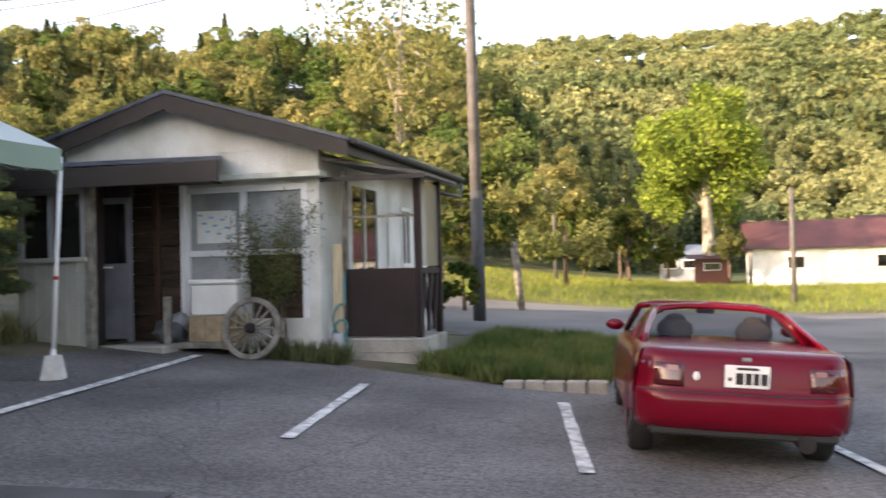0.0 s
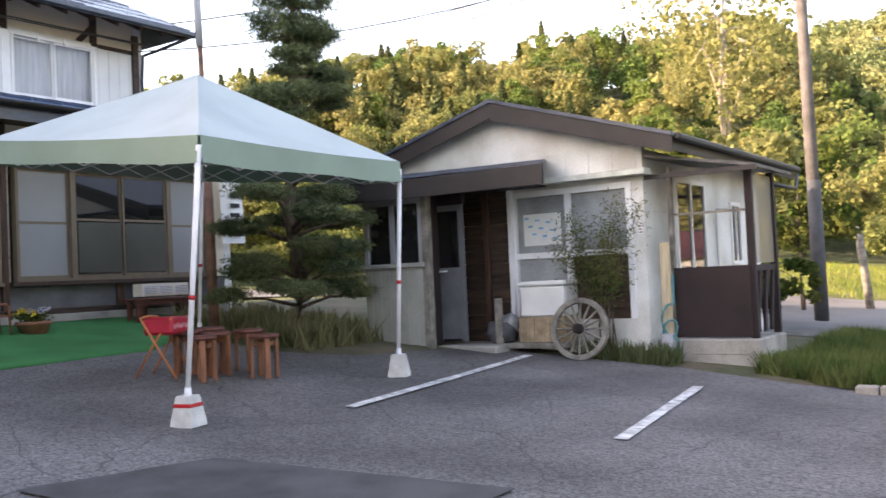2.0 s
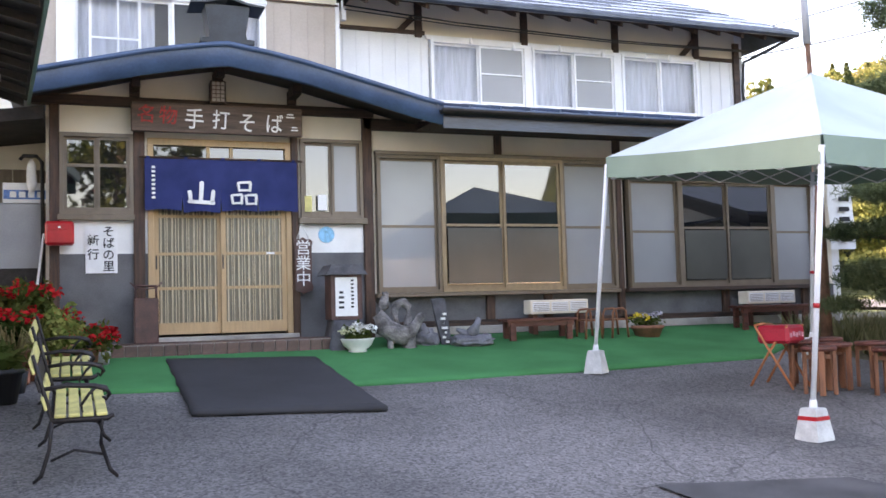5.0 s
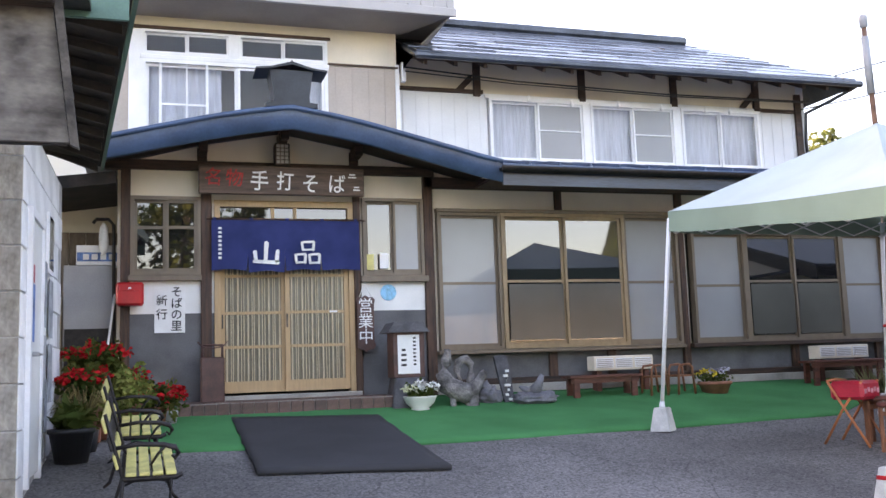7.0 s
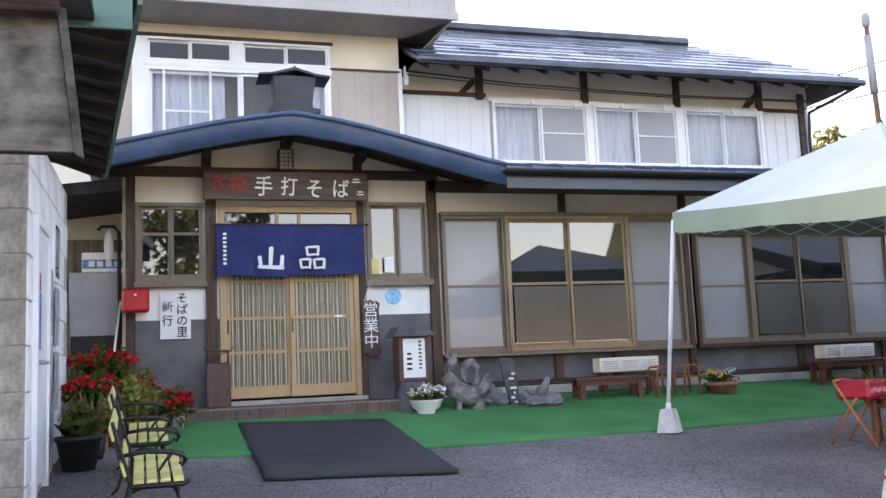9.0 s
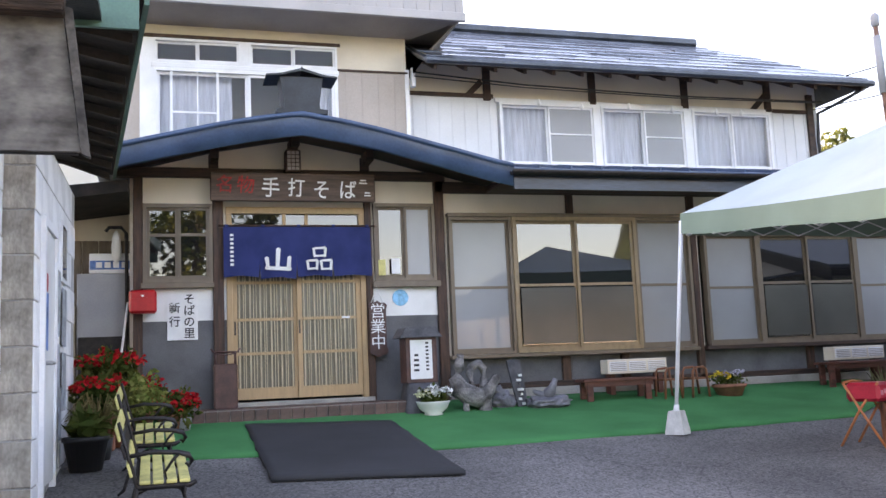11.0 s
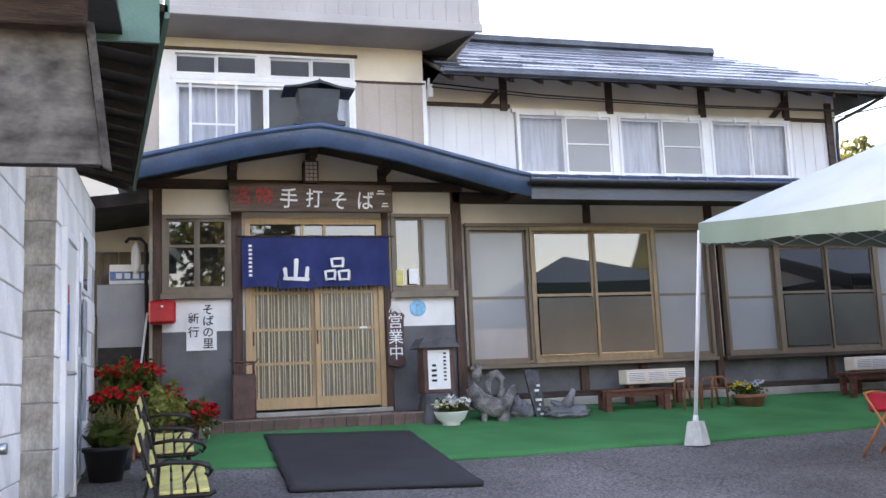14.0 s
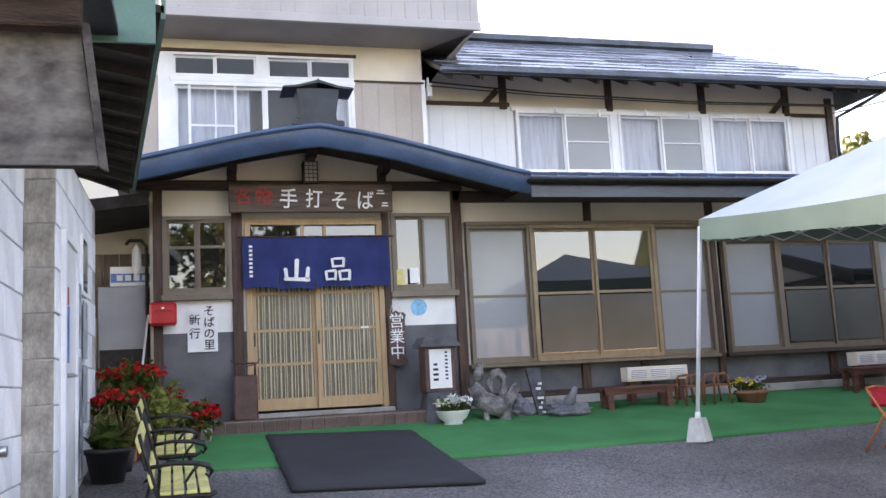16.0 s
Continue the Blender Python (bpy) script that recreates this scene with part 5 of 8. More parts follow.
# ---- the car ----
M["carred"] = material("car_paint", (0.135, 0.0015, 0.011), 0.22, var=0.03, scale=2, bump=0, coat=0.15, spec=0.25)
M["seatcloth"] = material("dark_seat_cloth", (0.07, 0.065, 0.065), 0.9, var=0.1, bump=0.1)
M["tyre"] = material("tyre", (0.018, 0.018, 0.019), 0.8, var=0.15, bump=0.2)
M["rim"] = material("alloy", (0.45, 0.46, 0.47), 0.3, metal=0.9, var=0.05, bump=0)
M["carglass"] = glass_material("car_glass", (0.02, 0.02, 0.022), 0.03, 0.25)
M["taillight"] = material("tail_light", (0.085, 0.003, 0.005), 0.12, var=0.05, bump=0, coat=1.0)
M["amber"] = material("clear_light", (0.26, 0.09, 0.06), 0.15, var=0.05, bump=0, coat=1.0)
car = thing("red_sports_car", "small red two-seat targa sports car parked nose away", "car", (8.90, -0.13, 0.092), 7.0)
# car local: x forward, rear at x=-2.0, width 1.69
def section(x, half, zlo, zs, tuck=0.0):
    """half outline of a body cross-section, from the sill up to the middle"""
    pts = [(half * 0.93, zlo), (half * 0.99, zlo + 0.12), (half, zlo + 0.28), (half * 0.99, zs - 0.13), (half * 0.965, zs - 0.05), (half * 0.91, zs - 0.008), (half * 0.84, zs), (half * 0.4, zs + 0.012), (0, zs + 0.016)]
    full = [(x, y, z) for y, z in pts] + [(x, -y, z) for y, z in pts[::-1][1:]]
    return full


SEC = [(-1.80, 0.835, 0.36, 0.915), (-1.6, 0.845, 0.33, 0.925), (-1.2, 0.845, 0.30, 0.93), (-0.6, 0.84, 0.17, 0.90), (0.3, 0.84, 0.17, 0.88), (0.8, 0.84, 0.18, 0.86), (1.4, 0.83, 0.20, 0.76), (1.8, 0.78, 0.24, 0.66), (1.98, 0.60, 0.32, 0.56)]
bm = nb()
rows = [section(*s) for s in SEC]
sheet(bm, rows)
bmesh.ops.remove_doubles(bm, verts=bm.verts, dist=1e-4)
bmesh.ops.recalc_face_normals(bm, faces=bm.faces)
body = part("body", bm, M["carred"], car, "glossy red bodywork", local=True)


def cp(name, bm, mat, label="", under=None):
    return part(name, bm, mat, under or car, label, local=True)


# roof arch: rear pillars, roof panel, windscreen frame
bm = nb()
arch = [(-0.78, 0.90), (-0.70, 1.02), (-0.60, 1.13), (-0.50, 1.185), (-0.3, 1.21), (0.0, 1.215), (0.3, 1.21), (0.5, 1.185), (0.60, 1.13), (0.70, 1.02), (0.78, 0.90)]
rr = []
for off, wx in ((0.0, 0.0), (0.42, 0.02)):
    rr.append([(-0.78 + off + (0.30 if z > 1.1 else 0.30 * (z - 0.9) / 0.2) * (1 - off), y, z) for y, z in arch])
sheet(bm, rr)
g = bmesh.ops.extrude_face_region(bm, geom=list(bm.faces))
for v in [e for e in g["geom"] if isinstance(e, bmesh.types.BMVert)]:
    v.co.z -= 0.045
    v.co.y *= 0.95
bmesh.ops.recalc_face_normals(bm, faces=bm.faces)
cp("roll_bar", bm, M["carred"], "red rear roof hoop")
for s in (-1, 1):
    bm = nb()
    sheet(bm, [[(-1.55, s * 0.76, 0.90), (-1.1, s * 0.77, 0.90), (-0.55, s * 0.77, 0.90)], [(-1.15, s * 0.70, 0.99), (-0.85, s * 0.68, 1.04), (-0.45, s * 0.66, 1.08)], [(-0.72, s * 0.61, 1.12), (-0.58, s * 0.59, 1.155), (-0.40, s * 0.58, 1.17)]])
    g = bmesh.ops.extrude_face_region(bm, geom=list(bm.faces))
    for v in [e for e in g["geom"] if isinstance(e, bmesh.types.BMVert)]:
        v.co.y -= s * 0.04
    bmesh.ops.recalc_face_normals(bm, faces=bm.faces)
    cp("rear_buttress", bm, M["carred"])
bm = nb()
tube(bm, [(0.92, 0.74, 0.86), (0.42, 0.64, 1.14), (0.36, 0.5, 1.165), (0.34, 0, 1.18), (0.36, -0.5, 1.165), (0.42, -0.64, 1.14), (0.92, -0.74, 0.86)], 0.035)
cp("windscreen_frame", bm, M["carred"])
bm = nb()
sheet(bm, [[(-0.3, y, z) for y, z in ((0.58, 1.17), (0, 1.225), (-0.58, 1.17))], [(0.36, y, z) for y, z in ((0.56, 1.165), (0, 1.21), (-0.56, 1.165))]])
g = bmesh.ops.extrude_face_region(bm, geom=list(bm.faces))
for v in [e for e in g["geom"] if isinstance(e, bmesh.types.BMVert)]:
    v.co.z -= 0.03
bmesh.ops.recalc_face_normals(bm, faces=bm.faces)
cp("roof_panel", bm, M["carred"])
bm = nb()
sheet(bm, [[(0.90, 0.72, 0.88), (0.95, 0, 0.90), (0.90, -0.72, 0.88)], [(0.42, 0.58, 1.15), (0.38, 0, 1.19), (0.42, -0.58, 1.15)]])
cp("windscreen", bm, M["carglass"])
bm = nb()
sheet(bm, [[(-0.80, 0.66, 0.93), (-0.80, 0, 0.95), (-0.80, -0.66, 0.93)], [(-0.52, 0.58, 1.14), (-0.50, 0, 1.18), (-0.52, -0.58, 1.14)]])
cp("rear_window", bm, M["carglass"])
bm = nb()
box(bm, -0.72, 0.85, -0.70, 0.70, 0.885, 0.905)
cp("cabin_tub", bm, M["black"], "dark cabin")
for s in (-0.36, 0.36):
    bm = nb()
    blob(bm, (-0.30, s, 0.96), (0.08, 0.17, 0.12), 3, 0.05)
    blob(bm, (-0.30, s, 1.06), (0.05, 0.10, 0.05), 2, 0.05)
    cp("seat", bm, M["seatcloth"], "grey seat with headrest")
    bm = nb()
    blob(bm, (0.55, s * 2.45, 0.93), (0.07, 0.10, 0.06), 2, 0.05)
    cp("wing_mirror", bm, M["carred"])
bm = nb()
box(bm, 0.30, 0.34, -0.09, 0.09, 1.09, 1.14, bevel=0.01)
cp("rear_view_mirror", bm, M["black"])
# rear face: one shell from the black valance up to the deck, bowed in plan
REAR = ((0.31, 0.10, 0.93), (0.34, 0.03, 0.97), (0.42, 0.0, 0.995), (0.54, -0.005, 1.0), (0.600, 0.002, 1.0), (0.612, 0.022, 0.995), (0.66, 0.026, 0.99), (0.76, 0.040, 0.975), (0.85, 0.062, 0.955), (0.885, 0.085, 0.94), (0.915, 0.15, 0.92), (0.925, 0.26, 0.90))


def rear_x(y):
    u = abs(y) / 0.83
    return -2.04 + 0.05 * u * u + 0.19 * u ** 9


def rear_at(y, z):
    """The shell's x at a height, for what lies on it."""
    for (a, p, _), (b, q, _) in zip(REAR, REAR[1:]):
        if z <= b:
            return rear_x(y) + p + (q - p) * (z - a) / (b - a)
    return rear_x(y) + 0.26


bm = nb()
rows = []
for z, dx, w in REAR:
    row = [(rear_x(y) + dx * (1 - 0.85 * (abs(y) / 0.83) ** 6), y * w, z + 0.006 * (1 - (y / 0.83) ** 2)) for y in [-0.83 + 1.66 * k / 28 for k in range(29)]]
    rows.append([(-1.70, -0.78 * w, z)] + row + [(-1.70, 0.78 * w, z)])
sheet(bm, rows)
cp("rear_shell", bm, M["carred"], "red tail panel and bumper")
bm = nb()
tube(bm, [(rear_x(y) + 0.012, y, 0.612) for y in [-0.80 + 1.60 * k / 20 for k in range(21)]], 0.007, 5)
cp("panel_gap", bm, M["black"], "dark gap over the bumper")
bm = nb()
tube(bm, [(rear_x(y) + 0.10, y * 0.94, 0.893) for y in [-0.72 + 1.44 * k / 20 for k in range(21)]], 0.004, 5)
cp("panel_gap", bm, M["black"], "dark gap under the boot lid")
bm = nb()
box(bm, -1.95, -1.70, -0.70, 0.70, 0.27, 0.345, bevel=0.02)
cp("rear_valance", bm, M["black"], "black lower valance")
for s in (-1, 1):
    ys = [s * (0.47 + 0.34 * k / 8) for k in range(9)]
    bm = nb()
    sheet(bm, [[(rear_at(y, z) - 0.008, y * 0.985, z) for y in ys] for z in (0.648, 0.70, 0.77, 0.822)])
    g = bmesh.ops.extrude_face_region(bm, geom=list(bm.faces))
    for v in [e for e in g["geom"] if isinstance(e, bmesh.types.BMVert)]:
        v.co.x += 0.03
    bmesh.ops.recalc_face_normals(bm, faces=bm.faces)
    tl = cp("tail_light", bm, M["taillight"], "dark red wrap-round tail light")
    bm = nb()
    sheet(bm, [[(rear_at(y, z) - 0.012, y * 0.985, z) for y in ys[1:4]] for z in (0.768, 0.788, 0.806)])
    cp("reversing_light", bm, M["amber"], "pale reversing light", tl)
pl = cp("number_plate", bx(-2.035, -2.01, -0.165, 0.165, 0.665, 0.83, bevel=0.004), M["paper"], "white number plate with dark bars")
for k, (a, b, z0, z1) in enumerate(((-0.08, 0.08, 0.798, 0.816), (0.115, 0.14, 0.715, 0.74), (0.03, 0.085, 0.69, 0.775), (-0.03, 0.015, 0.69, 0.775), (-0.085, -0.045, 0.69, 0.775), (-0.145, -0.10, 0.69, 0.775))):
    cp("bar", bx(-2.039, -2.035, a, b, z0, z1), M["inkblack"], under=pl)
cp("badge", bx(-1.985, -1.965, -0.035, 0.035, 0.855, 0.885, bevel=0.004), M["rim"], "small chrome badge")
bm = nb()
blob(bm, (-2.005, 0.37, 0.735), (0.006, 0.028, 0.034), 2, 0.05)
cp("sticker", bm, M["paper"], "small white round sticker")
bm = nb()
cyl(bm, (-1.60, -0.46, 0.275), (-1.99, -0.46, 0.265), 0.062, 0.066, 16)
cp("exhaust", bm, M["iron"], "wide exhaust tip")
for sx, sy in ((-1.18, 1), (-1.18, -1), (1.19, 1), (1.19, -1)):
    bm = nb()
    y0 = sy * 0.72
    prof = [(0.20, -0.09), (0.27, -0.095), (0.29, -0.07), (0.295, 0), (0.29, 0.07), (0.27, 0.095), (0.20, 0.09)]
    seg = 28
    rings = [[bm.verts.new((sx + r * math.cos(t), y0 + h, 0.295 + r * math.sin(t))) for t in [2 * math.pi * k / seg for k in range(seg)]] for r, h in prof]
    for u, w in zip(rings, rings[1:]):
        for k in range(seg):
            bm.faces.new((u[k], u[(k + 1) % seg], w[(k + 1) % seg], w[k])).smooth = True
    wl = cp("wheel", bm, M["tyre"], "black tyre")
    bm = nb()
    cyl(bm, (sx, y0 + sy * 0.06, 0.295), (sx, y0 + sy * 0.075, 0.295), 0.06, 0.05, 14)
    for k in range(5):
        a = 2 * math.pi * k / 5
        box(bm, -0.03, 0.03, y0 + sy * 0.07 - 0.012, y0 + sy * 0.07 + 0.012, 0.04, 0.2)
        bmesh.ops.rotate(bm, cent=(0, 0, 0), matrix=Matrix.Rotation(a, 3, "Y"), verts=bm.verts[-8:])
        bmesh.ops.translate(bm, vec=(sx, 0, 0.295), verts=bm.verts[-8:])
    cyl(bm, (sx, y0 - sy * 0.02, 0.295), (sx, y0 + sy * 0.02, 0.295), 0.2, 0.2, 28)
    cp("rim", bm, M["rim"], "silver alloy rim", wl)
    bm = nb()
    seg = 16
    rings = [[bm.verts.new((sx + r * math.cos(t), yy, 0.31 + r * math.sin(t))) for t in [math.pi * (-0.08 + 1.16 * k / seg) for k in range(seg + 1)]] for r, yy in ((0.315, sy * 0.848), (0.335, sy * 0.852), (0.36, sy * 0.843))]
    for u, w in zip(rings, rings[1:]):
        for k in range(seg):
            bm.faces.new((u[k], u[k + 1], w[k + 1], w[k])).smooth = True
    cp("wheel_arch", bm, M["carred"])
car.matrix_world = pose(8.68, -0.10, 0.086, 3.6, 0, 6.6) @ Matrix.Diagonal((0.95, 0.915, 0.93, 1))

# ---- woods, hills and far things ----
rng = np.random.default_rng(7)
M["leafwarm"] = leaf_material("warm_leaves", (0.16, 0.185, 0.066), (0.285, 0.27, 0.112), 0.10, through_light=0.45)
M["leafdark"] = leaf_material("dark_conifer_leaves", (0.065, 0.095, 0.045), (0.145, 0.16, 0.07), 0.10, through_light=0.25)
# haze of distance is mixed into this leaf colour: paler and bluer
M["leafhaze"] = leaf_material("hazed_far_leaves", (0.155, 0.20, 0.095), (0.27, 0.285, 0.135), 0.02)
M["leafgreen"] = leaf_material("fresh_green_leaves", (0.085, 0.145, 0.045), (0.165, 0.22, 0.065), 0.10, through_light=0.45)
M["leafbright"] = leaf_material("bright_leaves", (0.14, 0.205, 0.038), (0.23, 0.30, 0.06), 0.5)
M["leafolive"] = leaf_material("olive_leaves", (0.085, 0.115, 0.04), (0.16, 0.165, 0.065), 1.6)
M["leafbush"] = leaf_material("bush_leaves", (0.05, 0.085, 0.02), (0.11, 0.12, 0.035), 1.2)
M["needles"] = leaf_material("pine_needles", (0.070, 0.100, 0.055), (0.135, 0.165, 0.08), 2.0, through_light=0.15)
M["grassblade"] = leaf_material("grass_blades", (0.070, 0.115, 0.034), (0.145, 0.165, 0.06), 1.5)
M["dryblade"] = leaf_material("pale_tuft_grass", (0.12, 0.135, 0.06), (0.22, 0.20, 0.11), 1.5)
M["hillfloor"] = material("wood_floor", (0.055, 0.075, 0.022), 0.95, var=0.3, scale=0.08, fine=1.5, bump=1.0, depth=0.5)


def hill_z(r, phi):
    """The hills: a near wooded slope behind the hut, a higher one farther off."""
    d = math.degrees(phi)
    w = min(1, max(0, (d - 4) / 10)) if d < 90 else 1
    drop = min(1, max(0, (d - 36) / 26)) if 0 < d < 140 else 0
    near = max(0, min(1, (r - 58) / 95))
    far = max(0, min(1, (r - 115) / 300))
    zn = 29.5 * (near * near * (3 - 2 * near)) * (1 - 0.30 * drop)
    zf = 92 * (far ** 1.15)
    if not -60 < d < 110:
        return zf * 0.36 + 3 * noise.noise((r * 0.02, phi * 6, 3))
    return max(zn * w, zf * min(1, max(0, (26 - d) / 14))) + (3.0 * noise.noise((r * 0.03, phi * 7, 0)) * (near if w > 0.5 else far))


bm = nb()
rows = []
for i in range(181):
    phi = math.radians(-180 + 2 * i)
    rows.append([(r * math.cos(phi), r * math.sin(phi), hill_z(r, phi) - 0.3) for r in [50 + 14 * k for k in range(12)] + [240 + 40 * k for k in range(10)]])
sheet(bm, rows)
solid("wooded_hills", bm, M["hillfloor"], "green wooded hills round the valley", "hill", "structure")


def crown(kind, h, w, n, size, rg):
    """Leaf places of a crown: kind 0 broad and clumpy, 1 a conifer."""
    if kind == 0:
        m = 14
        c = rg.normal(size=(m, 3))
        c /= np.linalg.norm(c, axis=1)[:, None]
        c *= rg.uniform(0.35, 0.8, (m, 1))
        c = c * [w, w, h * 0.38] + [0, 0, h * 0.60]
        rad = rg.uniform(0.28, 0.48, m) * w
        idx = rg.integers(0, m, n)
        d = rg.normal(size=(n, 3))
        d /= np.linalg.norm(d, axis=1)[:, None]
        d[:, 2] = np.abs(d[:, 2]) * 1.0 - 0.25
        return c[idx] + d * (rad[idx] * rg.uniform(0.75, 1.08, n))[:, None]
    t = rg.uniform(0, 1, n) ** 0.75
    lay = np.floor(t * 9) / 9 + 0.10 * rg.uniform(0, 1, n)
    a = rg.uniform(0, 2 * np.pi, n)
    arm = np.floor(a / (2 * np.pi) * 9)
    r = (1 - t) * w * (0.55 + 0.45 * np.sin(arm * 2.1 + np.floor(t * 9) * 1.7) ** 2) * np.sqrt(rg.uniform(0.25, 1, n))
    return np.stack([r * np.cos(a), r * np.sin(a), h * (0.12 + 0.88 * (1 - (1 - t))) - 0.25 * r + 0 * lay], 1)


def scatter(name, mat, count, pick, kind, hs, ws, n, size, label):
    pts = []
    for _ in range(count):
        x, y, z = pick()
        h, w = rng.uniform(*hs), rng.uniform(*ws)
        pts.append(crown(kind, h, w, n, size, rng) + [x, y, z])
    v, f = leaves(rng, np.concatenate(pts), size, 0.2)
    ob = new(name, mesh_np(name, v, f, mat))
    return tagged(ob, label, "trees", kind="stuff")


def at_polar(lo, hi, r0, r1):
    phi, r = math.radians(rng.uniform(lo, hi)), math.sqrt(rng.uniform(r0 * r0, r1 * r1))
    return r * math.cos(phi), r * math.sin(phi), hill_z(r, phi) - 0.3


scatter("near_wood", M["leafwarm"], 120, lambda: at_polar(7, 66, 60, 96), 0, (6, 11), (2.2, 3.4), 2300, 0.15, "sunlit mixed broadleaf wood at the foot of the slope")
scatter("slope_wood", M["leafwarm"], 360, lambda: at_polar(7, 66, 94, 172), 0, (7, 11), (2.4, 3.8), 900, 0.25, "sunlit mixed broadleaf wood on the near slope")
scatter("green_wood", M["leafgreen"], 110, lambda: at_polar(7, 66, 66, 172), 0, (7, 12), (2.2, 3.4), 1100, 0.22, "fresh green broadleaf trees among the wood")
scatter("conifer_wood", M["leafdark"], 110, lambda: at_polar(4, 62, 66, 140), 1, (8, 12), (2.4, 3.4), 1100, 0.27, "dark conifers among the near wood")
scatter("valley_trees", M["leafdark"], 60, lambda: at_polar(-3, 14, 85, 120), 1, (7, 11), (2.2, 3.2), 1000, 0.25, "dark tall conifers at the foot of the hill")
scatter("mid_wood", M["leafhaze"], 330, lambda: at_polar(-24, 16, 112, 205), 0, (6, 10), (2.4, 3.8), 620, 0.30, "sunlit wood on the lower hill across the field")
scatter("far_wood", M["leafhaze"], 1450, lambda: at_polar(-24, 18, 200, 430), 0, (7, 11), (3, 4.6), 190, 0.66, "far sunlit wood on the high hill")
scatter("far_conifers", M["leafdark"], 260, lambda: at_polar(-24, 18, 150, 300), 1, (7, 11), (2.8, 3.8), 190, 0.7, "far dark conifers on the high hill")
scatter("hill_wood_behind", M["leafhaze"], 500, lambda: at_polar(195, 320, 70, 260), 0, (8, 13), (4, 6), 110, 1.1, "wood on the hills across the valley")


def tree(name, at, h, trunk_r, bark, limbs, label, crown_mat, crown_c, crown_r, n, size, rough_seed):
    """A tapered trunk with limbs and a crown of many small leaves."""
    t = thing(name, label, "tree", at)
    rg = np.random.default_rng(rough_seed)
    bm = nb()
    x, y, z = at
    top = Vector((x + 0.03 * h, y, z + h * 0.85))
    mid = Vector((x + 0.02 * h * math.sin(rough_seed), y + 0.01 * h, z + h * 0.45))
    tube(bm, [(x, y, z - 0.1), (x, y, z + 0.06 * h), mid, top], [trunk_r * 1.25, trunk_r, trunk_r * 0.7, trunk_r * 0.2], 10)
    part("trunk", bm, bark, t)
    ends = []
    for k in range(limbs):
        a = 2 * math.pi * k / limbs + rg.uniform(-0.3, 0.3)
        s = rg.uniform(0.3, 0.8)
        p = Vector((x, y, z + 0.06 * h)).lerp(top, s)
        e = Vector(crown_c) + Vector((crown_r[0] * math.cos(a), crown_r[1] * math.sin(a), crown_r[2] * rg.uniform(-0.6, 0.8))) * rg.uniform(0.55, 0.85)
        bm = nb()
        tube(bm, [p, p.lerp(e, 0.5) + Vector((0, 0, 0.04 * h)), e], [trunk_r * 0.4, trunk_r * 0.22, trunk_r * 0.06], 6)
        part("limb", bm, bark, t)
        ends.append(e)
    m = len(ends) * 3
    c = np.array([list(ends[k % len(ends)]) for k in range(m)]) + rg.normal(size=(m, 3)) * np.array(crown_r) * 0.28
    idx = rg.integers(0, m, n)
    d = rg.normal(size=(n, 3))
    d /= np.linalg.norm(d, axis=1)[:, None]
    q = c[idx] + d * (rg.uniform(0.16, 0.33, m)[idx] * max(crown_r) * rg.uniform(0.5, 1.05, n))[:, None]
    v, f = leaves(rg, q, size, 0.2)
    cr = new("crown", mesh_np("crown", v - np.array(at), f, crown_mat))
    cr.parent = t
    return t


tree("tall_bright_tree", (58, -1.2, 0.3), 11.5, 0.42, M["palebark"], 20, "tall bright green tree with a pale trunk", M["leafbright"], (58, -0.7, 7.1), (3.3, 3.6, 3.9), 21000, 0.125, 3)
tree("airy_birch", (38, 11.6, 0.8), 15.5, 0.2, M["palebark"], 14, "slender airy birch with sparse yellow-green leaves", M["leafwarm"], (38, 11.8, 10.5), (2.2, 2.6, 4.5), 3400, 0.12, 5)
tree("shrub_tree", (44, 5.6, 0.4), 3.6, 0.12, M["bark"], 9, "low rounded brownish shrub by the field", M["leafwarm"], (44, 5.6, 2.4), (1.9, 1.9, 1.1), 3000, 0.11, 8)
tree("small_leafy_tree", (22.5, 5.4, 0.4), 3.5, 0.06, M["bark"], 9, "slim leafy tree behind the utility pole", M["leafbush"], (22.5, 5.2, 2.4), (0.7, 0.8, 1.2), 2600, 0.07, 11)
tree("garden_bush", (18.0, 4.9, 0.4), 1.6, 0.05, M["bark"], 7, "dark green bush beside the hut", M["leafbush"], (18.0, 4.9, 1.1), (0.5, 0.6, 0.6), 2200, 0.05, 12)
for k, (x, y, s) in enumerate(((30, 9.0, 1.0), (33, 11.5, 1.2), (27, 8.0, 0.9), (36, 9.5, 1.1), (48, 8.5, 1.1), (52, 3.2, 0.8), (55, -2.2, 0.5), (56, 1.2, 0.5), (57, 4.0, 0.8), (60, 6.5, 0.9))):
    tree("roadside_tree", (x, y, 0.6), 5.5 * s, 0.09, M["bark"], 9, "young leafy tree beyond the road", M["leafbush"] if k % 2 else M["leafwarm"], (x, y, 0.6 + 3.4 * s), (1.3 * s, 1.5 * s, 1.9 * s), 2600, 0.13, 20 + k)


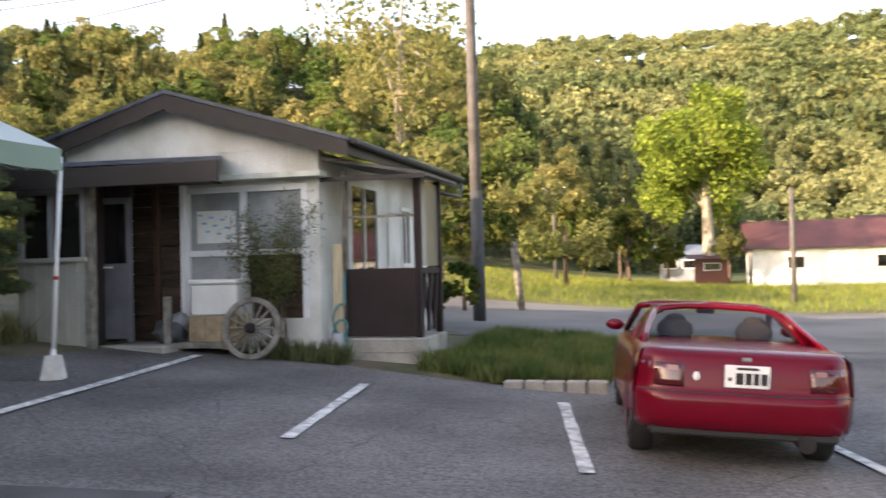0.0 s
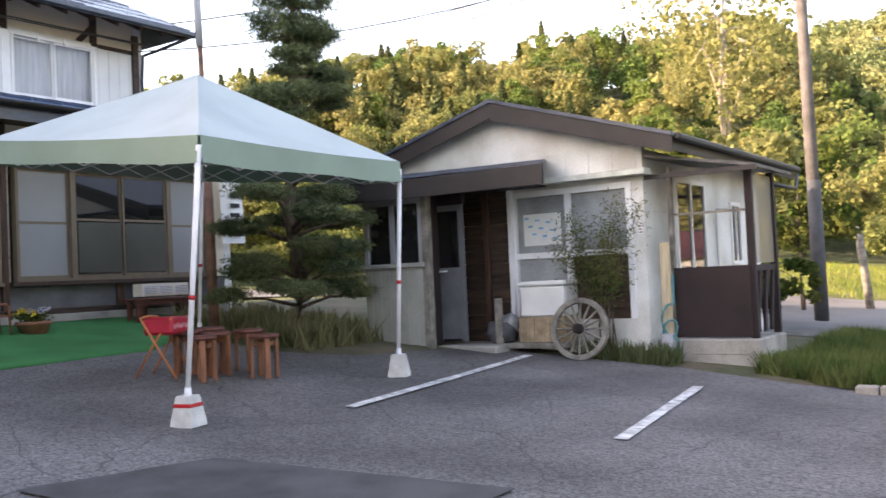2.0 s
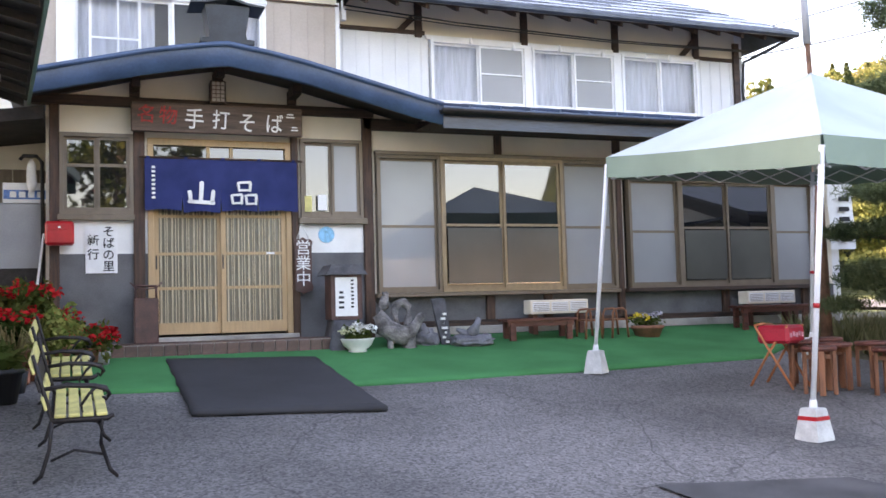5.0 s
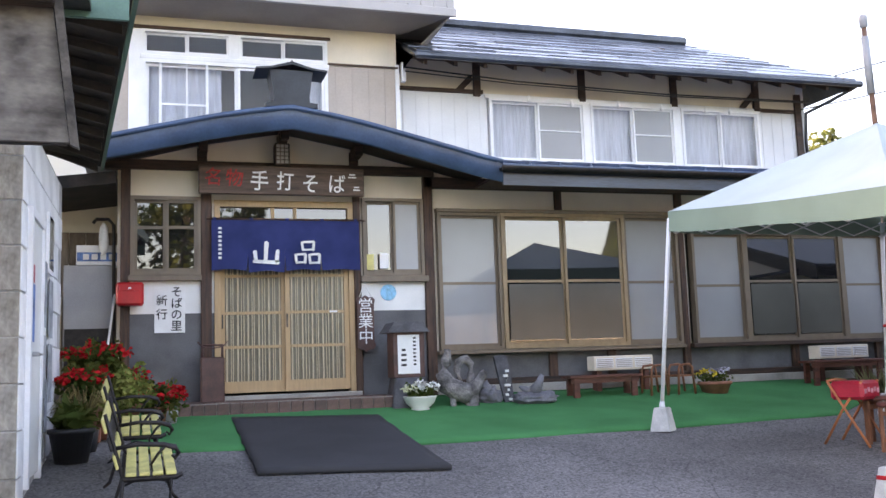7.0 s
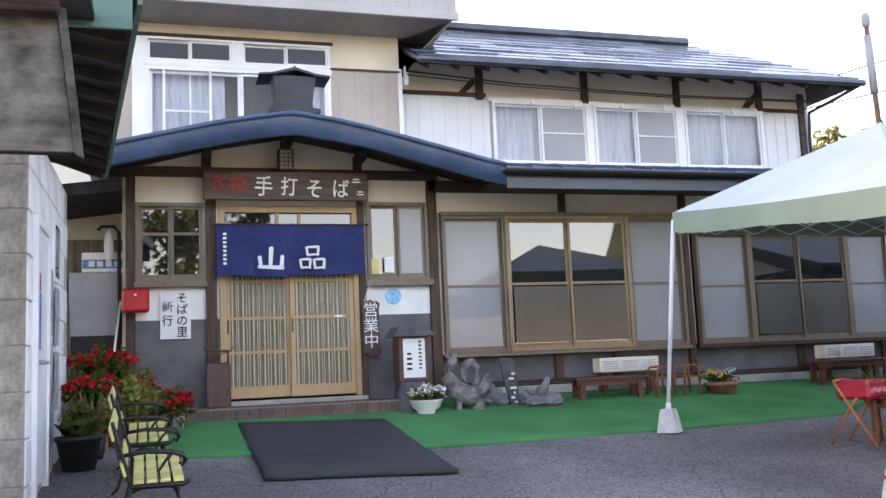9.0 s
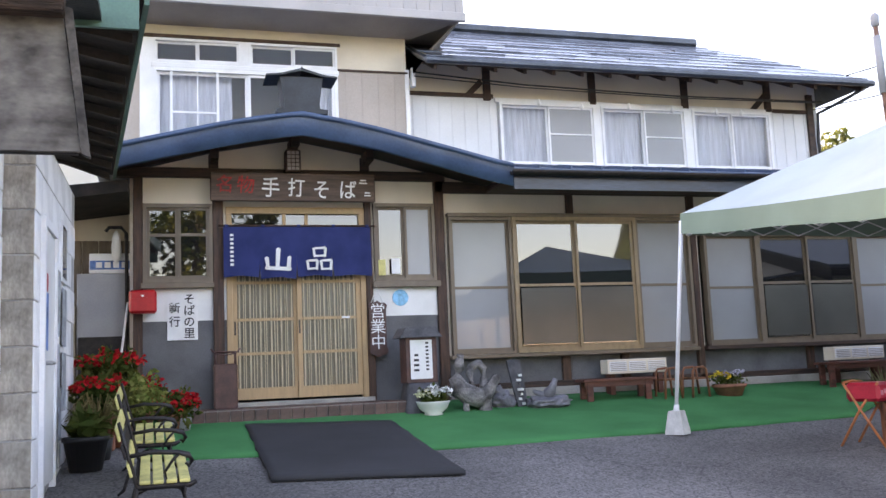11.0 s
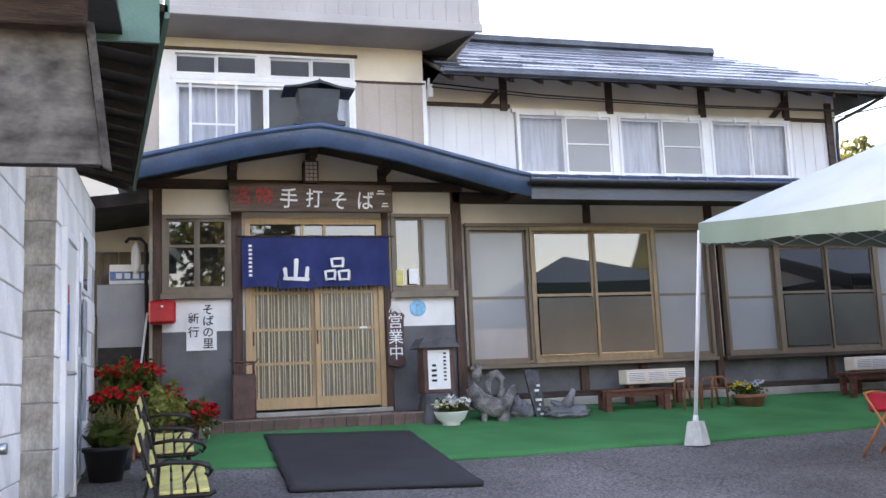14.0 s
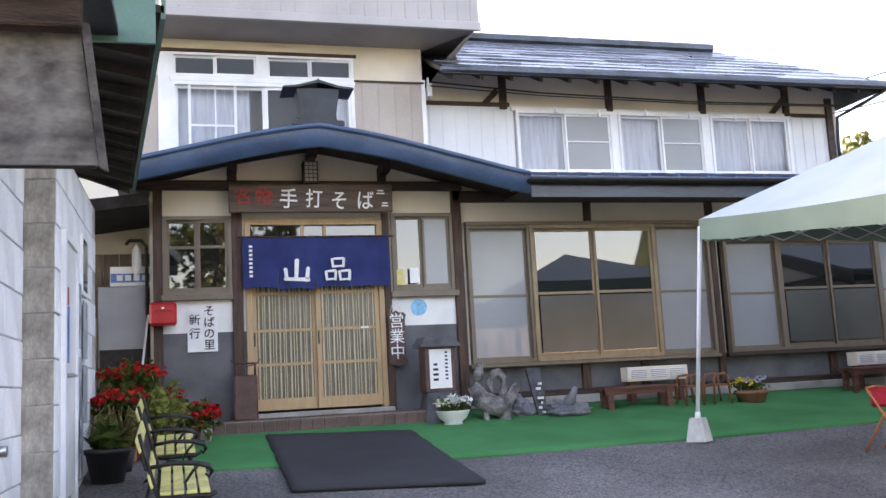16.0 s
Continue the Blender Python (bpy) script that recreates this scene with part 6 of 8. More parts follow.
def blades(name, mat, n, pick, size, label, long=3.0):
    c = np.array([pick() for _ in range(n)])
    h = rng.uniform(0.5, 1.3, (n, 1)) * size
    a = rng.uniform(0, 2 * np.pi, n)
    w = np.stack([np.cos(a), np.sin(a), 0 * a], 1) * h * 0.07
    lean = rng.normal(size=(n, 3)) * [0.35, 0.35, 0] * h
    v = np.stack([c - w, c + w, c + [0, 0, 1] * h + lean], 1).reshape(-1, 3)
    ob = new(name, mesh_np(name, v, np.arange(3 * n).reshape(-1, 3), mat))
    return tagged(ob, label, "grass", kind="stuff")


def on_ground(x0, x1, y0, y1):
    x, y = rng.uniform(x0, x1), rng.uniform(y0, y1)
    return x, y, gz(0, y)


def island():
    while True:
        x, y, z = on_ground(10.6, 16.2, 0.95, 3.3)
        if x > 10.7 + 0.5 * max(0, y - 2.3) and noise.noise((x * 1.1, y * 1.1, 4)) > -0.25:
            return x, y, z


blades("grass_patch", M["grassblade"], 16000, island, 0.23, "rough green grass behind the kerb stones")
M["fieldblade"] = leaf_material("pale_field_grass", (0.13, 0.19, 0.035), (0.27, 0.28, 0.07), 1.5)
blades("field_grass", M["fieldblade"], 26000, lambda: on_ground(28.2, 62, -14, 14), 0.22, "green field grass beyond the road")
blades("weeds_at_hut", M["leafdark"], 700, lambda: on_ground(11.12, 11.6, 4.3, 5.5), 0.24, "weeds at the foot of the hut")
blades("weeds_at_path", M["grassblade"], 1200, lambda: on_ground(12.0, 17.0, 3.0, 3.36), 0.16, "weeds along the veranda base")
blades("pine_bed_grass", M["dryblade"], 2200, lambda: on_ground(8.8, 10.4, 8.2, 10.6), 0.34, "long grass under the pine")

# kerb stones
kerb = mesh_of("kerb_stone", bx(-0.07, 0.07, -0.11, 0.11, 0, 0.17, bevel=0.015), M["concrete"])
for k in range(14):
    y = 1.92 - 0.118 * k * 1.0
    o = new("kerb_stone", kerb)
    o.matrix_world = pose(10.42 + 0.02 * math.sin(k * 2.1), 1.95 - 0.235 * k if k < 9 else 1.95 - 0.235 * k, gz(0, 1.5) - 0.06, 0, 2 * math.sin(k), 3 * math.sin(k * 1.7))
    tagged(o, "pale concrete kerb stone edging the grass", "kerb stone", "kerb stones", "structure")
    if k >= 5:
        bpy.data.objects.remove(o)

# utility poles and wires
def pole(at, h, r, sleeve, label, arms=True):
    t = thing("utility_pole", label, "utility pole", at, group="utility poles")
    x, y, z = at
    part("shaft", cy((x, y, z - 0.1), (x - 0.012 * h, y + 0.004 * h, z + h), r, r * 0.7, 14), M["pole"], t)
    if sleeve:
        part("sleeve", cy((x, y, z - 0.1), (x - 0.012 * sleeve, y, z + sleeve), r * 1.06, r * 1.02, 14), M["poledark"], t, "black protective sleeve")
    if arms:
        for q in (0.93, 0.97):
            part("cross_arm", bx(x - 0.04 - 0.012 * h * q, x + 0.04 - 0.012 * h * q, y - 0.7, y + 0.7, z + h * q, z + h * q + 0.07), M["pole"], t)
            for s in (-0.6, -0.3, 0.3, 0.6):
                part("insulator", cy((x - 0.012 * h * q, y + s, z + h * q + 0.07), (x - 0.012 * h * q, y + s, z + h * q + 0.2), 0.035, 0.025, 8), M["white"], t)
    return t


pole((19.8, 4.42, 0.35), 10.5, 0.135, 2.85, "grey concrete utility pole with black sleeve")
pole((52.0, 7.2, 0.4), 5.4, 0.11, 0, "far wooden utility pole with white insulators")
pole((33.0, -3.35, 0.0), 3.9, 0.10, 0, "pale utility pole by the field", False)
pole((62.0, 4.0, 0.3), 5.4, 0.10, 0, "far pale slim utility pole", False)
solid("leaning_post", cy((24.4, 4.30, 0.3), (24.0, 4.42, 2.35), 0.10, 0.09, 10), M["greywood"], "weathered grey post by the road", "post")
for k, (a, b, s) in enumerate((((19.7, 4.6, 9.8), (10.3, 13.1, 6.1), 0.5), ((19.7, 4.3, 9.2), (10.3, 13.2, 5.7), 0.7), ((19.7, 4.3, 9.6), (52, 7.2, 5.5), 0.8), ((19.7, 4.6, 10.2), (-6, 26, 9.6), 0.9), ((25.48, 29.62, 10.19), (16.25, 8.08, 7.24), 0.1), ((26.98, 31.33, 9.0), (17.13, 8.52, 7.42), 0.1))):
    bm = nb()
    a, b = Vector(a), Vector(b)
    tube(bm, [a.lerp(b, q) - Vector((0, 0, s * 4 * q * (1 - q))) for q in [j / 14 for j in range(15)]], 0.011, 5)
    solid("overhead_wire", bm, M["black"], "thin dark overhead wire", "wire", group="overhead wires")

# far houses
M["redroof"] = material("red_brown_roof", (0.115, 0.045, 0.045), 0.6, var=0.12, scale=1, fine=10, bump=0.2)
M["bluegrey"] = material("blue_grey_sheet", (0.22, 0.26, 0.31), 0.6, var=0.12, scale=1, bump=0.1)


def far_house(at, size, h, rise, roof, wall, label, along="y", n=3):
    t = thing("house", label, "house", at, group="far houses")
    x, y, z = at
    a, b = size
    part("wall", bx(x - a / 2, x + a / 2, y - b / 2, y + b / 2, z - 0.3, z + h), wall, t)
    bm = nb()
    o = 0.45
    if along == "y":
        prism(bm, [(x - a / 2 - o, y - b / 2 - o, z + h), (x + a / 2 + o, y - b / 2 - o, z + h), (x, y - b / 2 - o, z + h + rise)], (0, b + 2 * o, 0))
    else:
        prism(bm, [(x - a / 2 - o, y - b / 2 - o, z + h), (x - a / 2 - o, y + b / 2 + o, z + h), (x - a / 2 - o, y, z + h + rise)], (a + 2 * o, 0, 0))
    part("roof", bm, roof, t)
    for k in range(n):
        yy = y - b / 2 + b * (k + 0.5) / n
        w = part("window", bx(x - a / 2 - 0.04, x - a / 2, yy - 0.5, yy + 0.5, z + h * 0.42, z + h * 0.8), M["alu"], t)
        part("pane", bx(x - a / 2 - 0.05, x - a / 2 - 0.04, yy - 0.44, yy + 0.44, z + h * 0.46, z + h * 0.76), M["glassdark"], w)
    return t


far_house((60, -8.3, 0.0), (6, 9.5), 2.1, 1.7, M["redroof"], M["white"], "low white house with red-brown roof", n=2)
far_house((66, -15.0, 0.0), (6, 8), 2.6, 1.6, M["redroof"], M["white"], "second white house with red-brown roof")
far_house((66, 0.6, 0.3), (4, 2.6), 1.6, 0.7, M["bluegrey"], M["bluegrey"], "blue-grey shed beyond the field", n=2)
far_house((58, -1.3, 0.4), (1.6, 2.0), 1.2, 0.25, M["redroof"], M["redwood"], "small red-brown wooden shed", n=1)
# dark-roofed house across the yard, seen mirrored in the windows
far_house((20.8, -27.0, -0.1), (7.5, 9), 5.4, 2.2, M["navytile"], M["cream"], "dark-roofed house across the yard", n=3)
tree("yard_tree", (0.8, -13.0, -0.05), 10.5, 0.22, M["bark"], 13, "leafy tree across the yard, mirrored in the panes", M["leafbush"], (0.8, -13.0, 6.6), (2.6, 2.2, 3.0), 5200, 0.13, 44)
bm = nb()
for k in range(9):
    tube(bm, [(57.0, -3.3 - 1.0 * k, 0.0), (57.0, -3.3 - 1.0 * k, 0.85)], 0.04, 6)
tube(bm, [(57.0, -3.3, 0.8), (57.0, -11.3, 0.8)], 0.03, 6)
tube(bm, [(57.0, -3.3, 0.45), (57.0, -11.3, 0.45)], 0.03, 6)
solid("pale_fence", bm, M["white"], "pale low rail fence by the white house", "fence")

# the garden pine
pine = thing("garden_pine", "clipped garden pine with dark layered needle pads", "tree", (9.35, 8.85, gz(0, 8.85)))
bm = nb()
ptsP = [(9.35, 8.85, 0.75), (9.40, 8.80, 1.6), (9.30, 8.88, 2.6), (9.38, 8.78, 3.6), (9.30, 8.70, 4.6), (9.34, 8.68, 5.6)]
tube(bm, ptsP, [0.13, 0.11, 0.09, 0.075, 0.06, 0.03], 10)
part("trunk", bm, M["bark"], pine)
rp = np.random.default_rng(31)
pads = []
for k in range(56):
    z = 1.45 + 1.5 * rp.uniform() if k < 32 else 3.0 + 2.2 * rp.uniform()
    reach = (1.25 - 0.25 * (z - 1)) if z < 2.95 else max(0.25, 0.85 - 0.20 * (z - 3.0))
    a = rp.uniform(0, 2 * math.pi)
    q = reach * rp.uniform(0.45, 1.0)
    pads.append((9.34 + q * math.cos(a), 8.76 + q * math.sin(a), z, rp.uniform(0.24, 0.42)))
pads += [(9.34, 8.68, 5.62, 0.42), (9.25, 8.85, 5.45, 0.38), (9.45, 8.45, 5.4, 0.36)]
for k, (x, y, z, r) in enumerate(pads):
    rg = np.random.default_rng(100 + k)
    d = rg.normal(size=(1500, 3))
    d /= np.linalg.norm(d, axis=1)[:, None]
    c = np.array([x, y, z]) + d * np.array([r, r, r * 0.34]) * rg.uniform(0.45, 1.0, (1500, 1)) * (1 + 0.25 * np.sin(d[:, :1] * 11 + 7 * d[:, 1:2] + k))
    v, f = leaves(rg, c, 0.0085, 0.0, 5.5)
    o = new("needle_pad", mesh_np("needle_pad", v - np.array(pine.location), f, M["needles"]))
    o.parent = pine
    zz = min(max(z - 0.12, 0.9), 5.4)
    i = min(4, int((zz - 0.75) / 0.97))
    tk = Vector(ptsP[i]).lerp(Vector(ptsP[i + 1]), ((zz - 0.75) / 0.97) - i)
    bm = nb()
    tube(bm, [tk, tk.lerp(Vector((x, y, z)), 0.5) + Vector((0, 0, 0.03)), (x, y, z - 0.05)], [0.03, 0.02, 0.01], 5)
    part("limb", bm, M["bark"], pine)

# lamp post beside the pine
M["rustpole"] = material("rusty_pole", (0.20, 0.10, 0.065), 0.75, var=0.25, scale=5, bump=0.2)
lp = thing("lamp_post", "slim rusty lamp post on a wooden stake", "lamp post", (8.62, 9.66, gz(0, 9.66)))
part("stake", cy((8.62, 9.66, 0.8), (8.60, 9.66, 3.4), 0.075, 0.06, 10), M["rustpole"], lp, "reddish wooden stake")
part("upper_tube", cy((8.60, 9.66, 3.3), (8.55, 9.68, 5.75), 0.035, 0.03, 10), M["rustpole"], lp)
part("upper_sleeve", cy((8.565, 9.675, 4.85), (8.55, 9.68, 5.6), 0.048, 0.048, 10), M["grey"], lp, "grey conduit")
bm = nb()
lathe(bm, (8.55, 9.68, 5.72), [(0.03, 0), (0.05, 0.02), (0.055, 0.14), (0.03, 0.18)], 14)
part("lamp_head", bm, M["grey"], lp, "small grey lamp head")

# ---- writing ----
def writing(text, size, mat, m, parent, label="", bold=0.0, wide=1.0):
    """Flat raised letters, their middle at the pose m, reading along its x."""
    cu = bpy.data.curves.new("lettering", "FONT")
    cu.body, cu.size, cu.extrude, cu.offset = text, size, 0.002, bold
    cu.align_x, cu.align_y = "CENTER", "CENTER"
    tmp = bpy.data.objects.new("lettering", cu)
    scene.collection.objects.link(tmp)
    me = bpy.data.meshes.new_from_object(tmp.evaluated_get(bpy.context.evaluated_depsgraph_get()))
    bpy.data.objects.remove(tmp)
    me.materials.clear()
    me.materials.append(mat)
    me.transform(ROOT[parent] @ m @ Matrix.Diagonal((wide, 1, 1, 1)))
    ob = new("lettering", me)
    ob.parent = parent
    ROOT[ob] = ROOT[parent]
    return tagged(ob, label)


def facing(x, y, z, roll=0):
    """A pose on the front wall, reading along x, facing the yard."""
    return pose(x, y, z, 90, 0, 0) @ pose(0, 0, 0, 0, 0, roll)


def bars(parent, x0, x1, z0, z1, y, mat, n=2, m=3):
    """Strokes in place of a name that is not written out."""
    k = 0
    for i in range(n):
        a = x0 + (x1 - x0) * i / n
        w = (x1 - x0) / n * 0.8
        for j in range(m):
            zz = z0 + (z1 - z0) * (j + 0.1) / m
            part("bar", bx(a + (0.12 * w if j == m - 1 else 0), a + w - (0.12 * w if j == m - 1 else 0), y - 0.004, y, zz, zz + (z1 - z0) / m * 0.45), mat, parent)


# wooden sign board
sb = thing("sign_board", "long dark wooden sign board with white brush writing", "sign", (1.44, 11.7, 3.79))
bm = nb()
box(bm, 0.365, 2.405, 11.72, 11.77, 3.77, 4.13, bevel=0.012)
part("board", bm, M["signwood"], sb)
for ch, x, z in (("名", 0.54, 3.965), ("物", 0.79, 3.955)):
    writing(ch, 0.23, M["inkred"], facing(x, 11.715, z, -4), sb, "faded red brush character", 0.002, 0.95)
for ch, x, z, k in (("手", 1.09, 3.925, 0.27), ("打", 1.405, 3.925, 0.25), ("そ", 1.72, 3.905, 0.26), ("ば", 2.05, 3.905, 0.26)):
    writing(ch, k, M["inkwhite"], facing(x, 11.715, z, -3), sb, "white brush character", 0.002, 0.86)
bars(sb, 2.20, 2.33, 4.00, 4.07, 11.718, M["inkwhite"], 1, 2)
bars(sb, 2.26, 2.37, 3.84, 3.91, 11.718, M["inkwhite"], 1, 2)

# shop curtain
nr = thing("shop_curtain", "indigo shop curtain with white strokes over the door", "curtain", (1.48, 11.88, 3.5))
CUT = (0.522, 0.955, 1.41, 1.855, 2.352)


def cloth_y(x, v):
    """How far the cloth stands out: slow folds that grow towards the hem."""
    return 11.868 - 0.03 * v + 0.016 * math.sin(x * 9.5 + 0.8 * math.sin(x * 3)) * (0.15 + v) + 0.006 * math.sin(x * 31 + v * 3) * v


for k in range(4):
    bm = nb()
    rows = []
    for j in range(13):
        v = j / 12
        gap = 0.010 * max(0.0, v - 0.72) / 0.28
        a, b = CUT[k] + gap * (k > 0), CUT[k + 1] - gap * (k < 3)
        hem = 0.608 + 0.03 * math.sin(math.pi * (k + 0.5) / 4) + 0.012 * math.sin(k * 2.2)
        rows.append([(a + (b - a) * i / 14, cloth_y(a + (b - a) * i / 14, v), 3.475 - hem * v - 0.010 * v * math.cos(2 * math.pi * i / 14)) for i in range(15)])
    sheet(bm, rows)
    part("panel", bm, M["navy"], nr)
for q in (0.56, 1.0, 1.44, 1.88, 2.31):
    part("loop", bx(q - 0.02, q + 0.02, 11.85, 11.884, 3.465, 3.50), M["navy"], nr)
part("rod", cy((0.46, 11.868, 3.487), (2.43, 11.868, 3.487), 0.013, None, 8), M["darkwood"], nr, "dark curtain rod")


def stroke(p, q, w0, w1):
    """A brush stroke from p to q, thicker at one end, lying on the cloth."""
    bm = nb()
    p, q = Vector(p), Vector(q)
    t = (q - p).normalized()
    n_ = Vector((-t.y, t.x))
    ring = [p + n_ * w0 / 2, p - t * w0 * 0.3, p - n_ * w0 / 2, q - n_ * w1 / 2, q + t * w1 * 0.3, q + n_ * w1 / 2]
    prism(bm, [(r.x, 11.808, r.y) for r in ring], (0, 0.004, 0))
    part("white_shape", bm, M["inkwhite"], nr)


stroke((1.035, 3.08), (1.05, 2.96), 0.05, 0.04)
stroke((1.18, 3.19), (1.165, 2.97), 0.055, 0.045)
stroke((1.315, 3.09), (1.30, 2.95), 0.045, 0.05)
stroke((1.02, 2.955), (1.325, 2.94), 0.04, 0.05)
for x0, z0, w, h in ((1.615, 3.09, 0.15, 0.105), (1.535, 2.93, 0.125, 0.11), (1.705, 2.925, 0.13, 0.115)):
    stroke((x0, z0 + h), (x0 + 0.012, z0), 0.032, 0.028)
    stroke((x0 + 0.015, z0 + h), (x0 + w, z0 + h + 0.006), 0.026, 0.032)
    stroke((x0 + w, z0 + h), (x0 + w - 0.01, z0), 0.034, 0.030)
    stroke((x0 + 0.015, z0 + 0.008), (x0 + w - 0.012, z0 + 0.014), 0.026, 0.024)
for j in range(8):
    part("stroke", bx(0.60, 0.64, 11.822, 11.828, 3.35 - 0.052 * j, 3.378 - 0.052 * j), M["inkwhite"], nr)

# hanging OPEN sign
op = thing("open_sign", "dark wooden hanging sign with white writing", "sign", (2.42, 11.9, 1.83))
bm = nb()
prism(bm, [(2.31, 11.88, 1.88), (2.33, 11.88, 1.85), (2.38, 11.88, 1.84), (2.42, 11.88, 1.815), (2.47, 11.88, 1.84), (2.52, 11.88, 1.85), (2.545, 11.88, 1.89), (2.525, 11.88, 1.95), (2.53, 11.88, 2.42), (2.545, 11.88, 2.47), (2.51, 11.88, 2.505), (2.46, 11.88, 2.50), (2.42, 11.88, 2.53), (2.37, 11.88, 2.50), (2.325, 11.88, 2.51), (2.30, 11.88, 2.47), (2.315, 11.88, 2.42), (2.32, 11.88, 1.95)], (0, 0.03, 0))
part("board", bm, M["rust"], op)
for k, ch in enumerate("営業中"):
    writing(ch, 0.20, M["inkwhite"], facing(2.42, 11.877, 2.385 - 0.197 * k), op, "white painted character", 0.0)
bm = nb()
tube(bm, [(2.34, 11.89, 2.50), (2.415, 11.9, 2.70), (2.50, 11.89, 2.50)], 0.007, 6)
part("cord", bm, M["inkwhite"], op)
lg = solid("round_emblem", cy((2.75, 11.985, 2.57), (2.75, 11.998, 2.57), 0.105, 0.105, 24), M["skyblue"], "pale blue round emblem on the white wall", "emblem")

# paper notice
pn = thing("paper_notice", "white paper notice with black brush writing", "notice", (0.05, 11.9, 2.13))
part("sheet", bx(-0.14, 0.215, 11.975, 11.985, 2.11, 2.67), M["paper"], pn)
for k, ch in enumerate("そばの里"):
    writing(ch, 0.135, M["inkblack"], facing(0.115, 11.972, 2.595 - 0.137 * k), pn, "black brush writing", 0.0015)
for k, ch in enumerate("新行"):
    writing(ch, 0.135, M["inkblack"], facing(-0.055, 11.972, 2.49 - 0.165 * k), pn, "black brush writing", 0.0015)

# red letter box
mb = thing("letter_box", "red enamel letter box on the corner post", "letter box", (-0.40, 11.9, 2.44))
part("body", bx(-0.57, -0.26, 11.72, 11.93, 2.43, 2.70, bevel=0.025), M["red"], mb)
part("flap", bx(-0.53, -0.30, 11.708, 11.72, 2.60, 2.665, bevel=0.004), M["red"], mb)
part("emblem", bx(-0.43, -0.40, 11.704, 11.708, 2.62, 2.64), M["paper"], mb)

# window stickers
ws = solid("yellow_notice", bx(2.47, 2.56, 11.955, 11.96, 2.86, 3.06), M["yellow"], "small yellow notice inside the window", "notice")
ws = solid("white_sticker", bx(2.64, 2.76, 11.955, 11.96, 2.88, 3.08), M["paper"], "white sticker on the window pane", "sticker")

# umbrella stand
us = thing("umbrella_stand", "dark brown metal umbrella stand with curled rim", "umbrella stand", (0.52, 11.65, 1.26))
part("body", bx(0.38, 0.65, 11.56, 11.78, 1.27, 1.80, bevel=0.015), M["rust"], us)
bm = nb()
for x in (0.40, 0.63):
    for y in (11.58, 11.76):
        tube(bm, [(x, y, 1.78), (x, y, 1.94)], 0.009, 6)
tube(bm, [(0.40, 11.58, 1.94), (0.63, 11.58, 1.94), (0.63, 11.76, 1.94), (0.40, 11.76, 1.94)], 0.011, 6, closed=True)
tube(bm, [(0.34, 11.57, 1.98), (0.40, 11.57, 1.92), (0.515, 11.565, 1.90), (0.63, 11.57, 1.92), (0.69, 11.57, 1.98)], 0.009, 6)
part("rim", bm, M["rust"], us)

# lantern sign
ls = thing("lantern_sign", "roofed dark lantern sign with white paper face", "lantern", (2.80, 11.35, 1.1))
bm = nb()
lathe(bm, (2.80, 11.35, 1.08), [(0.34, 0), (0.33, 0.04), (0.25, 0.36), (0.24, 0.40)], 4)
bm.transform(Matrix.Translation((2.80, 11.35, 0)) @ Matrix.Rotation(radians(45), 4, "Z") @ Matrix.Translation((-2.80, -11.35, 0)))
part("base", bm, M["stone"], ls)
part("body", bx(2.595, 2.985, 11.20, 11.50, 1.48, 2.03, bevel=0.008), M["rust"], ls)
part("face", bx(2.65, 2.92, 11.19, 11.20, 1.525, 1.99), M["paper"], ls, "white lettered paper face")
bm = nb()
prism(bm, [(2.51, 11.12, 2.02), (3.04, 11.12, 2.02), (3.01, 11.12, 2.055), (2.955, 11.12, 2.145), (2.60, 11.12, 2.145), (2.54, 11.12, 2.055)], (0, 0.46, 0))
part("roof", bm, M["stone"], ls, "small dark hipped cap")
bars(ls, 2.69, 2.77, 1.61, 1.85, 11.19, M["inkblack"], 1, 4)
for j in range(8):
    part("stroke", bx(2.84, 2.875, 11.186, 11.19, 1.94 - 0.045 * j, 1.962 - 0.045 * j), M["inkblack"], ls)


# ---- flowers and pots ----
def flowers(parent, c, r, n, mat, size, seed, up=0.5):
    rg = np.random.default_rng(seed)
    d = rg.normal(size=(n, 3))
    d /= np.linalg.norm(d, axis=1)[:, None]
    d[:, 2] = np.abs(d[:, 2]) * up + 0.1
    q = np.array(c) + d * np.array(r) * rg.uniform(0.8, 1.05, (n, 1))
    v, f = leaves(rg, np.repeat(q, 5, axis=0) + rg.normal(size=(n * 5, 3)) * size * 0.7, size, 0.3)
    off = np.array(ROOT[parent].inverted().translation)
    o = new("blossoms", mesh_np("blossoms", v - off, f, mat))
    o.parent = parent
    return o


def foliage(parent, c, r, n, mat, size, seed, long=1.0, name="foliage"):
    rg = np.random.default_rng(seed)
    d = rg.normal(size=(n, 3))
    d /= np.linalg.norm(d, axis=1)[:, None]
    q = np.array(c) + d * np.array(r) * rg.uniform(0.35, 1.0, (n, 1)) * (1 + 0.25 * np.sin(d[:, :1] * 9 + seed))
    v, f = leaves(rg, q, size, 0.1, long)
    off = np.array(ROOT[parent].inverted().translation)
    o = new(name, mesh_np(name, v - off, f, mat))
    o.parent = parent
    return o


M["petalred"] = leaf_material("red_petals", (0.42, 0.012, 0.020), (0.60, 0.03, 0.03), 8)
M["petalwhite"] = leaf_material("white_petals", (0.72, 0.72, 0.70), (0.80, 0.80, 0.78), 8)
M["petalcream"] = leaf_material("cream_petals", (0.68, 0.66, 0.36), (0.76, 0.76, 0.60), 8)
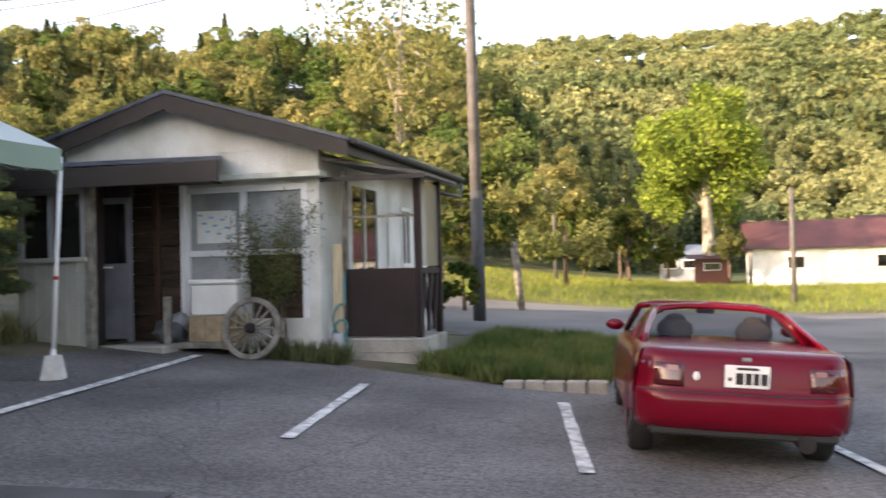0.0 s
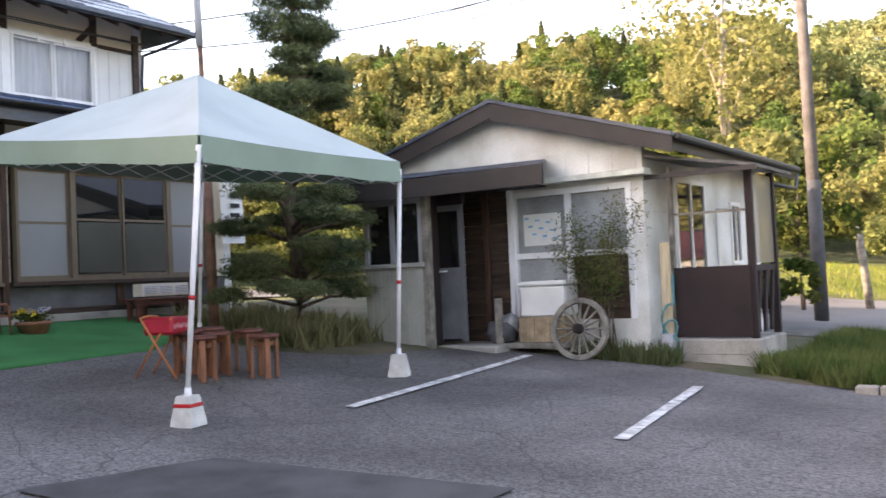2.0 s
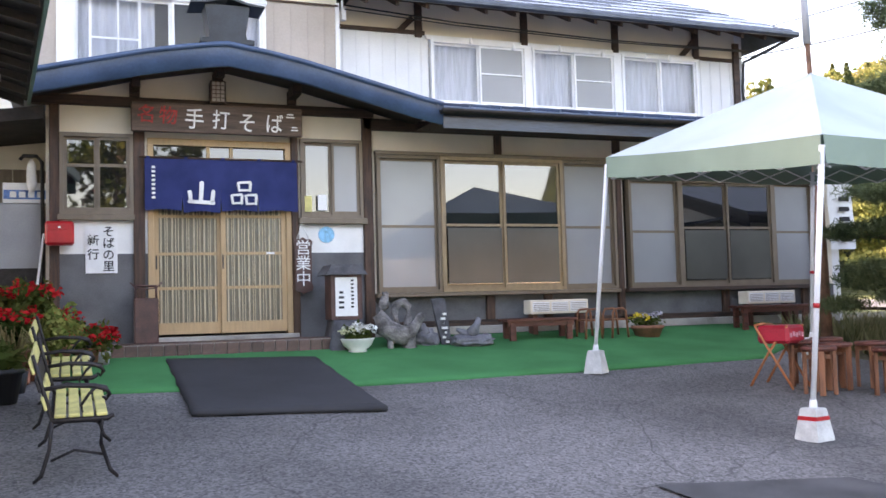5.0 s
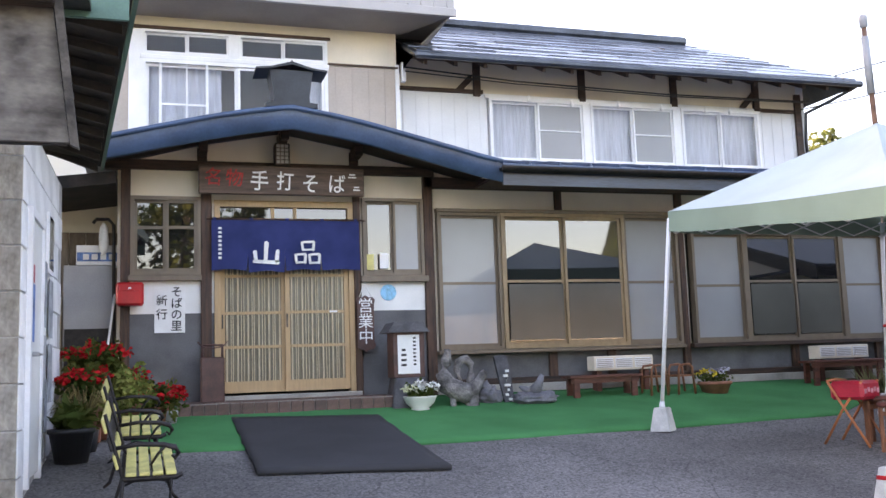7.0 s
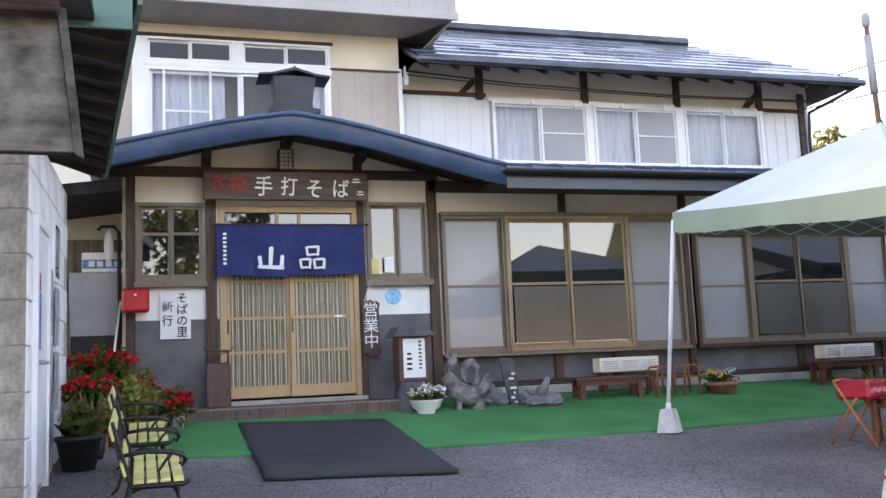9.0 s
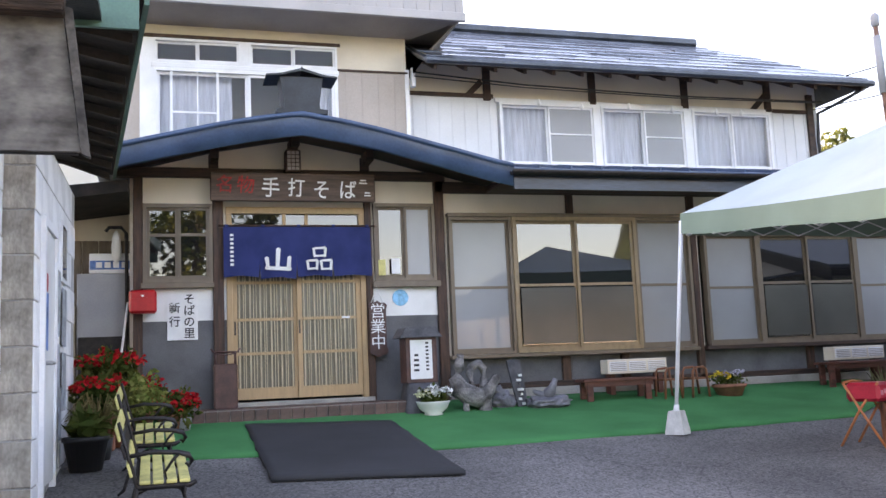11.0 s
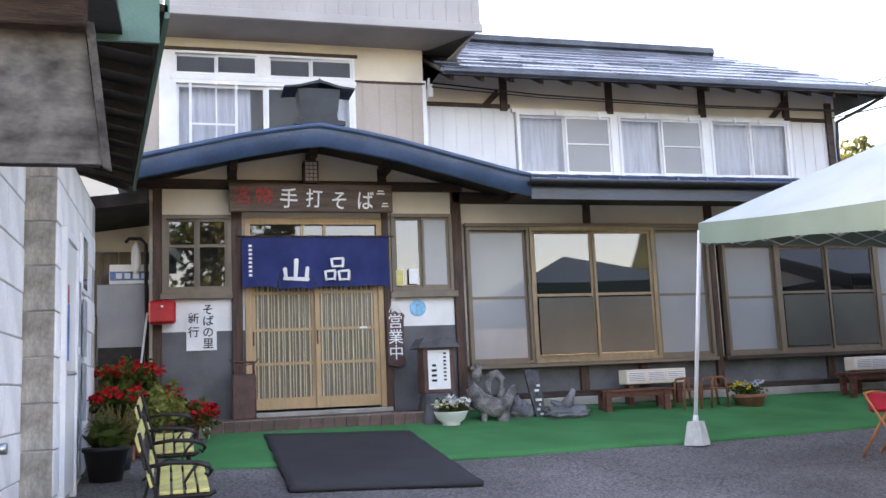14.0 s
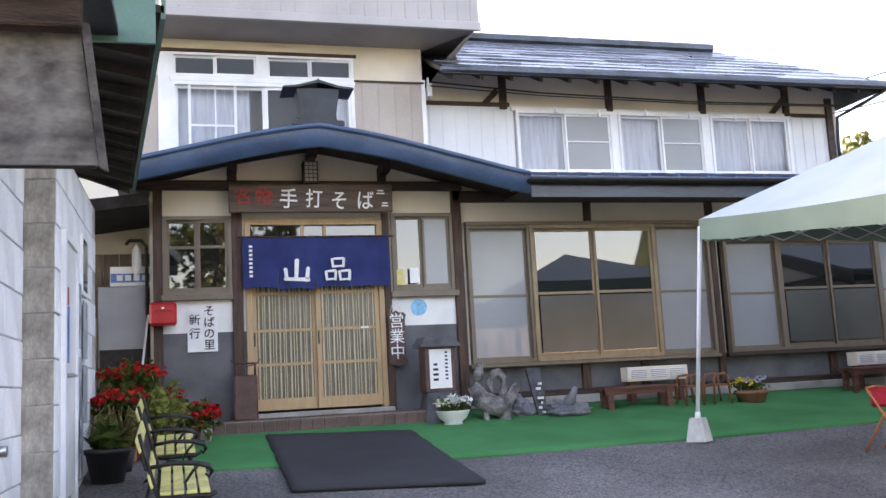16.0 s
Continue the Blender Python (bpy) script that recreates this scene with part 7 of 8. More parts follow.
M["petalyellow"] = leaf_material("yellow_petals", (0.75, 0.50, 0.03), (0.80, 0.62, 0.08), 8)
M["petalviolet"] = leaf_material("pale_violet_petals", (0.40, 0.38, 0.55), (0.75, 0.72, 0.80), 8)
M["dryleaf"] = leaf_material("dry_grass_leaves", (0.22, 0.17, 0.07), (0.33, 0.27, 0.13), 5)
M["limeleaf"] = leaf_material("lime_leaves", (0.13, 0.18, 0.04), (0.26, 0.26, 0.08), 6)
p1 = thing("bowl_planter", "white bowl planter with white flowers", "planter", (2.86, 11.02, 1.10))
bm = nb()
lathe(bm, (2.86, 11.02, 1.095), [(0.10, 0), (0.115, 0.01), (0.10, 0.03), (0.165, 0.08), (0.195, 0.15), (0.205, 0.165), (0.185, 0.165), (0.16, 0.14)], 24)
part("bowl", bm, M["white"], p1)
foliage(p1, (2.86, 11.02, 1.32), (0.18, 0.17, 0.12), 520, M["leafbush"], 0.022, 1)
flowers(p1, (2.92, 11.00, 1.32), (0.15, 0.18, 0.17), 34, M["petalwhite"], 0.026, 2)
flowers(p1, (2.77, 11.00, 1.31), (0.13, 0.18, 0.14), 20, M["petalcream"], 0.022, 6)
p2 = thing("flower_pot", "terracotta pot with yellow and violet pansies", "flower pot", (6.98, 11.2, 1.11))
bm = nb()
lathe(bm, (6.98, 11.2, 1.105), [(0.15, 0), (0.205, 0.13), (0.225, 0.13), (0.225, 0.17), (0.19, 0.17)], 24)
part("pot", bm, M["terracotta"], p2)
foliage(p2, (6.98, 11.2, 1.33), (0.23, 0.20, 0.09), 420, M["leafbush"], 0.02, 3)
flowers(p2, (6.84, 11.16, 1.36), (0.14, 0.14, 0.12), 22, M["petalyellow"], 0.018, 4)
flowers(p2, (7.05, 11.16, 1.37), (0.16, 0.14, 0.13), 24, M["petalviolet"], 0.018, 5)

# geraniums and pots along the shed
GP = [(-0.72, 10.75, 0.33, 0.30, 1.62), (-0.42, 10.85, 0.30, 0.30, 1.36), (-0.10, 10.95, 0.32, 0.26, 1.16), (-0.80, 10.2, 0.28, 0.28, 1.36)]
for k, (x, y, r, h, top) in enumerate(GP):
    g0 = gz(0, y)
    t = thing("potted_geranium", "terracotta pot of red geraniums", "potted plant", (x, y, g0), group="geranium pots")
    bm = nb()
    if top - h > g0 + 0.1:
        box(bm, x - 0.16, x + 0.16, y - 0.14, y + 0.14, g0, top - 0.24, bevel=0.01)
    lathe(bm, (x, y, max(g0, top - 0.24)), [(0.11, 0), (0.15, 0.16), (0.165, 0.16), (0.165, 0.2), (0.14, 0.2)], 18)
    part("pot", bm, M["terracotta"], t)
    foliage(t, (x, y, top + 0.16), (r, r * 0.9, 0.22), 900, M["limeleaf"] if k == 1 else M["leafbush"], 0.032, 40 + k)
    flowers(t, (x, y, top + 0.18), (r * 1.05, r, 0.28), 62 if k != 1 else 24, M["petalred"], 0.026, 50 + k)
t = thing("lime_shrub", "yellow-green leafy shrub in a pot", "potted plant", (-0.55, 10.35, gz(0, 10.35)))
part("pot", cy((-0.55, 10.35, gz(0, 10.35)), (-0.55, 10.35, 1.18), 0.12, 0.16, 16), M["terracotta"], t)
foliage(t, (-0.55, 10.35, 1.42), (0.36, 0.34, 0.28), 1500, M["limeleaf"], 0.03, 61)
t = thing("grass_pot", "black pot of long drying grass leaves", "potted plant", (-0.78, 9.75, gz(0, 9.75)))
part("pot", cy((-0.78, 9.75, gz(0, 9.75)), (-0.78, 9.75, 1.12), 0.12, 0.15, 16), M["black"], t)
bm = nb()
rg = np.random.default_rng(71)
for k in range(60):
    a, q = rg.uniform(0, 6.28), rg.uniform(0.18, 0.42)
    h = rg.uniform(0.22, 0.45)
    tube(bm, [(-0.78, 9.75, 1.1), (-0.78 + q * 0.4 * math.cos(a), 9.75 + q * 0.4 * math.sin(a), 1.1 + h), (-0.78 + q * math.cos(a), 9.75 + q * math.sin(a), 1.1 + h * rg.uniform(0.3, 0.8))], [0.006, 0.006, 0.002], 3)
part("leaf_tuft", bm, M["dryleaf"], t)
t = thing("black_plant_pot", "large black plastic pot with a green plant", "potted plant", (-0.84, 9.30, gz(0, 9.30)))
bm = nb()
lathe(bm, (-0.84, 9.30, gz(0, 9.30)), [(0.14, 0), (0.19, 0.26), (0.205, 0.26), (0.205, 0.30), (0.18, 0.30)], 22)
part("pot", bm, M["black"], t)
foliage(t, (-0.84, 9.30, 1.26), (0.17, 0.17, 0.13), 160, M["leafbush"], 0.05, 81, 2.0)
for k, (x, y) in enumerate(((-0.16, 10.70), (0.02, 10.92))):
    t = thing("small_pot", "small grey plant pot on the ground", "pot", (x, y, gz(0, y)), group="small pots")
    part("body", cy((x, y, gz(0, y)), (x, y, gz(0, y) + 0.16), 0.07, 0.09, 14), M["grey"], t)
    part("soil", cy((x, y, gz(0, y) + 0.16), (x, y, gz(0, y) + 0.165), 0.08, 0.08, 14), M["soil"], t)

# driftwood figure, slate sign, sacks
dw = nb()
tube(dw, [(3.30, 11.18, 1.80), (3.27, 11.18, 1.74), (3.24, 11.19, 1.62), (3.21, 11.19, 1.50), (3.25, 11.18, 1.38), (3.36, 11.16, 1.30), (3.48, 11.15, 1.27), (3.57, 11.14, 1.31), (3.63, 11.13, 1.39), (3.70, 11.12, 1.49), (3.73, 11.12, 1.53)], [0.02, 0.045, 0.07, 0.095, 0.12, 0.135, 0.125, 0.10, 0.06, 0.05, 0.035], 14)
tube(dw, [(3.27, 11.17, 1.76), (3.23, 11.17, 1.80)], [0.03, 0.012], 7)
tube(dw, [(3.42, 11.24, 1.40), (3.40, 11.25, 1.55), (3.43, 11.25, 1.65), (3.51, 11.25, 1.68), (3.58, 11.25, 1.61), (3.58, 11.24, 1.48), (3.55, 11.22, 1.36)], [0.05, 0.045, 0.05, 0.055, 0.05, 0.045, 0.05], 10)
tube(dw, [(3.32, 11.14, 1.28), (3.30, 11.12, 1.18), (3.29, 11.08, 1.07)], [0.05, 0.04, 0.035], 8)
tube(dw, [(3.54, 11.15, 1.24), (3.55, 11.14, 1.16), (3.55, 11.13, 1.065)], [0.10, 0.085, 0.10], 12)
bmesh.ops.subdivide_edges(dw, edges=list(dw.edges), cuts=1, use_grid_fill=True)
for v in dw.verts:
    v.co += 0.016 * noise.noise_vector(v.co * 9) + 0.008 * noise.noise_vector(v.co * 26)
solid("driftwood_sculpture", dw, M["drift"], "weathered grey driftwood root figure on the turf", "sculpture")
M["sack"] = material("grey_plastic_sack", (0.17, 0.17, 0.19), 0.45, var=0.2, scale=7, fine=40, bump=0.5, depth=0.01)
for nm_, c, r, nk_ in (("tied_sack", (4.36, 11.10, 1.165), (0.30, 0.17, 0.10), (4.46, 11.09, 1.45)), ("tied_sack", (3.83, 11.32, 1.20), (0.17, 0.13, 0.13), (3.78, 11.32, 1.40))):
    bm = nb()
    blob(bm, c, r, 4, 0.30, 2.6)
    tube(bm, [(c[0] - 0.02, c[1], c[2] + r[2] * 0.6), Vector(c).lerp(Vector(nk_), 0.6) + Vector((0.0, 0, 0.03)), nk_], [0.10, 0.045, 0.03], 9)
    tube(bm, [(c[0] - 0.05, c[1], c[2] + r[2] * 0.7), (c[0] - r[0] * 0.7, c[1] - 0.02, c[2] + r[2] * 1.6)], [0.07, 0.02], 8)
    for v in bm.verts:
        v.co += 0.018 * noise.noise_vector(v.co * 12)
        v.co.z = max(v.co.z, 1.075)
    solid(nm_, bm, M["sack"], "crumpled grey plastic sack tied at the neck", "sack", group="tied sacks")
sl_ = thing("slate_sign", "narrow dark slate sign with white strokes", "sign", (4.06, 11.25, 1.1))
bm = nb()
prism(bm, [(4.02, 11.22, 1.08), (4.14, 11.22, 1.08), (4.115, 11.27, 1.45), (4.085, 11.30, 1.70), (4.00, 11.30, 1.72), (3.91, 11.30, 1.70), (3.96, 11.26, 1.40)], (0, 0.05, 0))
part("slab", bm, M["stone"], sl_)
for k in range(7):
    part("stroke", bx(4.025 + 0.006 * k - 0.035 * (k % 2), 4.065 + 0.006 * k - 0.02 * (k % 3), 11.205, 11.235, 1.50 - 0.058 * k, 1.53 - 0.058 * k), M["inkwhite"], sl_)


# red benches and heater boxes before the windows
def bench(x0, x1, y, seat, w=0.30):
    g0 = gz(0, y)
    t = thing("wooden_bench", "low red-brown wooden bench before the windows", "bench", ((x0 + x1) / 2, y, g0), group="wooden benches")
    for k in range(3):
        part("seat_board", bx(x0, x1, y + w / 3 * k, y + w / 3 * k + w / 3 - 0.012, seat - 0.035, seat, bevel=0.005), M["redwood"], t)
    for x in (x0 + 0.06, x1 - 0.14):
        for yy in (y + 0.02, y + w - 0.08):
            part("leg", bx(x, x + 0.08, yy, yy + 0.05, g0, seat - 0.035, bevel=0.004), M["redwood"], t)
    part("apron", bx(x0 + 0.03, x1 - 0.03, y + 0.03, y + 0.05, seat - 0.10, seat - 0.036), M["redwood"], t)
    return t


bench(4.90, 5.92, 11.22, 1.42)
bench(8.62, 9.9, 11.30, 1.50)
for x0, z0 in ((5.44, 1.47), (9.0, 1.52)):
    t = thing("vent_box", "cream metal vent box with three grilles", "vent", (x0 + 0.43, 11.7, z0))
    part("body", bx(x0, x0 + 0.88, 11.62, 11.84, z0, z0 + 0.19, bevel=0.008), M["cream"], t)
    for k in range(3):
        g = part("grille", bx(x0 + 0.03 + 0.285 * k, x0 + 0.28 + 0.285 * k, 11.612, 11.62, z0 + 0.03, z0 + 0.16), M["alu"], t)
        for j in range(5):
            part("slat", bx(x0 + 0.04 + 0.285 * k, x0 + 0.27 + 0.285 * k, 11.606, 11.612, z0 + 0.04 + 0.024 * j, z0 + 0.05 + 0.024 * j), M["soffit"], g)
    part("foot", bx(x0 + 0.05, x0 + 0.12, 11.66, 11.8, 1.12, z0), M["redwood"], t)
    part("foot", bx(x0 + 0.76, x0 + 0.83, 11.66, 11.8, 1.12, z0), M["redwood"], t)
for k, x in enumerate((6.02, 6.42)):
    t = thing("bentwood_stand", "small brown bentwood chair frame", "chair frame", (x, 11.25, gz(0, 11.25)), group="chair frames")
    for y in (11.15, 11.40):
        bm = nb()
        tube(bm, [(x - 0.02, y, 1.11), (x, y, 1.46), (x + 0.03, y, 1.51), (x + 0.16, y, 1.52), (x + 0.2, y, 1.48), (x + 0.23, y, 1.11)], 0.016)
        part("hoop", bm, M["stoolwood"], t)
    part("cross_bar", bx(x, x + 0.2, 11.15, 11.40, 1.36, 1.385), M["stoolwood"], t)

# paper banner by the far corner of the restaurant
bn = thing("paper_banner", "white hanging banner with black strokes", "banner", (11.1, 11.85, 2.3))
bm = nb()
sheet(bm, [[(10.84 + 0.5 * i / 6, 11.86 + 0.02 * math.sin(i + j), 3.38 - 1.04 * j / 6) for i in range(7)] for j in range(7)])
part("cloth", bm, M["paper"], bn)
for j in range(5):
    part("stroke", bx(11.0, 11.2, 11.80, 11.815, 3.1 - 0.16 * j, 3.17 - 0.16 * j), M["inkblack"], bn)

# ---- shed of white blocks beside the yard ----
M["blockgrey"] = material("grey_blocks", (0.40, 0.365, 0.32), 0.9, var=0.16, scale=4.5, fine=40, bump=0.4, tint=(0.15, 0.135, 0.115), rand=0.06, stretch=(1.3, 1, 0.8))
M["blockwhite"] = material("white_painted_blocks", (0.82, 0.82, 0.82), 0.7, var=0.08, scale=2.2, fine=50, bump=0.2, rand=0.04)
M["stain"] = material("stained_board", (0.165, 0.150, 0.132), 0.85, var=0.16, scale=4.5, fine=26, bump=0.2, tint=(0.045, 0.038, 0.033), stretch=(1.0, 1, 1.7))
M["green"] = material("green_tin", (0.085, 0.19, 0.15), 0.5, var=0.1, scale=3, bump=0.05)
M["oldbeam"] = material("rough_old_beam", (0.060, 0.034, 0.022), 0.9, var=0.3, scale=4, fine=25, bump=0.9, depth=0.02, stretch=(0.6, 4, 5))
M["oldstrip"] = material("old_grey_strip", (0.085, 0.075, 0.065), 0.9, var=0.3, scale=6, fine=40, bump=0.5)
M["shedboard"] = material("dark_shed_boards", (0.022, 0.016, 0.013), 0.85, var=0.3, scale=4, fine=30, bump=0.4)
SX = -1.06
shed = thing("block_shed", "small shed of white-painted concrete blocks", "shed", (-1.8, 8.8, 0.7))
M["palejoint"] = material("painted_mortar", (0.46, 0.45, 0.44), 0.9, var=0.15, scale=6, fine=60, bump=0.3)
part("core", bx(-3.6, SX - 0.02, 7.64, 10.75, 0.6, 3.62), M["palejoint"], shed, "painted mortar")
part("core", bx(-3.6, -1.30, 5.4, 7.64, 0.4, 3.4), M["palejoint"], shed)
part("door", bx(SX - 0.035, SX + 0.012, 8.0, 8.72, 0.86, 2.86, bevel=0.004), M["white"], shed, "white metal door")
dr = shed.children[-1]
part("frame", bx(SX - 0.03, SX + 0.03, 7.93, 8.0, 0.8, 2.93), M["alu"], dr)
part("frame", bx(SX - 0.03, SX + 0.03, 8.72, 8.79, 0.8, 2.93), M["alu"], dr)
part("frame", bx(SX - 0.03, SX + 0.03, 8.0, 8.72, 2.86, 2.93), M["alu"], dr)
bm = nb()
cyl(bm, (SX, 8.10, 1.80), (SX + 0.07, 8.10, 1.80), 0.018, None, 8)
cyl(bm, (SX + 0.06, 8.08, 1.80), (SX + 0.07, 8.20, 1.80), 0.014, None, 8)
part("lever", bm, M["rim"], dr, "chrome lever handle")
M["postergrey"] = material("grey_print", (0.36, 0.38, 0.41), 0.6, var=0.25, scale=9, bump=0)
M["posterblue"] = material("blue_print", (0.10, 0.22, 0.50), 0.6, var=0.25, scale=9, bump=0)
for k, (y0, y1, z0, z1, mm) in enumerate(((8.84, 9.10, 2.05, 2.62, "postergrey"), (8.86, 9.12, 1.45, 1.98, "postergrey"), (9.28, 9.62, 1.98, 2.5, "postergrey"), (9.30, 9.62, 1.40, 1.92, "postergrey"), (8.10, 8.25, 1.90, 2.35, "posterblue"), (8.10, 8.22, 2.36, 2.5, "redvinyl"), (9.05, 9.25, 1.15, 1.6, "postergrey"))):
    solid("poster", bx(SX + 0.013, SX + 0.018, y0, y1, z0, z1), M[mm], "faded printed poster on the white shed wall", "poster", group="posters")
wn_ = part("shed_window", bx(SX - 0.01, SX + 0.02, 9.2, 9.6, 2.55, 3.1), M["alu"], shed, "small window")
part("pane", bx(SX + 0.02, SX + 0.024, 9.24, 9.56, 2.59, 3.06), M["glassdark"], wn_)
# eave of the shed: rafters and a green fascia end
bm = nb()
prism(bm, [(-0.25, 6.2, 4.02), (-0.68, 10.8, 3.86), (-3.6, 10.8, 4.5), (-3.6, 6.2, 4.6)], (0, 0, 0.05))
rf = part("shed_roof", bm, M["shedboard"], shed, "dark boarded shed roof")
for k in range(11):
    y = 6.3 + 0.43 * k
    xe = -0.31 - 0.0935 * (y - 6.2)
    bm = nb()
    prism(bm, [(xe, y, 3.93 - 0.035 * (y - 6.2)), (xe, y + 0.06, 3.93 - 0.035 * (y - 6.2)), (-1.9, y + 0.06, 4.2), (-1.9, y, 4.2)], (0, 0, 0.07))
    part("rafter", bm, M["shedboard"], rf)
bm = nb()
prism(bm, [(-0.24, 6.2, 3.98), (-0.67, 10.8, 3.82), (-0.67, 10.8, 3.96), (-0.24, 6.2, 4.14)], (-0.03, 0, 0))
part("edge_board", bm, M["green"], rf, "green painted edge board")
part("end_fascia", bx(-0.72, -0.30, 6.10, 6.13, 3.78, 4.16), M["green"], rf, "green tin end fascia")
# nearer lean-to: stained board under a rough beam
lt = thing("lean_to", "weathered lean-to end with stained board and rough beam", "lean-to", (-1.0, 5.5, 2.8))
bm = nb()
prism(bm, [(-1.75, 5.50, 2.85), (-0.585, 5.50, 2.855), (-0.68, 5.50, 3.62), (-1.75, 5.50, 3.62)], (0, 0.03, 0))
part("stained_board", bm, M["stain"], lt, "stained grey board")
part("beam", bx(-1.75, -0.66, 5.36, 5.48, 3.58, 3.80, bevel=0.012), M["oldbeam"], lt, "rough brown beam")
part("lean_to_roof", bx(-1.75, -0.52, 5.2, 6.1, 3.82, 3.87), M["iron"], lt)
bm = nb()
prism(bm, [(-0.67, 5.44, 3.64), (-0.625, 5.44, 3.63), (-0.53, 5.44, 2.81), (-0.575, 5.44, 2.83)], (0, 0.05, 0))
part("edge_strip", bm, M["oldstrip"], lt, "grey edge strip")
part("top_panel", bx(-1.75, -0.60, 5.53, 5.58, 2.85, 2.87), M["shedboard"], lt)
# blocks of the shed wall, laid in courses
CH, CL = 0.335, 0.67
blk = mesh_of("block", bx(-0.006, 0.006, -CL / 2 + 0.006, CL / 2 - 0.006, -CH / 2 + 0.006, CH / 2 - 0.006, bevel=0.005), M["blockwhite"])
blkh = mesh_of("half_block", bx(-0.006, 0.006, -CL / 4 + 0.006, CL / 4 - 0.006, -CH / 2 + 0.006, CH / 2 - 0.006, bevel=0.005), M["blockwhite"])
blkg = mesh_of("block_front", bx(-0.15, 0.15, -0.006, 0.006, -CH / 2 + 0.006, CH / 2 - 0.006, bevel=0.005), M["blockgrey"])
off = Vector((-1.8, 8.8, 0.7))


def lay(mesh, x, y, z):
    o = new("block", mesh)
    o.parent = shed
    o.location = Vector((x, y, z)) - off


for j in range(9):
    z = 0.74 + CH * j
    door_course = 0.6 < z < 2.95
    y = 7.64 + (CL / 4 if j % 2 else CL / 2)
    if j % 2:
        lay(blkh, SX - 0.012, y, z)
        y += 0.75 * CL
    while y < 10.5:
        if not (door_course and 7.62 < y < 9.1):
            lay(blk, SX - 0.012, y, z)
        y += CL
    if door_course:
        lay(blkh, SX - 0.012, 7.642 + CL / 4 - 0.03, z)
    lay(blkg, SX - 0.15 - 0.012, 7.632, z)
    for k in range(4):
        lay(blk, -1.296, 5.6 + CL * k - (CL / 2 if j % 2 else 0), z - 0.2)
nk = solid("shed_knob", cy((-1.29, 6.55, 1.32), (-1.20, 6.55, 1.32), 0.03, 0.035, 12), M["rim"], "round chrome door knob on the block wall", "door knob")

# stored things between shed and restaurant
solid("alcove_wall", bx(-2.2, -0.52, 13.0, 13.1, 1.0, 4.6), M["cream"], "cream wall behind the stored things", "wall", "structure")
bm = nb()
prism(bm, [(-2.2, 11.45, 3.60), (-0.57, 11.45, 3.82), (-0.57, 11.45, 3.96), (-2.2, 11.45, 3.76)], (0, 1.54, 0))
solid("alcove_roof", bm, M["shedboard"], "dark boarded roof over the passage", "roof", "structure")
M["brownboard"] = material("grey_brown_boards", (0.20, 0.155, 0.12), 0.8, var=0.2, scale=3, fine=40, bump=0.3, stretch=(5, 5, 0.6), rand=0.12)
alcove_boards = thing("board_panel", "grey-brown upright boards on the passage wall", "boards", (-1.4, 12.98, 1.1), kind="structure")
for k in range(8):
    part("board", bx(-2.18 + 0.20 * k, -1.99 + 0.20 * k, 12.965 + 0.004 * (k % 2), 12.996, 1.0, 3.46), M["brownboard"], alcove_boards)
gb = thing("storage_locker", "grey metal storage locker", "locker", (-0.85, 12.5, 1.2))
part("body", bx(-1.2, -0.62, 12.45, 12.9, 1.15, 2.98, bevel=0.01), M["grey"], gb)
part("door", bx(-1.18, -0.64, 12.435, 12.45, 1.2, 2.2), M["iron"], gb, "dark lower door")
bs = thing("box_sign", "white and blue cardboard carton on the locker", "carton", (-0.8, 12.5, 2.98))
part("carton", bx(-1.06, -0.56, 12.46, 12.8, 2.985, 3.23, bevel=0.006), M["paper"], bs)
part("band", bx(-1.05, -0.57, 12.452, 12.46, 3.03, 3.14), M["posterblue"], bs, "blue printed band")
for k in range(4):
    part("print_bar", bx(-0.98 + 0.1 * k, -0.91 + 0.1 * k, 12.446, 12.452, 3.05, 3.12), M["inkwhite"], bs)
solid("plank", bx(-1.5, -1.22, 12.4, 12.6, 1.15, 2.6, bevel=0.01), M["slat"], "pale plank leaning behind the shed", "plank")
ht = thing("hand_truck", "dark tubular hand truck leaning on the wall", "hand truck", (-0.62, 12.2, 1.2))
bm = nb()
tube(bm, [(-0.86, 12.3, 3.48), (-0.82, 12.3, 3.53), (-0.68, 12.3, 3.53), (-0.62, 12.3, 3.46), (-0.60, 12.2, 1.3)], 0.022, 8)
part("handle", bm, M["iron"], ht)
bm = nb()
tube(bm, [(-0.60, 12.25, 2.6), (-0.74, 12.0, 1.3)], 0.014, 8)
part("stay", bm, M["steel"], ht, "pale metal stay")
bm = nb()
blob(bm, (-0.74, 12.4, 3.30), (0.06, 0.10, 0.2), 3, 0.2)
solid("plastic_bag", bm, M["paper"], "white plastic bag hung on the hand truck", "bag")

# yellow-slatted iron garden benches by the shed
gbench = thing("garden_bench", "cast iron garden bench with pale yellow slats", "garden bench", (0, 0, 0), group="garden benches")
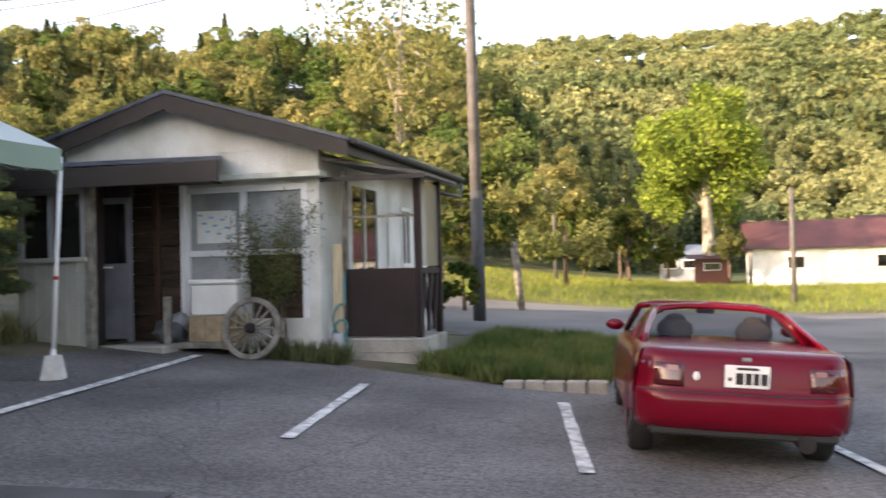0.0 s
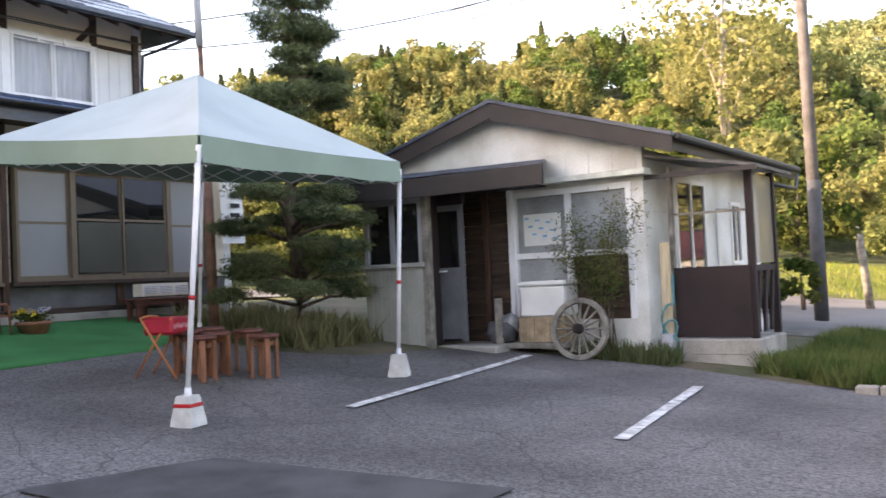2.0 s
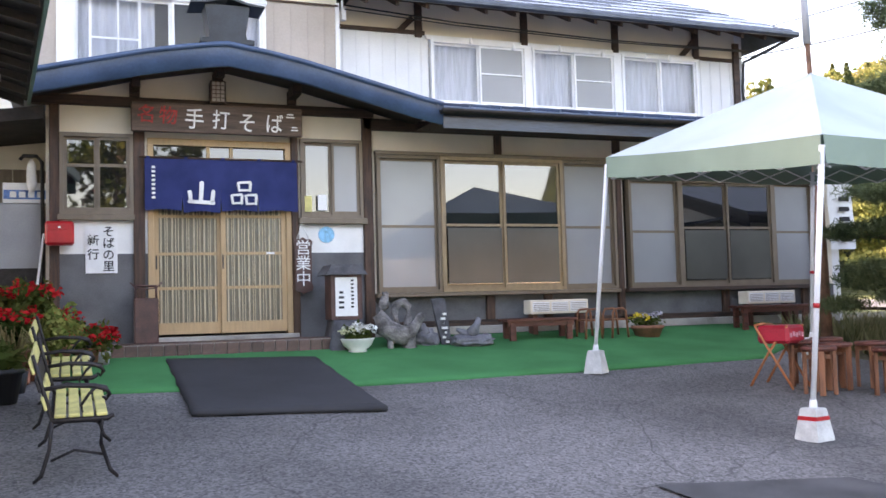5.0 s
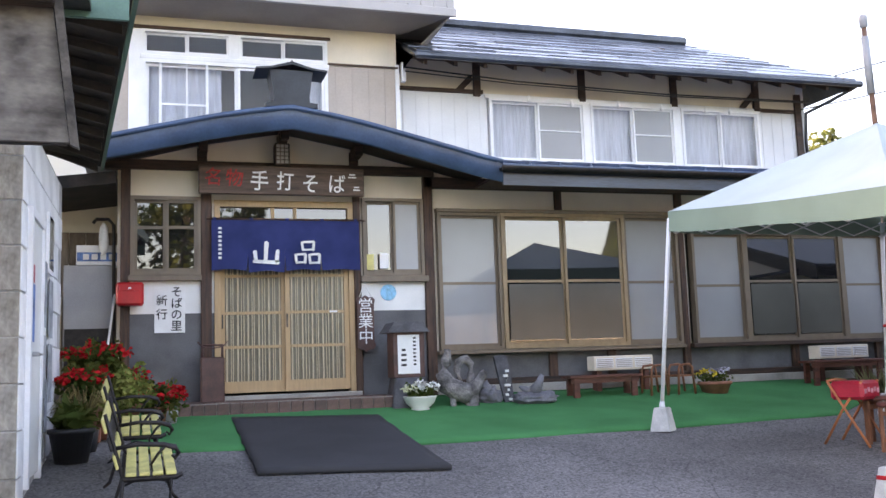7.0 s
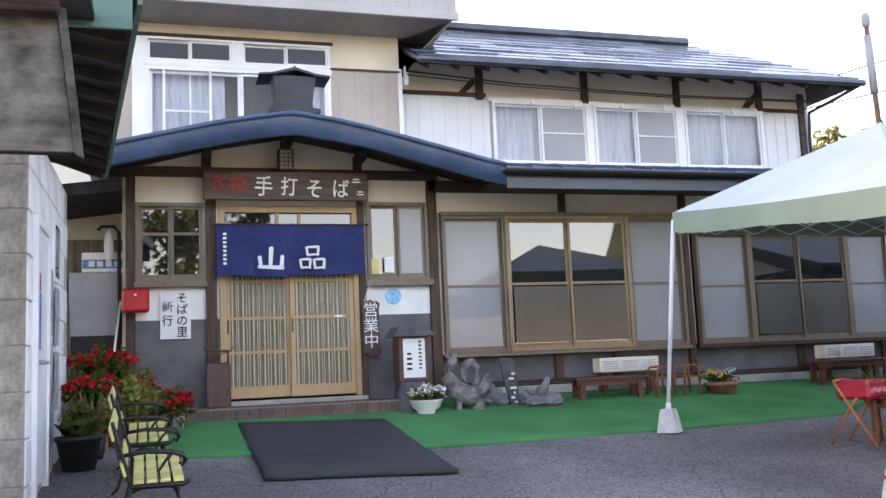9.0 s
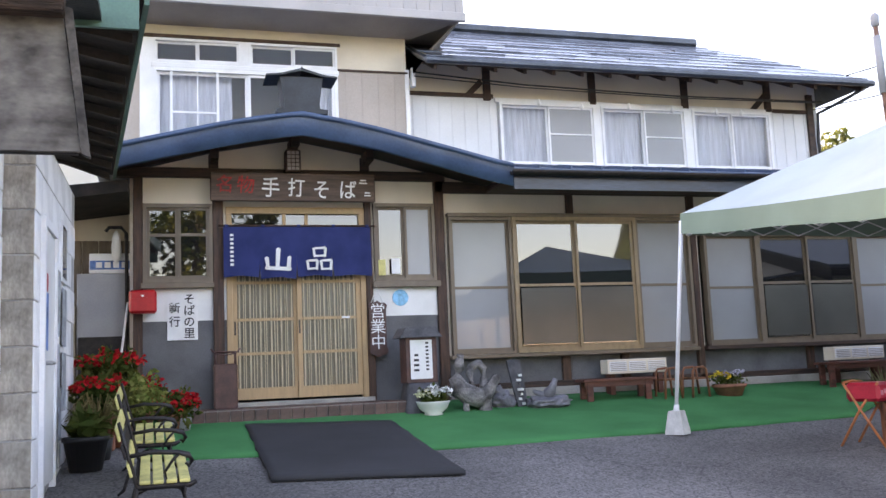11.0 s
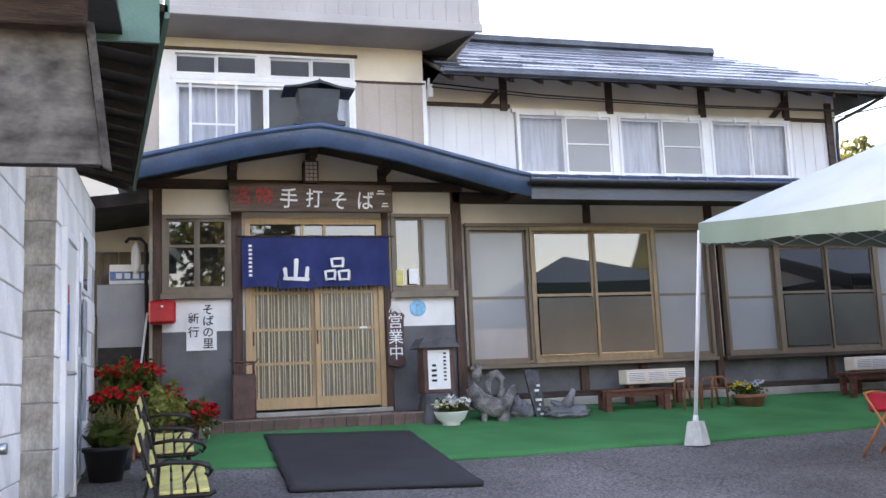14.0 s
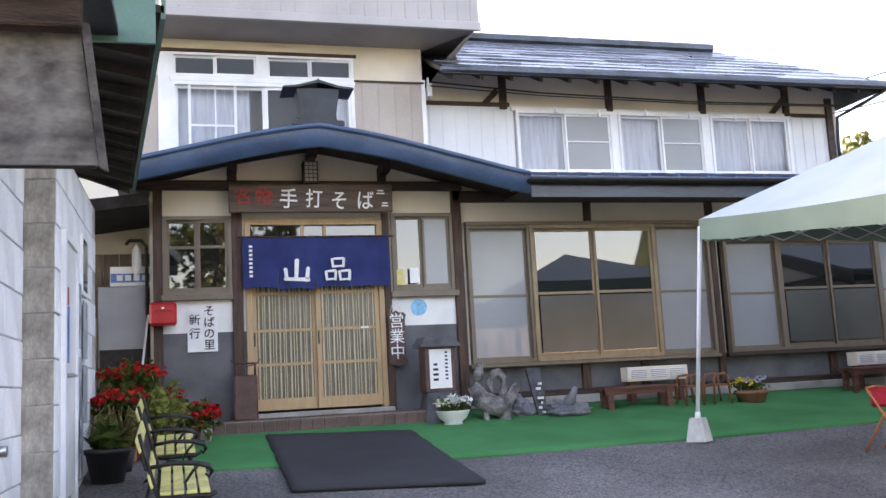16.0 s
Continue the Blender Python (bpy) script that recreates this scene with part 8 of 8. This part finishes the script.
# local: the bench faces +x, its length along y
L_ = 1.15
for k in range(4):
    part("seat_slat", bx(-0.20 + 0.105 * k, -0.115 + 0.105 * k, 0, L_, 0.40, 0.425, bevel=0.006), M["yellow"], gbench, local=True)
for k in range(3):
    bm = nb()
    box(bm, -0.012, 0.012, 0, L_, 0, 0.095, bevel=0.006)
    bm.transform(pose(-0.26 - 0.045 * k, 0, 0.45 + 0.115 * k, 0, -20, 0))
    part("back_slat", bm, M["yellow"] if k != 1 else M["iron"], gbench, local=True)
for y in (0.03, L_ - 0.03):
    bm = nb()
    tube(bm, [(-0.36, y, 0.80), (-0.30, y, 0.62), (-0.23, y, 0.42), (-0.22, y, 0.38), (0.20, y, 0.38), (0.25, y, 0.40)], [0.016, 0.018, 0.02, 0.02, 0.02, 0.016], 6)
    tube(bm, [(-0.22, y, 0.38), (-0.24, y, 0.2), (-0.30, y, 0.04), (-0.36, y, 0.0)], [0.02, 0.018, 0.018, 0.012], 6)
    tube(bm, [(0.16, y, 0.38), (0.15, y, 0.22), (0.22, y, 0.05), (0.28, y, 0.0)], [0.02, 0.018, 0.018, 0.014], 6)
    tube(bm, [(-0.23, y, 0.13), (-0.05, y, 0.19), (0.17, y, 0.15)], 0.010, 6)
    part("end_frame", bm, M["iron"], gbench, "black scrolled iron end", local=True)
    bm = nb()
    tube(bm, [(-0.29, y, 0.58), (-0.10, y, 0.60), (0.10, y, 0.59), (0.19, y, 0.57), (0.215, y, 0.53), (0.19, y, 0.50), (0.16, y, 0.52)], [0.014, 0.016, 0.018, 0.022, 0.02, 0.014, 0.008], 6)
    tube(bm, [(0.02, y, 0.40), (0.0, y, 0.47), (0.06, y, 0.54), (0.11, y, 0.58)], 0.012, 6)
    part("armrest", bm, M["iron"], gbench, "curled iron armrest", local=True)
gbench.matrix_world = pose(-0.16, 6.50, gz(0, 6.9), 4.5, 0, 1) @ Matrix.Diagonal((0.76, 1, 0.97, 1))
copy_thing(gbench, pose(-0.24, 8.05, gz(0, 8.4), 4.5, 0, 1))

# shrub before the hut window
sh = thing("climbing_shrub", "thin leafy shrub growing before the hut window", "shrub", (11.28, 5.25, gz(0, 5.25)))
rg = np.random.default_rng(91)
tips = []
for k in range(11):
    a = rg.uniform(0, 6.28)
    e = Vector((11.22 + 0.12 * math.cos(a), 5.15 + rg.uniform(-0.55, 0.6), rg.uniform(1.5, 2.45)))
    bm = nb()
    tube(bm, [(11.28, 5.2 + 0.03 * k - 0.15, 0.42), (11.27, 5.18 + rg.uniform(-0.15, 0.2), 1.1), e], [0.012, 0.009, 0.004], 5)
    part("stem", bm, M["bark"], sh)
    tips += [Vector((11.27, 5.18, 1.1)).lerp(e, q) for q in (0.35, 0.55, 0.75, 0.9, 1.0)]
q = np.array([list(p) for p in tips])
q = q[rg.integers(0, len(q), 3600)] + rg.normal(size=(3600, 3)) * [0.07, 0.11, 0.11]
v, f = leaves(rg, q, 0.0105, 0.2, 3.2)
o = new("leaf_mass", mesh_np("leaf_mass", v - np.array(sh.location), f, M["leafolive"]))
o.parent = sh
